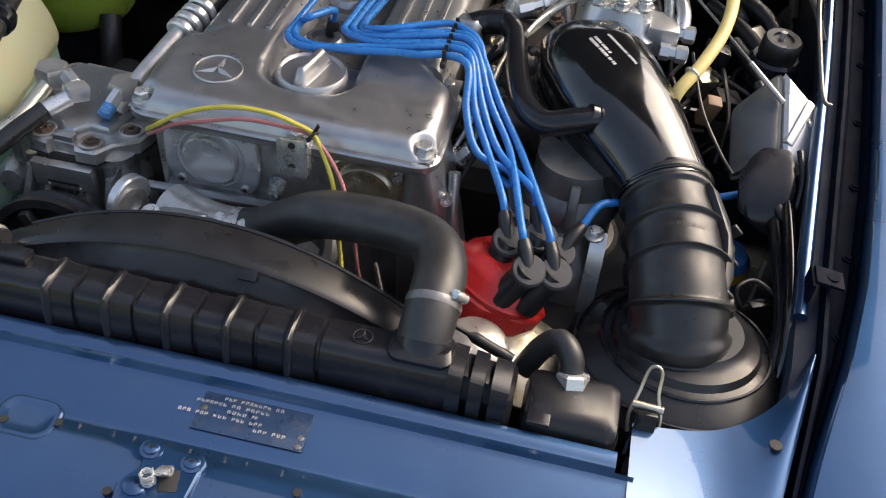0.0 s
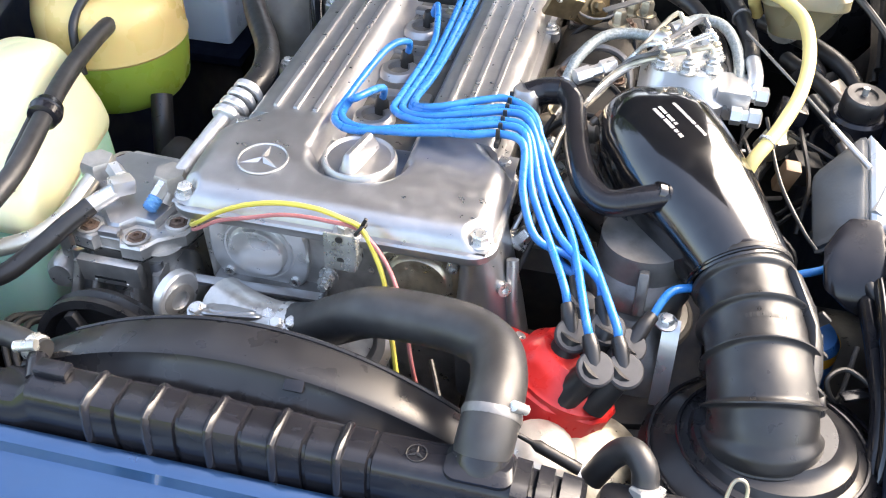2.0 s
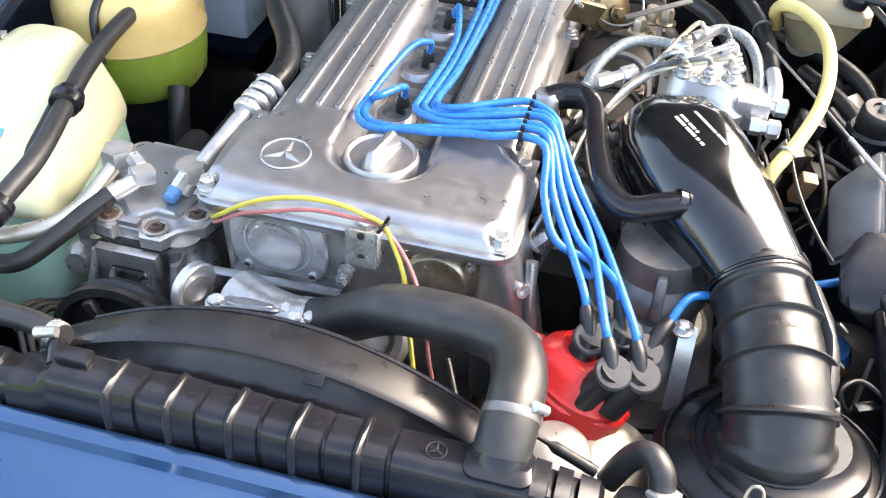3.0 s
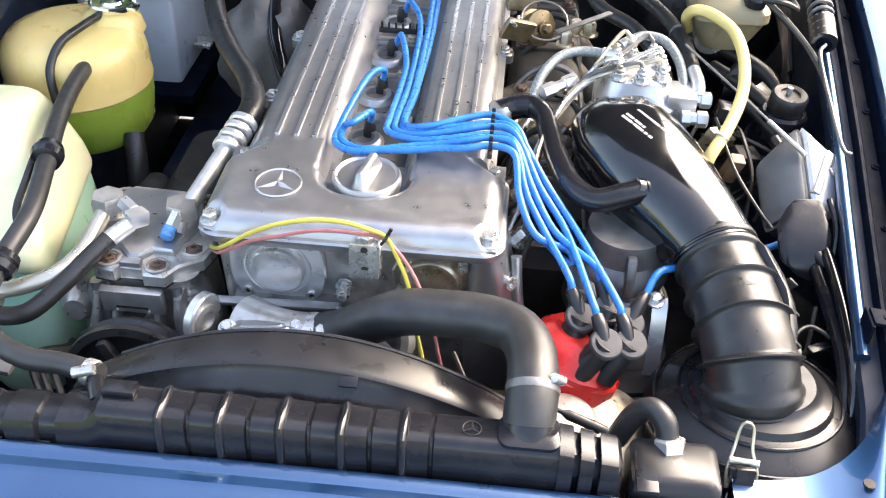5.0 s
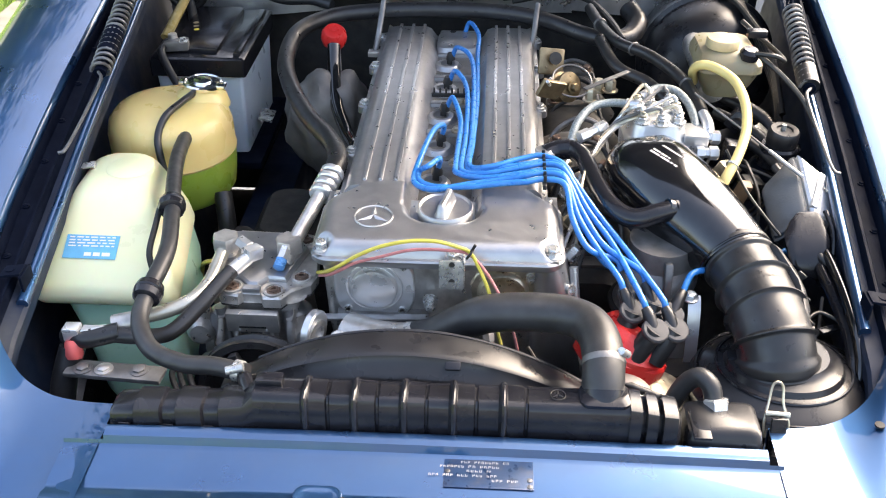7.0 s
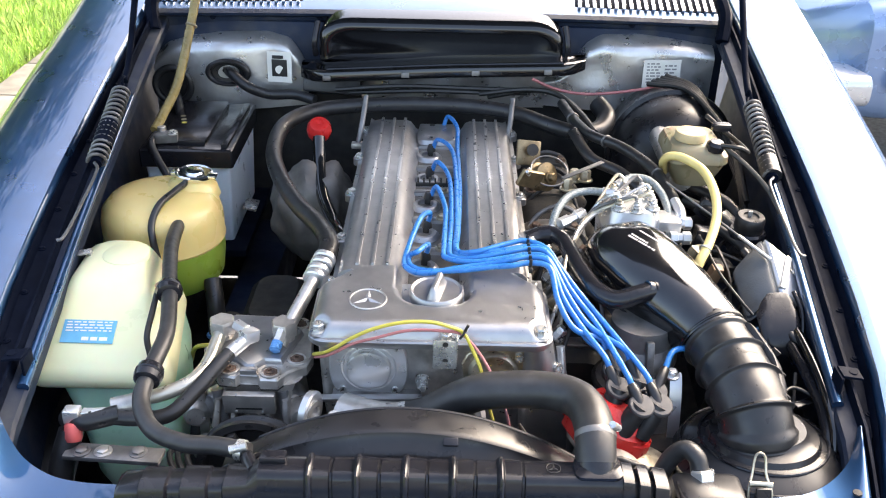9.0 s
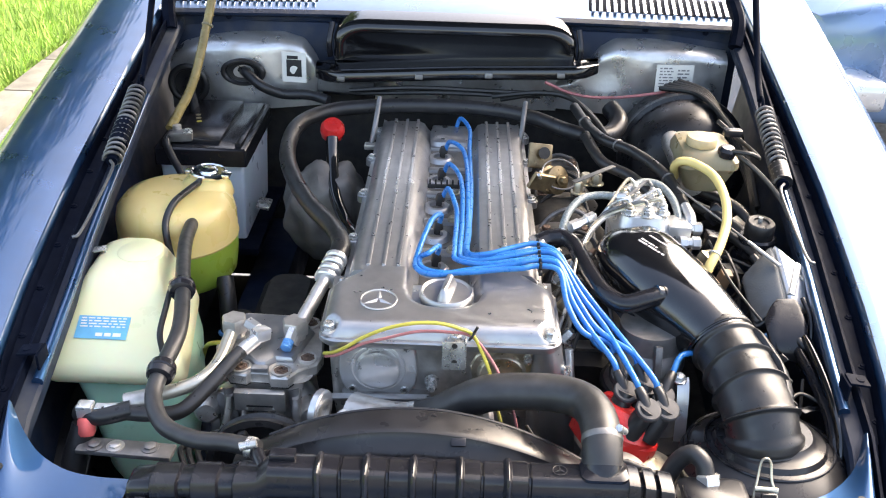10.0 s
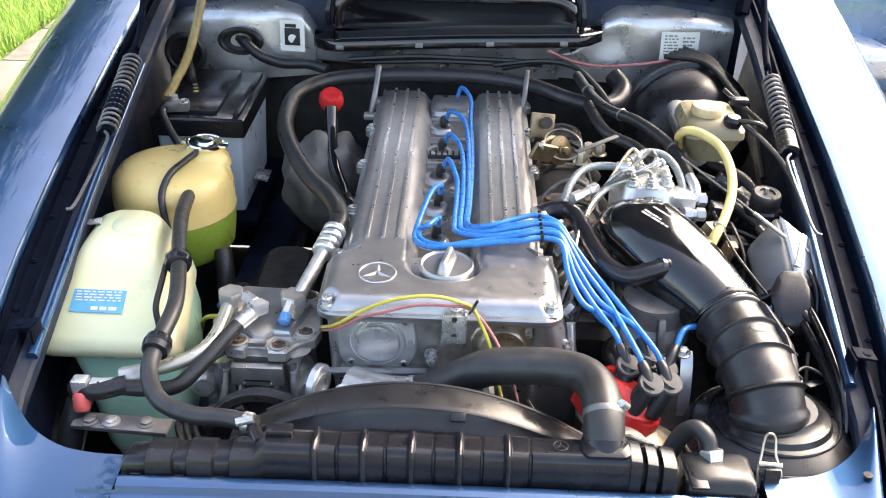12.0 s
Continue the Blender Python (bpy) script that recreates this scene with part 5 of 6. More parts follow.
    part("hex_cap", lathe((x, y, 0.824), (0, 0, 1), [(0.0205, 0), (0.0215, 0.003), (0.0215, 0.018), (0.019, 0.023), (0.001, 0.0235)], 6), CASTD, n1)
part("blue_cap", lathe((-0.245, 0.553, 0.832), (-0.18, -0.80, -0.38), [(0.0075, 0.006), (0.0086, 0.008)] + [((0.0092, 0.0082)[k % 2], 0.009 + 0.0022 * k) for k in range(7)] + [(0.0065, 0.0245), (0.001, 0.025)], 10), BLUECAP, comp, "blue ribbed plastic cap")
part("cap_nut", lathe((-0.243, 0.560, 0.836), (-0.18, -0.80, -0.38), [(0.0088, -0.010), (0.0088, 0.016)], 6), ALU, comp)
part("angle_fitting", box((-0.290, 0.548, 0.838), (0.028, 0.020, 0.020), 0.003, (0, 10, 52)), ALU, comp, "bright aluminium angle fitting")
part("fitting_nut", lathe((-0.300, 0.562, 0.840), (-0.7, 0.6, 0.05), [(0.010, -0.006), (0.010, 0.018)], 6), ALU, comp)
part("crimp", tube([(-0.296, 0.540, 0.834), (-0.318, 0.510, 0.826)], 0.0105, 14, 4), ALU, comp)
part("silver_pipe", tube([(-0.340, 0.572, 0.828), (-0.342, 0.548, 0.822), (-0.348, 0.505, 0.812), (-0.365, 0.470, 0.806), (-0.40, 0.448, 0.800), (-0.44, 0.436, 0.796), (-0.47, 0.428, 0.792)], 0.0105, 16, 7), material("dull_aluminium_pipe", (0.52, 0.50, 0.43), 0.34, 0.75, 0.12, 25, 0.1, 300), comp, "bent dull silver refrigerant pipe")
part("crimp_sleeve", tube([(-0.425, 0.438, 0.794), (-0.468, 0.426, 0.790)], 0.015, 16, 3), CASTD, comp)
hose("refrigerant_hose", [(-0.314, 0.515, 0.828), (-0.332, 0.486, 0.818), (-0.352, 0.455, 0.804), (-0.385, 0.418, 0.786), (-0.43, 0.410, 0.784), (-0.468, 0.408, 0.788)], 0.0115, RUBBER, "black refrigerant hose to the compressor", "hose")
hose("refrigerant_hose", [(-0.455, 0.412, 0.790), (-0.50, 0.400, 0.785), (-0.535, 0.42, 0.775)], 0.014, RUBBER, "short black refrigerant hose", "hose")
sv = thing("service_port", "silver hose fitting with a red plastic cap", "service port")
part("crimp", tube([(-0.470, 0.397, 0.776), (-0.500, 0.394, 0.775)], 0.0125, 16, 3), ALU, sv)
part("nut", lathe((-0.500, 0.394, 0.775), (-1, 0, 0), [(0.0125, 0), (0.0125, 0.014), (0.009, 0.016)], 6), ALU, sv)
part("tee", box((-0.528, 0.392, 0.779), (0.023, 0.020, 0.022), 0.003), ALU, sv)
part("red_cap", lathe((-0.527, 0.386, 0.770), (0.05, -0.45, -0.9), [(0.010, 0), (0.0125, 0.004), (0.0130, 0.022), (0.0105, 0.027), (0.001, 0.0275)], 14), REDCAP, sv, "ribbed red plastic cap")
part("pipe_down", tube([(-0.532, 0.388, 0.755), (-0.545, 0.365, 0.71), (-0.55, 0.34, 0.66)], 0.018, 14, 4), RUBBER, sv)
single("mounting_bar", box((-0.455, 0.372, 0.750), (0.14, 0.032, 0.008), 0.003, (0, 0, -4)), DCAST, "grimy steel mounting bar with bolts", "bracket")
for x in (-0.50, -0.47, -0.42):
    single("mounting_bolt", hexbolt((x, 0.372, 0.754), (0, 0, 1), 0.009, 0.006), DCAST if x != -0.47 else CASTD, "bolt on the mounting bar", "bolt", "mounting bolts")
sv.location = (0.010, 0.012, 0.014)
pul = thing("compressor_pulley", "black pulley and belt below the compressor", "pulley")
part("wheel", lathe((-0.268, 0.425, 0.690), (0, -1, 0.10), [(0.030, -0.012), (0.080, -0.012), (0.086, 0), (0.078, 0.006), (0.086, 0.012), (0.086, 0.020), (0.076, 0.022), (0.068, 0.012), (0.03, 0.012)], 40), RUBBER, pul)
part("hub", lathe((-0.268, 0.425, 0.690), (0, -1, 0.10), [(0.034, 0.01), (0.030, 0.022), (0.012, 0.024), (0.001, 0.030)], 24), CASTD, pul)
for k in range(4):
    a = k * math.pi / 2 + 0.4
    part("spoke", box((-0.268 + 0.05 * math.cos(a), 0.408, 0.690 + 0.05 * math.sin(a)), (0.05, 0.012, 0.014), 0.003, (0, -math.degrees(a), 0)), RUBBER, pul)

# suction line across the back of the bay
suction = thing("suction_hose", "long black hose from compressor round the firewall, crimped silver end", "hose")
part("hose", tube([(-0.193, 0.705, 0.882), (-0.190, 0.76, 0.888), (-0.215, 0.83, 0.885), (-0.268, 0.92, 0.885), (-0.315, 1.02, 0.895), (-0.342, 1.12, 0.905), (-0.338, 1.24, 0.915), (-0.285, 1.32, 0.918), (-0.20, 1.352, 0.920), (-0.08, 1.36, 0.924), (0.06, 1.36, 0.922), (0.16, 1.34, 0.915), (0.24, 1.29, 0.905), (0.30, 1.26, 0.90)], 0.0165, 18, 8), RUBBER, suction)
part("pipe", tube([(-0.245, 0.555, 0.815), (-0.238, 0.575, 0.830), (-0.213, 0.640, 0.862), (-0.199, 0.680, 0.878)], 0.0115, 16, 6), CASTD, suction, "silver pipe end")
for k in range(4):
    q = V((-0.203, 0.668, 0.873)).lerp(V((-0.192, 0.712, 0.884)), k / 3)
    part("crimp_ring", lathe(q, (0.2, 0.95, 0.25), [(0.017, -0.006), (0.0195, -0.004), (0.0195, 0.003), (0.017, 0.005)], 20), ALU, suction)
hose("green_clip_tube", [(-0.240, 0.63, 0.800), (-0.236, 0.64, 0.815), (-0.232, 0.65, 0.828)], 0.006, material("green_tube", (0.10, 0.5, 0.06), 0.4), "short bright green tube by the pipe", "tube", 8)
hose("heater_hose", [(-0.262, 1.21, 0.90), (-0.258, 1.17, 0.86), (-0.245, 1.10, 0.82), (-0.215, 1.02, 0.80), (-0.19, 0.95, 0.80), (-0.185, 0.88, 0.78)], 0.013, GLOSS, "shiny black hose below the red cap", "hose")
redv = thing("red_bottle_cap", "red plastic cap by the firewall", "cap")
part("cap", lathe((-0.265, 1.235, 0.900), (0.1, -0.5, 0.9), [(0.018, -0.01), (0.024, -0.002), (0.0265, 0.010), (0.025, 0.022), (0.019, 0.031), (0.010, 0.033), (0.001, 0.029)], 24), RED, redv)
part("stem", lathe((-0.265, 1.235, 0.875), (0, 0, 1), [(0.012, -0.04), (0.012, 0.02)], 14), ALU, redv)
hsb = bmesh.new()
bmesh.ops.create_icosphere(hsb, subdivisions=4, radius=1.0)
for v in hsb.verts:
    d = v.co.copy()
    k = 1 + 0.22 * noise.noise(d * 2.1) + 0.10 * abs(noise.noise(d * 5.0 + V((3, 1, 7)))) + 0.03 * noise.noise(d * 13)
    v.co = V((-0.272 + 0.088 * d.x * k, 1.165 + 0.080 * d.y * k, 0.755 + 0.105 * d.z * k))
single("heat_shield", hsb, material("crumpled_foil_wrap", (0.15, 0.14, 0.13), 0.6, 0.2, 0.35, 18, 1.0, 60, stain=(0.12, 0.105, 0.09), stain_amount=0.6, stain_scale=14), "crumpled grey heat-shield wrap beside the engine", "heat shield", sharp=50)
single("steering_box", stack([(0.50, -0.40, -0.28, 0.78, 1.05, 0.03), (0.66, -0.38, -0.26, 0.80, 1.02, 0.03), (0.69, -0.36, -0.28, 0.83, 0.99, 0.03)]), DARK, "dark grimy casting deep beside the engine", "steering box")
single("filter_bowl", lathe((-0.40, 0.86, 0.60), (0, 0, 1), [(0.026, 0), (0.028, 0.05), (0.029, 0.06), (0.022, 0.07), (0.010, 0.077), (0.001, 0.078)], 22), DARK, "small grey canister below the coolant tank", "canister")
hose("yellow_pair_wire", [(-0.45, 0.76, 0.64), (-0.42, 0.70, 0.71), (-0.36, 0.62, 0.77), (-0.325, 0.57, 0.805)], 0.004, WIREY, "yellow wire to the compressor", "wire", 8)
for x0 in (0.0, 0.012, 0.026):
    hose("harness_wire", [(-0.39 + x0, 0.50, 0.66), (-0.375 + x0, 0.46, 0.69), (-0.39 + x0, 0.41, 0.72), (-0.36 + x0, 0.36, 0.70), (-0.33 + x0, 0.34, 0.64)], 0.0045, WIREK, "thin black wire beside the radiator", "wire", 8)


# ---- right side of the bay: intake and fuel ----
elbow = thing("intake_elbow", "glossy black intake elbow with faint white print", "air intake")


def oval(c, d, w, h, up=(0, 0, 1), r=None):
    d = V(d).normalized()
    a = d.cross(V(up)).normalized()
    return rrect(c, a, a.cross(d).normalized(), w, h, r, 6)


elbow_bm = loft([oval((0.298, 0.785, 0.885), (0.25, -0.8, -0.05), 0.075, 0.06, r=0.03), oval((0.300, 0.775, 0.888), (0.25, -0.8, -0.05), 0.115, 0.092, r=0.044), oval((0.304, 0.755, 0.890), (0.3, -0.8, -0.1), 0.135, 0.112, r=0.052),
                    oval((0.318, 0.715, 0.889), (0.4, -0.8, -0.12), 0.146, 0.124, r=0.056), oval((0.342, 0.670, 0.884), (0.5, -0.8, -0.16), 0.148, 0.126, r=0.06), oval((0.368, 0.628, 0.877), (0.5, -0.8, -0.2), 0.138, 0.122, r=0.06),
                    oval((0.392, 0.590, 0.868), (0.5, -0.82, -0.25), 0.122, 0.116, r=0.057), oval((0.412, 0.558, 0.859), (0.4, -0.85, -0.3), 0.110, 0.108, r=0.053), oval((0.418, 0.545, 0.855), (0.35, -0.85, -0.32), 0.108, 0.106, r=0.052)])
elbow_tree = BVHTree.FromBMesh(elbow_bm)
part("shell", elbow_bm, GLOSS, elbow)
part("seam", tube([(0.236, 0.70, 0.872), (0.272, 0.636, 0.862), (0.312, 0.585, 0.852), (0.346, 0.552, 0.842)], 0.004, 8, 6), SATIN, elbow)
part("nipple", lathe((0.336, 0.598, 0.905), (-0.75, -0.25, 0.35), [(0.014, -0.02), (0.013, 0.012), (0.0115, 0.02)], 18), GLOSS, elbow)
print_on(elbow_tree, (0.302, 0.694, 0.95), (0.62, -0.78, 0), (0.78, 0.62, 0), ((0.0, 0.056, 0.0042), (0.007, 0.034, 0.0042), (0.026, 0.062, 0.0038)), WINK, elbow)
part("rim_bead", torus((0.4155, 0.549, 0.8565), (0.36, -0.85, -0.31), 0.0535, 0.0022, 40, 8), GLOSS, elbow)
BREATH = [(0.150, 0.785, 0.888), (0.170, 0.794, 0.893), (0.192, 0.792, 0.898), (0.209, 0.765, 0.900), (0.217, 0.72, 0.900), (0.229, 0.66, 0.898), (0.245, 0.612, 0.895), (0.272, 0.586, 0.894), (0.304, 0.588, 0.902), (0.330, 0.596, 0.906), (0.352, 0.604, 0.905)]
brh = thing("breather_hose", "curved black breather hose from cover to elbow", "breather hose")
part("hose", tube(BREATH, 0.0150, 20, 8), SATIN, brh)
part("cuff", tube([BREATH[0], BREATH[1], BREATH[2]], 0.0172, 20, 5), SATIN, brh)
part("cuff", tube([BREATH[-2], BREATH[-1]], 0.0168, 20, 4), SATIN, brh)
print_on(BVHTree.FromObject(brh.children[0], bpy.context.evaluated_depsgraph_get()), (0.212, 0.735, 0.92), (0.12, -0.95, 0), (0.95, 0.12, 0), ((0.001, 0.06, 0.004),), GREYM, brh)

bel = thing("intake_bellows", "ribbed black rubber intake bellows", "bellows")
BC = [(0.416, 0.556, 0.860), (0.425, 0.525, 0.853), (0.434, 0.485, 0.846), (0.441, 0.445, 0.838), (0.446, 0.410, 0.826), (0.450, 0.390, 0.808), (0.452, 0.384, 0.790)]


def bellow_r(k):
    r = 0.0480 + 0.0040 * k
    for c, w in ((0.045, 0.030), (0.125, 0.026)):
        r += 0.0050 * math.exp(-((k - c) / w) ** 4)
    for c in (0.33, 0.51, 0.71):
        r += 0.0062 * math.exp(-((k - c) / 0.0085) ** 2) + 0.0012 * math.exp(-((k - c) / 0.03) ** 2)
    r += 0.0045 * smooth(0.84, 0.88, k) - 0.001 * math.exp(-((k - 0.93) / 0.012) ** 2)
    return r


sleeve = tube(BC, bellow_r, 48, 40)
sleeve_tree = BVHTree.FromBMesh(sleeve)
part("sleeve", sleeve, RUBBER, bel)
print_on(sleeve_tree, (0.418, 0.452, 0.89), (1, 0.12, 0), (-0.1, 1, 0), ((0.0, 0.040, 0.005),), HOSE, bel, "moulded_figures")
part("clamp_band", tube([(0.4165, 0.5535, 0.8596), (0.4195, 0.5435, 0.8573)], 0.0525, 40, 3), SATIN, bel)
for q, d in (((0.486, 0.478, 0.842), (0.9, -0.1, 0.25)), ((0.490, 0.415, 0.824), (0.9, -0.1, 0.3))):
    part("stub", lathe(q, d, [(0.013, -0.012), (0.012, 0.010), (0.010, 0.014), (0.001, 0.014)], 16), HOSE, bel)
rib = []
for x, y, z, w in ((0.455, 0.534, 0.886, 0.004), (0.463, 0.522, 0.886, 0.012), (0.477, 0.492, 0.874, 0.016), (0.483, 0.470, 0.868, 0.008), (0.485, 0.455, 0.864, 0.013), (0.486, 0.430, 0.852, 0.015), (0.484, 0.408, 0.844, 0.007), (0.478, 0.390, 0.838, 0.003)):
    rib.append(rrect((x, y, z), (0.75, 0.1, -0.65), (0.65, 0.1, 0.75), w, 0.016, 0.002, 2))
part("long_rib", loft(rib), RUBBER, bel, "raised moulded strap rib")
for k in range(3):
    part("rib_ear", box((0.493 - 0.002 * k, 0.490 - 0.038 * k, 0.866 - 0.012 * k), (0.014, 0.005, 0.016), 0.002, (0, 40, -8)), RUBBER, bel)


filt = thing("air_filter_housing", "round stepped black air filter housing", "air filter")
FA = V((-0.02, 0.10, 0.98)).normalized()
part("cover", lathe((0.464, 0.392, 0.772), FA, [(0.120, -0.12), (0.121, -0.035), (0.124, -0.030), (0.124, -0.018), (0.117, -0.012), (0.114, -0.004), (0.109, 0.000), (0.106, 0.002), (0.090, 0.0125), (0.088, 0.0135), (0.079, 0.016), (0.075, 0.024), (0.066, 0.027), (0.060, 0.030), (0.056, 0.036)], 56), SHROUD, filt)
for r, h in ((0.1145, -0.001), (0.0885, 0.0145)):
    part("cover_ring", torus(V((0.464, 0.392, 0.772)) + FA * h, FA, r, 0.0022, 48, 6), SATIN, filt)
# Moulded figures in paler grey; the light they catch is put into the colour.
text("65 120 85 526", (0.486, 0.297, 0.7615), (0.97, 0.24, 0.02), (-0.22, 0.93, 0.28), 0.011, GREYM, "moulded_figures", filt)
bars((0.530, 0.322, 0.765), (0.75, 0.66, 0), (-0.60, 0.68, 0.3), 1, 0.06, 0.010, GREYM, filt)
clip = thing("filter_clip", "bent wire clip and black strap on the filter housing", "clip")
part("wire", tube([(0.412, 0.268, 0.775), (0.410, 0.275, 0.795), (0.416, 0.290, 0.812), (0.420, 0.300, 0.832), (0.427, 0.302, 0.836), (0.433, 0.299, 0.830), (0.434, 0.288, 0.812), (0.440, 0.274, 0.795), (0.440, 0.266, 0.772)], 0.0018, 8, 6), GOLD, clip)
part("strap", box((0.426, 0.262, 0.780), (0.020, 0.006, 0.055), 0.002, (-12, 0, 0)), SATIN, clip)
part("roller", tube([(0.411, 0.280, 0.803), (0.441, 0.278, 0.803)], 0.004, 10, 3), GOLD, clip)

bx = thing("washer_pump_box", "smooth black plastic box beside the radiator", "box")
part("box", stack([(0.70, 0.315, 0.400, 0.232, 0.298, 0.012), (0.790, 0.308, 0.402, 0.228, 0.298, 0.012), (0.805, 0.311, 0.399, 0.233, 0.296, 0.012), (0.811, 0.318, 0.392, 0.240, 0.288, 0.012)]), SHROUD, bx)
part("fold", box((0.325, 0.25, 0.808), (0.022, 0.05, 0.004), 0.0015), SATIN, bx)
ep = thing("elbow_pipe", "bent grey hose with a pale hex nut", "pipe")
part("pipe", tube([(0.302, 0.318, 0.775), (0.318, 0.325, 0.806), (0.333, 0.318, 0.826), (0.345, 0.304, 0.824), (0.349, 0.294, 0.810)], 0.0125, 14, 7), HOSE, ep)
part("nut", lathe((0.352, 0.284, 0.803), (-0.1, 0.5, 0.85), [(0.0165, -0.006), (0.0165, 0.012), (0.014, 0.014)], 6), ALU, ep)

afm = thing("air_meter", "dark grey cast air meter body with a clamp", "air meter")
part("body", lathe((0.318, 0.585, 0.66), (0, 0, 1), [(0.055, 0), (0.060, 0.06), (0.064, 0.075), (0.064, 0.09), (0.055, 0.095), (0.054, 0.13), (0.060, 0.135), (0.060, 0.145), (0.050, 0.16), (0.048, 0.20)], 34), DCAST, afm)
part("shoulder", stack([(0.70, 0.27, 0.37, 0.47, 0.58, 0.03), (0.77, 0.275, 0.365, 0.48, 0.58, 0.03), (0.80, 0.29, 0.35, 0.51, 0.57, 0.025)]), DCAST, afm)
part("fin", box((0.322, 0.528, 0.828), (0.012, 0.022, 0.05), 0.004, (-20, 0, 0)), DCAST, afm)
part("dome", lathe((0.318, 0.575, 0.80), (0, -0.15, 1), [(0.056, 0), (0.055, 0.016), (0.046, 0.028), (0.026, 0.036), (0.001, 0.038)], 34), DCAST, afm)
part("strap", loft([[V((0.358 + a, 0.505 - 0.035 * t, 0.815 - 0.075 * t * t + b)) for a, b in ((-0.009, 0), (0.009, 0), (0.009, 0.0025), (-0.009, 0.0025))] for t in np.linspace(0, 1.2, 8)]), ALU, afm, "bright clamp strap")
part("strap_screw", hexbolt((0.352, 0.500, 0.817), (0, -0.2, 1), 0.008, 0.009), ZINC, afm)
part("lower_ring", torus((0.318, 0.585, 0.745), (0, 0, 1), 0.064, 0.006, 34), DARK, afm)
part("lower_bracket", box((0.335, 0.46, 0.72), (0.12, 0.05, 0.01), 0.003, (0, 0, 10)), DARK, afm)

fd = thing("fuel_distributor", "pale aluminium fuel distributor with steel lines on top", "fuel distributor")
part("body", stack([(0.84, 0.282, 0.385, 0.790, 0.905, 0.02), (0.905, 0.280, 0.388, 0.786, 0.908, 0.02), (0.912, 0.288, 0.380, 0.794, 0.900, 0.02), (0.938, 0.294, 0.374, 0.800, 0.894, 0.02), (0.941, 0.298, 0.370, 0.804, 0.890, 0.02)]), ALU, fd)
part("regulator", box((0.395, 0.82, 0.905), (0.04, 0.05, 0.04), 0.004), ALU, fd)
PORTS = [(0.306, 0.812), (0.336, 0.806), (0.364, 0.816), (0.366, 0.848), (0.356, 0.880), (0.326, 0.886), (0.304, 0.872), (0.306, 0.842)]
for i, (x, y) in enumerate(PORTS):
    part("port", hexbolt((x, y, 0.940), (0, 0, 1), 0.0095, 0.010), ZINC, fd)
    part("banjo", lathe((x, y, 0.950), (0, 0, 1), [(0.0075, -0.002), (0.0075, 0.003), (0.005, 0.005), (0.005, 0.009), (0.003, 0.010)], 12), GOLD if i % 3 == 0 else ZINC, fd)
for i, (x, y) in enumerate(PORTS[:6]):
    k = i * 0.006
    part("fuel_line", tube([(x, y, 0.954), (x - 0.004, y + 0.006, 0.964), (x - 0.02, y + 0.004, 0.962), (0.272 - k, 0.83 - 0.008 * i, 0.940 - k), (0.238 - k, 0.80 - 0.02 * i, 0.905), (0.212 - k * 0.5, 0.76 - 0.025 * i, 0.875), (0.190, 0.74 - 0.03 * i, 0.83), (0.165, 0.74 - 0.03 * i, 0.80)], 0.0032, 8, 6), (ZINC, DCAST, GOLD)[i % 3], fd)
for x, y, z in ((0.412, 0.812, 0.915), (0.406, 0.782, 0.902)):
    part("side_fitting", lathe((x - 0.012, y, z), (1, 0.0, 0.0), [(0.011, 0), (0.011, 0.012), (0.0085, 0.013), (0.0085, 0.02), (0.0115, 0.021), (0.0115, 0.034), (0.008, 0.036)], 6), ALU, fd)
for y in (0.79, 0.90):
    part("cap_screw", lathe((0.335, y, 0.912), (0, 0, 1), [(0.008, 0), (0.008, 0.008), (0.004, 0.008), (0.004, 0.004)], 14), ZINC, fd)
bh = [("braided_fuel_hose", [(0.190, 0.800, 0.892), (0.202, 0.835, 0.920), (0.228, 0.87, 0.936), (0.262, 0.882, 0.940), (0.302, 0.868, 0.944)]), ("braided_fuel_hose", [(0.318, 0.895, 0.948), (0.342, 0.912, 0.955), (0.372, 0.905, 0.954), (0.392, 0.875, 0.942), (0.400, 0.84, 0.922), (0.400, 0.815, 0.905)])]
for nme, pts in bh:
    h = single(nme, tube(pts, 0.0070, 16, 10), BRAID, "grey braided steel fuel hose", "fuel hose", "braided hoses")
    for e in (0, -1):
        q, q2 = V(pts[e]), V(pts[1 if e == 0 else -2])
        part("end_sleeve", tube([tuple(q - (q2 - q).normalized() * 0.008), tuple(q + (q2 - q).normalized() * 0.016)], 0.0098, 14, 3), ALU, h)
hf = thing("inline_fitting", "bright hex fuel fittings beside the distributor", "fitting")
part("nut", lathe((0.205, 0.80, 0.915), (0.7, 0.5, 0.1), [(0.010, 0), (0.010, 0.02), (0.0075, 0.021), (0.0075, 0.035), (0.0105, 0.036), (0.0105, 0.055)], 6), ALU, hf)
part("link", box((0.262, 0.965, 0.945), (0.10, 0.010, 0.003), 0.001, (0, -6, 35)), DCAST, hf)
hose("fuel_feed_hose", [(0.418, 0.990, 0.935), (0.408, 0.960, 0.968), (0.414, 0.940, 0.987), (0.435, 0.925, 0.990), (0.462, 0.885, 0.984), (0.470, 0.825, 0.970), (0.462, 0.765, 0.952), (0.440, 0.71, 0.932), (0.418, 0.675, 0.912), (0.412, 0.668, 0.88), (0.415, 0.67, 0.84)], 0.0080, YHOSE, "aged yellow hose curving beside the fuel distributor", "hose", 16)
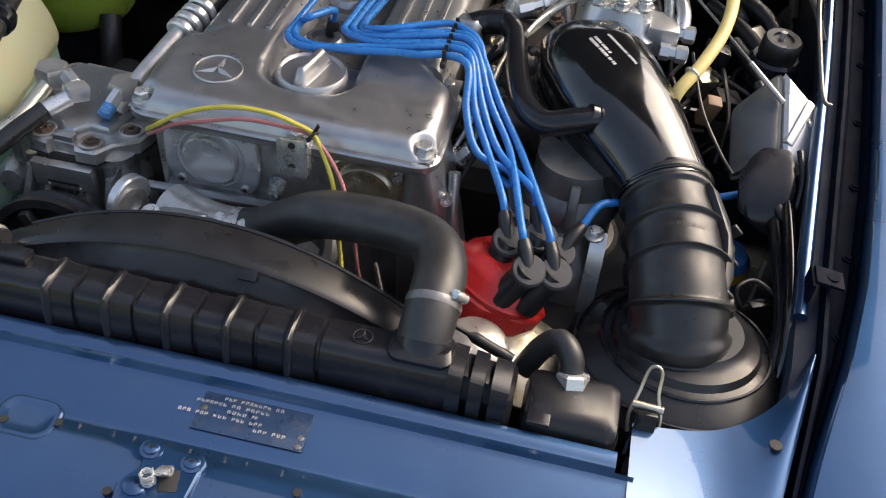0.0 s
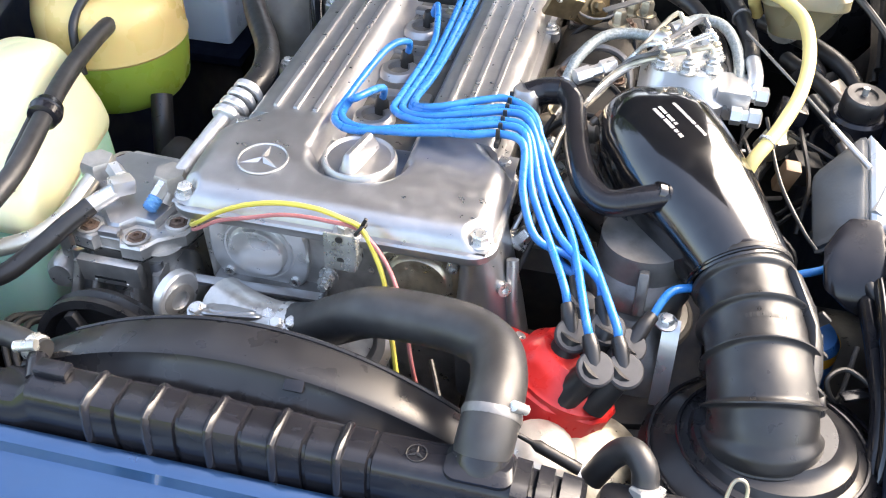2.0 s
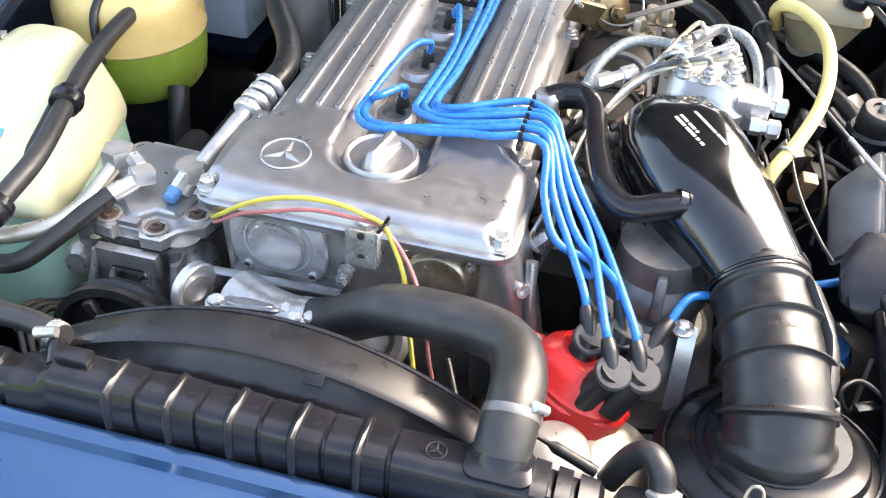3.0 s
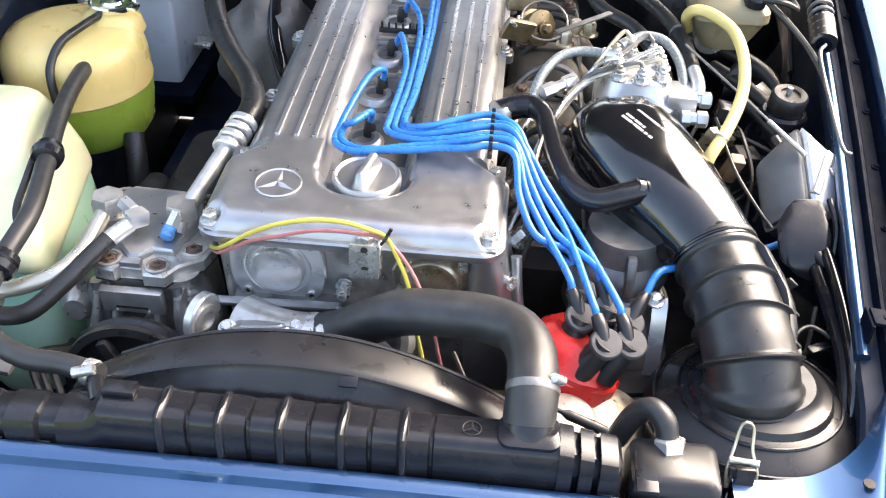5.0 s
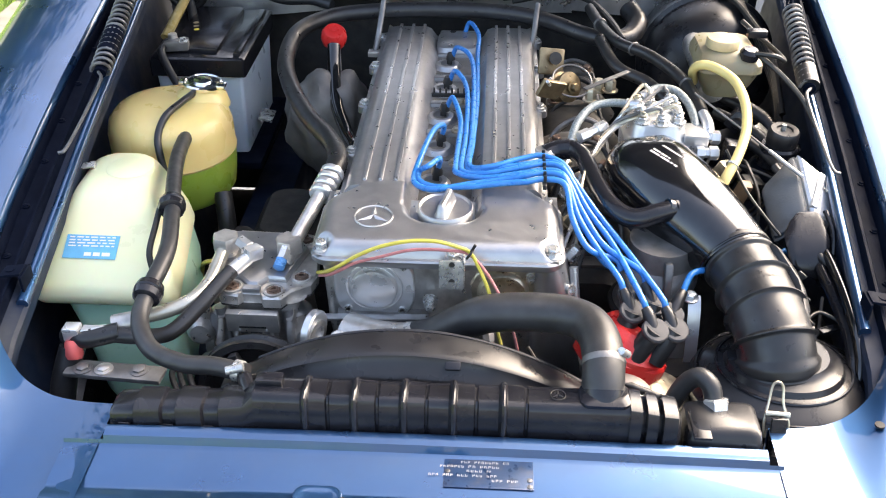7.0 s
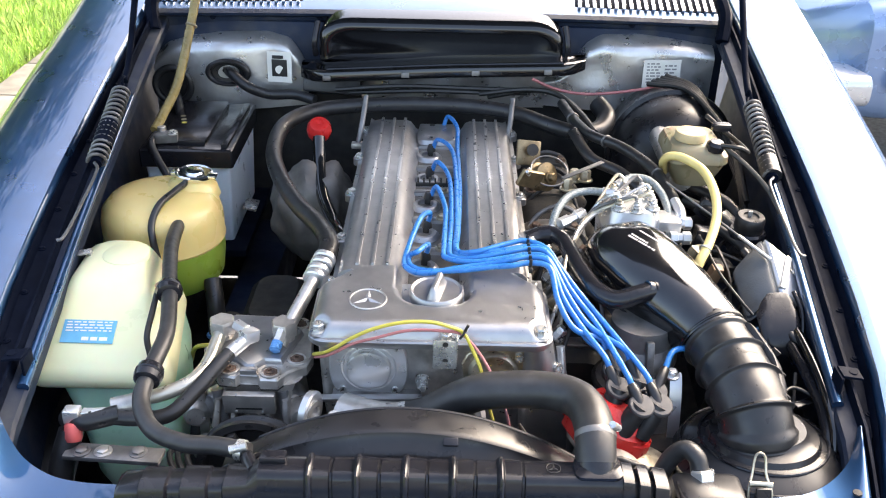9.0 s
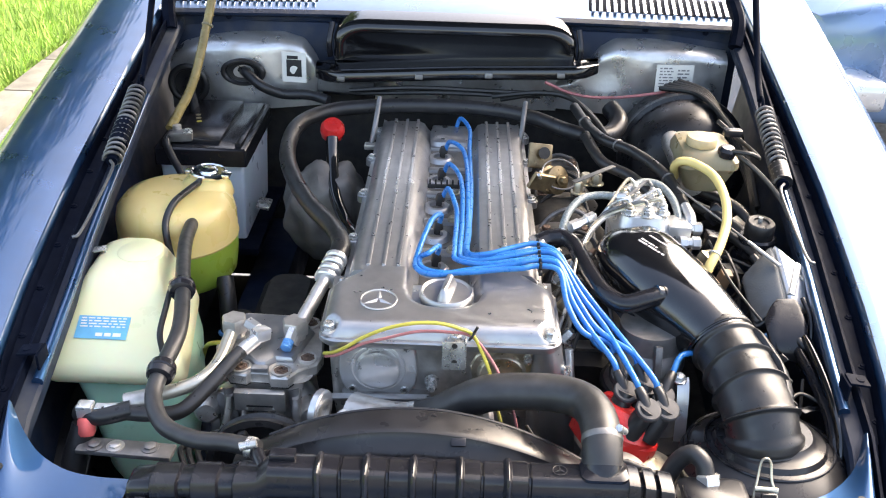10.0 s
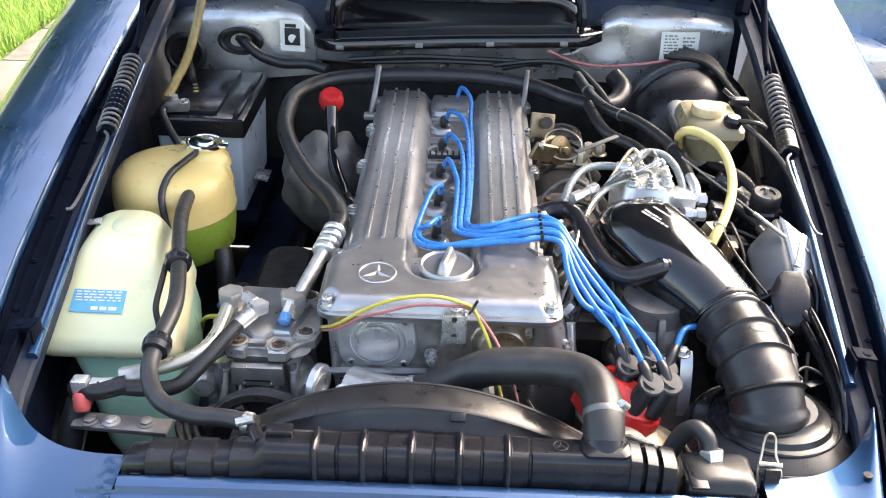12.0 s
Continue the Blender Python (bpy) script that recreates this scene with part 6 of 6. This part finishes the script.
single("hose_clip", torus((0.431, 0.697, 0.926), (0.5, 0.7, 0.4), 0.0088, 0.0018), ZINC, "small clip on the yellow hose", "clip")

# throttle linkage
BRASSY = material("tarnished_brass_plate", (0.25, 0.19, 0.11), 0.36, 0.8, 0.3, 45, 0.3, 250, stain=(0.14, 0.09, 0.05), stain_amount=0.6, stain_scale=40)
thr = thing("throttle_linkage", "brassy throttle linkage with a round spring drum", "throttle linkage")
part("drum", lathe((0.195, 1.02, 0.905), (0.6, -0.7, 0.3), [(0.024, -0.02), (0.028, -0.018), (0.028, -0.012), (0.023, -0.01), (0.023, 0.0), (0.028, 0.004), (0.028, 0.010), (0.014, 0.013), (0.001, 0.015)], 28), BRASSY, thr)
part("nut", hexbolt((0.207, 1.008, 0.910), (0.6, -0.7, 0.3), 0.008, 0.010), BRASSY, thr)
part("arm", box((0.165, 0.965, 0.925), (0.05, 0.01, 0.035), 0.003, (15, 20, 30)), BRASSY, thr)
part("upper_plate", box((0.170, 1.09, 0.925), (0.05, 0.008, 0.05), 0.003, (-25, 10, 15)), BRASSY, thr)
part("plate_disc", lathe((0.177, 1.082, 0.935), (0.2, -0.9, 0.4), [(0.012, 0), (0.012, 0.003), (0.006, 0.003)], 16), DARK, thr)
part("rod", tube([(0.155, 0.93, 0.955), (0.162, 0.96, 0.935), (0.165, 1.0, 0.93)], 0.003, 8, 4), ZINC, thr)
part("cable_wheel", torus((0.205, 1.015, 0.92), (0.1, -0.5, 0.9), 0.036, 0.0018, 26), DCAST, thr)
man = thing("intake_manifold", "grimy dark intake manifold beside the engine", "manifold")
part("chamber", loft([rrect((0.215, y, z), (1, 0, 0), (0, 0, 1), 0.12, 0.10, 0.03, 4) for y, z in ((0.62, 0.70), (0.8, 0.76), (1.0, 0.79), (1.28, 0.80))]), DARK, man)
for y, z in ((0.66, 0.765), (0.80, 0.812), (0.94, 0.834), (1.08, 0.846), (1.22, 0.852)):
    part("flange", box((0.215, y, z - 0.004), (0.10, 0.022, 0.014), 0.003, (10, 0, 0)), OILY, man)
    for dx in (-0.036, 0.036):
        part("flange_bolt", hexbolt((0.215 + dx, y, z + 0.003), (0, -0.1, 1), 0.008, 0.009), RUST, man)
for k in range(7):
    y = 0.68 + 0.09 * k
    part("vacuum_line", tube([(0.160, y, 0.80 + 0.005 * k), (0.185, y + 0.02, 0.846), (0.225, y + 0.03, 0.862), (0.262, y + 0.02, 0.845), (0.275, y - 0.03, 0.80)], 0.0042 + 0.0012 * (k % 2), 8, 6), (DCAST, WIREK, RUBBER)[k % 3], man)
for k in range(5):
    y = 0.70 + 0.13 * k
    single("intake_runner", tube([(0.14, y, 0.79), (0.19, y + 0.005, 0.815), (0.25, y + 0.01, 0.80), (0.30, y + 0.012, 0.74)], 0.024, 14, 5), OILY, "grimy cast intake runner", "intake runner", "intake runners")
for k, (x, y, z) in enumerate(((0.255, 1.02, 0.90), (0.275, 1.01, 0.905), (0.24, 1.0, 0.89))):
    single("brass_fitting", hexbolt((x, y, z), (0, 0, 1), 0.010, 0.022), GOLD, "small brass fitting on the linkage", "fitting", "brass fittings")

# brake booster and reservoir
bo = thing("brake_booster", "large round black brake booster", "brake booster")
part("shell", lathe((0.522, 1.50, 0.808), (0, -1, 0.05), [(0.122, 0), (0.134, 0.02), (0.138, 0.10), (0.147, 0.104), (0.147, 0.118), (0.138, 0.122), (0.134, 0.19), (0.120, 0.230), (0.08, 0.256), (0.045, 0.262), (0.04, 0.29)], 48), SHROUD, bo)
part("master_cylinder", tube([(0.470, 1.28, 0.895), (0.462, 1.02, 0.905)], 0.024, 18, 4), CASTD, bo)
res = thing("brake_fluid_reservoir", "amber plastic brake fluid reservoir with a ribbed cap", "reservoir")
part("bowl", stack([(0.922, 0.435, 0.500, 0.955, 1.045, 0.02), (0.945, 0.425, 0.512, 0.945, 1.055, 0.025), (0.968, 0.418, 0.520, 0.940, 1.062, 0.02), (0.972, 0.414, 0.524, 0.936, 1.066, 0.02), (0.985, 0.414, 0.524, 0.938, 1.066, 0.02), (1.000, 0.420, 0.512, 0.950, 1.060, 0.02), (1.004, 0.430, 0.500, 0.960, 1.050, 0.02)], 6), AMBER, res)
part("cap", lathe((0.457, 0.985, 1.002), (0.02, 0, 1), [(0.026, 0)] + [(0.0285, 0.003), (0.0285, 0.015), (0.0265, 0.018), (0.001, 0.019)], 40), material("beige_cap_plastic", (0.46, 0.36, 0.20), 0.45, 0, 0.15, 60), res, "ribbed yellow cap")
part("sender", lathe((0.497, 0.955, 0.995), (0.1, -0.1, 1), [(0.016, 0), (0.017, 0.012), (0.012, 0.018), (0.001, 0.019)], 20), SATIN, res, "black level sender")
part("sender_plug", box((0.525, 1.03, 1.012), (0.035, 0.02, 0.014), 0.004), SATIN, res)
hose("sender_lead", [(0.505, 0.945, 1.008), (0.535, 0.93, 1.01), (0.56, 0.96, 0.99), (0.565, 1.02, 0.98), (0.54, 1.08, 0.99), (0.52, 1.12, 1.0)], 0.0045, WIREK, "looping black sender lead", "wire", 8)
hose("sender_lead", [(0.510, 0.95, 1.006), (0.545, 0.91, 0.985), (0.578, 0.88, 0.955), (0.60, 0.85, 0.92)], 0.0045, WIREK, "black sender lead to the fender", "wire", 8)

# harness, hoses and cables between engine and fender
hose("wiring_trunk", [(0.255, 1.30, 0.955), (0.275, 1.20, 0.950), (0.30, 1.12, 0.952), (0.345, 1.06, 0.955), (0.385, 0.98, 0.952), (0.405, 0.91, 0.945), (0.412, 0.86, 0.935)], 0.0105, RUBBER, "taped black wiring trunk", "wiring")
hose("wiring_trunk", [(0.265, 1.16, 0.945), (0.29, 1.06, 0.93), (0.34, 1.00, 0.925), (0.375, 0.93, 0.91), (0.40, 0.88, 0.86)], 0.011, RUBBER, "taped black wiring trunk", "wiring")
for c, d in (((0.322, 1.09, 0.9535), (0.5, -0.85, 0)), ((0.396, 0.945, 0.949), (0.35, -0.9, -0.1)), ((0.270, 1.22, 0.951), (0.2, -0.95, 0))):
    single("trunk_clip", torus(c, d, 0.0112, 0.0022, 22, 6), DCAST, "steel band round the wiring trunk", "clip", "trunk clips")
hose("fuel_pipe_end", [(0.412, 0.865, 0.936), (0.418, 0.835, 0.928), (0.418, 0.815, 0.916)], 0.0095, ALU, "silver fuel pipe end", "pipe")
hose("steel_rod", [(0.400, 0.885, 0.96), (0.475, 0.80, 0.93), (0.545, 0.72, 0.90)], 0.0018, DCAST, "thin steel control rod", "rod", 8)
hose("rod_end", [(0.505, 0.765, 0.917), (0.548, 0.716, 0.899)], 0.0034, CASTD, "silver end of the control rod", "rod", 10)
hose("large_vacuum_hose", [(0.30, 1.26, 0.90), (0.34, 1.29, 0.90), (0.36, 1.33, 0.915), (0.345, 1.37, 0.93)], 0.021, RUBBER, "black vacuum hose elbow at the firewall", "hose")
for k, pts in enumerate(([(0.08, 1.42, 0.93), (0.18, 1.40, 0.95), (0.25, 1.36, 0.955), (0.29, 1.25, 0.95), (0.31, 1.16, 0.945)], [(0.10, 1.43, 0.92), (0.20, 1.41, 0.945), (0.262, 1.36, 0.948), (0.30, 1.26, 0.94), (0.315, 1.18, 0.93)],
                        [(-0.25, 1.43, 0.93), (-0.10, 1.42, 0.945), (0.05, 1.43, 0.94), (0.17, 1.41, 0.945)], [(-0.22, 1.44, 0.92), (-0.05, 1.42, 0.935), (0.10, 1.43, 0.93), (0.19, 1.42, 0.935)])):
    hose("firewall_cable", pts, 0.0055, WIREK, "black cable along the firewall", "cable", 8)
hose("red_cable", [(0.20, 1.43, 0.965), (0.26, 1.45, 0.935), (0.33, 1.46, 0.922), (0.42, 1.46, 0.93), (0.52, 1.47, 0.945)], 0.0035, WIRER, "thin red cable along the silver firewall", "cable", 8)
for k in range(5):
    hose("fender_harness", [(0.47 + 0.01 * k, 1.46, 0.95 + 0.005 * k), (0.54 + 0.006 * k, 1.38, 0.965), (0.575 + 0.004 * k, 1.25, 0.95 - 0.01 * k), (0.588, 1.12 - 0.02 * k, 0.93 - 0.014 * k), (0.59, 1.0, 0.87 - 0.02 * k)], 0.006, WIREK, "black cable down the inner fender", "cable", 8)
for k in range(4):
    hose("dark_hose", [(0.44 + 0.03 * k, 1.10 - 0.10 * k, 0.87), (0.50 + 0.02 * k, 1.02 - 0.10 * k, 0.885 - 0.012 * k), (0.555, 0.96 - 0.12 * k, 0.87 - 0.012 * k), (0.575, 0.88 - 0.10 * k, 0.82)], 0.012 - 0.0015 * k, RUBBER, "dark hose by the inner fender", "hose", 12)
hose("fender_conduit", [(0.555, 0.60, 0.82), (0.560, 0.52, 0.815), (0.563, 0.44, 0.80), (0.556, 0.38, 0.775), (0.545, 0.35, 0.72)], 0.010, SATIN, "black conduit along the inner fender", "conduit")
hose("thin_black_cable", [(0.430, 0.74, 0.93), (0.448, 0.66, 0.905), (0.475, 0.615, 0.880), (0.495, 0.605, 0.86)], 0.0022, WIREK, "thin black cable beside the elbow", "cable", 8)
hose("looped_wire", [(0.545, 0.52, 0.81), (0.53, 0.47, 0.78), (0.515, 0.475, 0.80), (0.535, 0.49, 0.805), (0.565, 0.47, 0.80)], 0.0028, WIREK, "loose looped wire by the filter", "wire", 8)
single("filter_tab", box((0.552, 0.475, 0.79), (0.045, 0.012, 0.004), 0.001, (0, 0, 25)), SATIN, "black tab on the filter housing rim", "tab")
mod = thing("control_module", "grey metal module box with a bright flanged side", "control module")
LQ = [V(p) for p in ((0.545, 0.765, 0.912), (0.553, 0.660, 0.856), (0.504, 0.650, 0.818), (0.496, 0.738, 0.862))]
LN = V((-0.5, -0.45, 0.74)).normalized()
LC = sum(LQ, V()) / 4


def grown(k, h):
    """The lid's outline with its corners rounded, scaled by k and raised by h."""
    q = [LC + (p - LC) * k + LN * h for p in LQ]
    out = []
    for i in range(4):
        a, b, c = q[i - 1], q[i], q[(i + 1) % 4]
        for t in (0.0, 0.5, 1.0):
            u, w = b.lerp(a, 0.13), b.lerp(c, 0.13)
            out.append(u.lerp(b, t).lerp(b.lerp(w, t), t))
    return out


part("box", loft([grown(0.92, -0.05), grown(0.98, -0.006), grown(1.03, -0.005), grown(1.03, -0.001), grown(0.97, 0.000), grown(0.94, 0.006), grown(0.86, 0.008)]), GREYM, mod, "dark grey box and lid")
FQ = [V(p) for p in ((0.549, 0.762, 0.913), (0.598, 0.735, 0.882), (0.586, 0.660, 0.850), (0.557, 0.660, 0.858))]
part("flange", loft([[p - V((0.01, 0, 0.03)) for p in FQ], FQ, [p.lerp(sum(FQ, V()) / 4, 0.15) + V((0.002, 0, 0.004)) for p in FQ]]), ALU, mod, "bright metal side flange")
part("flange_web", box((0.572, 0.705, 0.880), (0.012, 0.07, 0.010), 0.003, (25, 30, -8)), ALU, mod)
part("screw", hexbolt((0.592, 0.712, 0.879), (0.3, 0, 1), 0.007, 0.005), ZINC, mod)
relay = thing("relay_cover", "shiny black plastic cover hanging below the module", "cover")
SHELL = ((0.548, 0.652, 0.868, 0.022, 0.012), (0.546, 0.648, 0.866, 0.036, 0.022), (0.543, 0.634, 0.860, 0.050, 0.034), (0.540, 0.616, 0.848, 0.064, 0.044), (0.541, 0.602, 0.832, 0.062, 0.044), (0.552, 0.593, 0.816, 0.044, 0.034), (0.564, 0.588, 0.802, 0.024, 0.022), (0.567, 0.586, 0.790, 0.016, 0.014))
part("shell", loft([rrect((x, y, z), (1, 0, 0.1), (0, 1, 0.35), w, d, 0.34 * min(w, d), 6) for x, y, z, w, d in SHELL]), SATIN, relay)
part("rim", tube([(0.572, 0.655, 0.874), (0.578, 0.622, 0.858), (0.578, 0.600, 0.826), (0.578, 0.590, 0.795)], 0.004, 8, 5), SATIN, relay)
part("clip", box((0.569, 0.580, 0.795), (0.014, 0.012, 0.02), 0.003), SATIN, relay)
hose("drain_hose", [(0.566, 0.650, 0.825), (0.566, 0.600, 0.836), (0.566, 0.540, 0.835), (0.566, 0.482, 0.828), (0.565, 0.430, 0.816), (0.563, 0.385, 0.790), (0.556, 0.36, 0.74)], 0.0075, GLOSS, "shiny black hose along the inner fender", "hose", 12)
coil = thing("ignition_coil", "blue ignition coil with an orange sticker", "ignition coil")
part("can", lathe((0.512, 0.585, 0.62), (0, 0, 1), [(0.034, 0), (0.036, 0.004), (0.036, 0.13), (0.030, 0.14), (0.001, 0.142)], 28), COILB, coil)
part("sticker", lathe((0.512, 0.585, 0.735), (0, 0, 1), [(0.0364, 0), (0.0364, 0.016)], 28, False), ORANGE, coil)
kn = thing("pressure_sensor", "round ribbed black sensor on the inner fender", "sensor")
part("base", lathe((0.552, 0.862, 0.865), (0, 0, 1), [(0.034, -0.02), (0.034, 0.012), (0.030, 0.016)], 28), SATIN, kn)
part("knob", lathe((0.552, 0.862, 0.880), (0.05, -0.1, 1), [(0.024, 0), (0.026, 0.004), (0.026, 0.026), (0.023, 0.030), (0.014, 0.030), (0.013, 0.027), (0.001, 0.027)], 28), RUBBER, kn)
part("post", lathe((0.552, 0.862, 0.905), (0, 0, 1), [(0.004, 0), (0.004, 0.012)], 10), ZINC, kn)
for k, (x, y, z) in enumerate(((0.475, 0.87, 0.86), (0.495, 0.80, 0.83), (0.46, 0.83, 0.84), (0.53, 0.93, 0.86), (0.50, 0.97, 0.87))):
    single("connector_block", box((x, y, z), (0.035, 0.03, 0.035), 0.004, (10 * k, 12, 20 * k)), (SATIN, DARK, GOLD, CASTD, SATIN)[k], "small connector block among the wiring", "connector", "connectors")
single("brown_connector", box((0.472, 0.760, 0.842), (0.020, 0.018, 0.042), 0.003, (15, 10, 10)), material("brown_plastic", (0.22, 0.13, 0.07), 0.5), "brown plastic connector with a blue band", "connector")
rg2 = random.Random(11)
for k in range(14):
    p = V((rg2.uniform(0.43, 0.56), rg2.uniform(0.68, 0.98), rg2.uniform(0.80, 0.86)))
    hose("loose_wire", [tuple(p), tuple(p + V((rg2.uniform(-.04, .04), -0.05, rg2.uniform(0, .03)))), tuple(p + V((rg2.uniform(-.05, .05), -0.10, rg2.uniform(-.02, .02)))), tuple(p + V((rg2.uniform(-.04, .04), -0.15, -0.05)))], 0.003, WIREK, "thin loose wire among the fender wiring", "wire", 6, 6)
for k in range(6):
    p = V((rg2.uniform(0.165, 0.20), 0.56 + 0.05 * k, rg2.uniform(0.80, 0.84)))
    hose("injection_line", [tuple(p + V((0.02, 0.02, 0.03))), tuple(p + V((0.012, 0.0, 0.02))), tuple(p + V((-0.002, -0.03, -0.01))), tuple(p + V((-0.012, -0.04, -0.05)))], 0.0032, ALU if k % 2 else DARK, "steel injection line at the side of the head", "fuel line", 8, 6)
for k, (x, y, z) in enumerate(((0.214, 0.735, 0.872), (0.228, 0.705, 0.866), (0.204, 0.68, 0.858), (0.240, 0.76, 0.885))):
    un = thing("line_union", "small hex union on a steel fuel line", "union", "line unions")
    part("nut", lathe((x, y, z), (0.6, 0.7, 0.35), [(0.0065, 0), (0.0065, 0.010), (0.0048, 0.011)], 6), (ZINC, RUST)[k % 2], un)
    part("collar", lathe((x, y, z), (-0.6, -0.7, -0.35), [(0.005, 0), (0.005, 0.008), (0.0035, 0.010)], 12), DCAST, un)
for k in range(4):
    single("injector_nut", hexbolt((0.182, 0.57 + 0.09 * k, 0.835), (0.6, 0, 0.8), 0.010, 0.02), GOLD if k % 2 else ZINC, "injector nut beside the head", "nut", "injector nuts")

# small steel tab that holds the washer bottle, and its strap
tb = thing("bottle_bracket", "small steel bracket between washer bottle and fender", "bracket")
part("tab", box((-0.612, 0.735, 0.872), (0.046, 0.016, 0.003), 0.001, (4, -8, 8)), ZINC, tb)
part("upright", box((-0.590, 0.738, 0.860), (0.003, 0.016, 0.026), 0.001, (0, 0, 8)), ZINC, tb)
part("bolt", hexbolt((-0.622, 0.733, 0.875), (0, 0, 1), 0.0065, 0.005), ZINC, tb)
# hood springs and rods on both sides
for s, xb, xt in ((-1, -0.628, -0.640), (1, 0.598, 0.610)):
    hs = thing("hood_spring", "hood counterbalance coil spring with a hook and rod", "spring", "hood springs")
    a, b = V((xb, 0.915, 0.958)), V((xt, 1.14, 1.020))
    ax, ay, ad = axes(b - a)
    L = (b - a).length
    pts = [a + ad * (L * (0.02 + 0.96 * i / 220)) + (ax * math.cos(i * 0.45) + ay * math.sin(i * 0.45)) * 0.0160 for i in range(221)]
    part("coil", tube(pts, 0.0030, 6, 1), DCAST, hs)
    part("sleeve", tube([tuple(a.lerp(b, 0.22)), tuple(a.lerp(b, 0.50))] if s < 0 else [tuple(a.lerp(b, 0.02)), tuple(a.lerp(b, 0.22))], 0.0185, 18, 3), RAIL if s < 0 else RUBBER, hs)
    part("core", tube([tuple(a), tuple(b)], 0.011, 12, 3), RAIL, hs)
    part("hook", tube([tuple(a + V((0, -0.004, 0.004))), tuple(a + V((-s * 0.012, -0.03, 0.0))), tuple(a + V((-s * 0.012, -0.12, -0.022))), tuple(a + V((-s * 0.008, -0.20, -0.042))), tuple(a + V((s * 0.002, -0.21, -0.046)))], 0.0028, 8, 5), DCAST, hs)
    part("eye", torus(tuple(b + V((0, 0.02, 0.008))), (1, 0, 0), 0.012, 0.0028), RAIL, hs)
    part("rod", tube([tuple(b + V((0, 0.025, 0.010))), tuple(b + V((s * 0.004, 0.10, 0.06))), tuple(b + V((s * 0.012, 0.28, 0.25))), tuple(b + V((s * 0.015, 0.36, 0.36)))], 0.007, 10, 5), RAIL, hs)
for x, y0 in ((-0.172, 1.30), (0.148, 1.30)):
    rd = thing("support_rod", "upright dull steel rod at the rear of the engine", "rod", "support rods")
    part("rod", tube([(x - 0.012, y0 - 0.04, 0.870), (x - 0.004, y0 - 0.02, 0.91), (x + 0.002, y0 + 0.02, 0.955)], 0.006, 10, 4), DCAST, rd)
    part("foot", box((x - 0.014, y0 - 0.045, 0.866), (0.025, 0.02, 0.012), 0.003), CASTD, rd)

# ---- parked car and tree beyond ----
pcar = thing("parked_car", "pale blue car parked on the road behind", "car")
part("body", loft([rrect((x, 4.15, 0.58 + dz), (0, 1, 0), (0, 0, 1), 1.7 - b, 0.52 - b * 0.3, 0.12, 5) for x, b, dz in ((1.30, 0.5, -0.05), (1.42, 0.15, -0.01), (1.7, 0, 0), (5.2, 0, 0), (5.6, 0.2, 0))]), PALEB, pcar)
part("cabin", loft([rrect((3.9, 4.15, z), (1, 0, 0), (0, 1, 0), w, d, 0.2, 5) for z, w, d in ((0.86, 2.4, 1.55), (1.3, 1.5, 1.25), (1.36, 1.3, 1.1))]), GLASS, pcar)
part("bumper", loft([rrect((x, 4.15, 0.50), (0, 1, 0), (0, 0, 1), w, 0.12, 0.04, 4) for x, w in ((1.20, 1.45), (1.26, 1.72), (1.38, 1.78))]), ALU, pcar)
part("side_strip", box((3.5, 3.295, 0.50), (4.0, 0.03, 0.07), 0.01), ALU, pcar, "bright side strip")
for x in (2.75, 4.9):
    w = part("wheel", lathe((x, 3.45, 0.31), (0, -1, 0), [(0.24, 0), (0.31, 0.02), (0.31, 0.16), (0.22, 0.17), (0.2, 0.15)], 32), RUBBER, pcar)
    part("rim", lathe((x, 3.30, 0.31), (0, -1, 0), [(0.2, 0), (0.18, 0.012), (0.08, 0.0), (0.001, 0.02)], 24), ALU, w)
pcar.matrix_world = Matrix.Translation((1.5, 3.6, 0)) @ Matrix.Rotation(radians(14), 4, "Z") @ Matrix.Translation((-1.5, -4.1, 0))
tree = thing("tree", "leafy tree beside the lawn, mirrored in the fender", "tree")
TX, TY = -6.6, 9.0
part("trunk", tube([(TX, TY, 0), (TX + 0.05, TY, 1.5), (TX - 0.1, TY + 0.1, 3.2), (TX + 0.1, TY, 7.0)], lambda k: 0.22 - 0.14 * k, 12, 6), BARK, tree)
for k in range(9):
    a = k * 2.4
    r_ = rg2.uniform(1.8, 3.4)
    part("limb", tube([(TX, TY, 2.2 + 0.3 * k), (TX + 0.5 * r_ * math.cos(a), TY + 0.5 * r_ * math.sin(a), 3.0 + 0.33 * k), (TX + r_ * math.cos(a), TY + r_ * math.sin(a), 3.5 + 0.35 * k)], lambda q: 0.08 - 0.06 * q, 8, 5), BARK, tree)
lv = []
lf = []
for c in range(170):
    a, q = rg2.uniform(0, 6.28), rg2.random() ** 0.5 * 3.9
    cc = V((TX + q * math.cos(a), TY + q * math.sin(a), rg2.uniform(2.4, 8.2)))
    for k in range(150):
        p = cc + V((rg2.gauss(0, .45), rg2.gauss(0, .45), rg2.gauss(0, .3)))
        d1 = V((rg2.gauss(0, 1), rg2.gauss(0, 1), rg2.gauss(0, .5))).normalized() * 0.13
        d2 = V((rg2.gauss(0, 1), rg2.gauss(0, 1), rg2.gauss(0, 1))).normalized() * 0.07
        n0 = len(lv)
        lv += [p - d1, p + d2, p + d1, p - d2]
        lf.append((n0, n0 + 1, n0 + 2, n0 + 3))
me = bpy.data.meshes.new("crown")
me.from_pydata([tuple(p) for p in lv], [], lf)
me.materials.append(LEAF)
cr = tagged(new("crown", me), kind="stuff")
cr.parent = tree
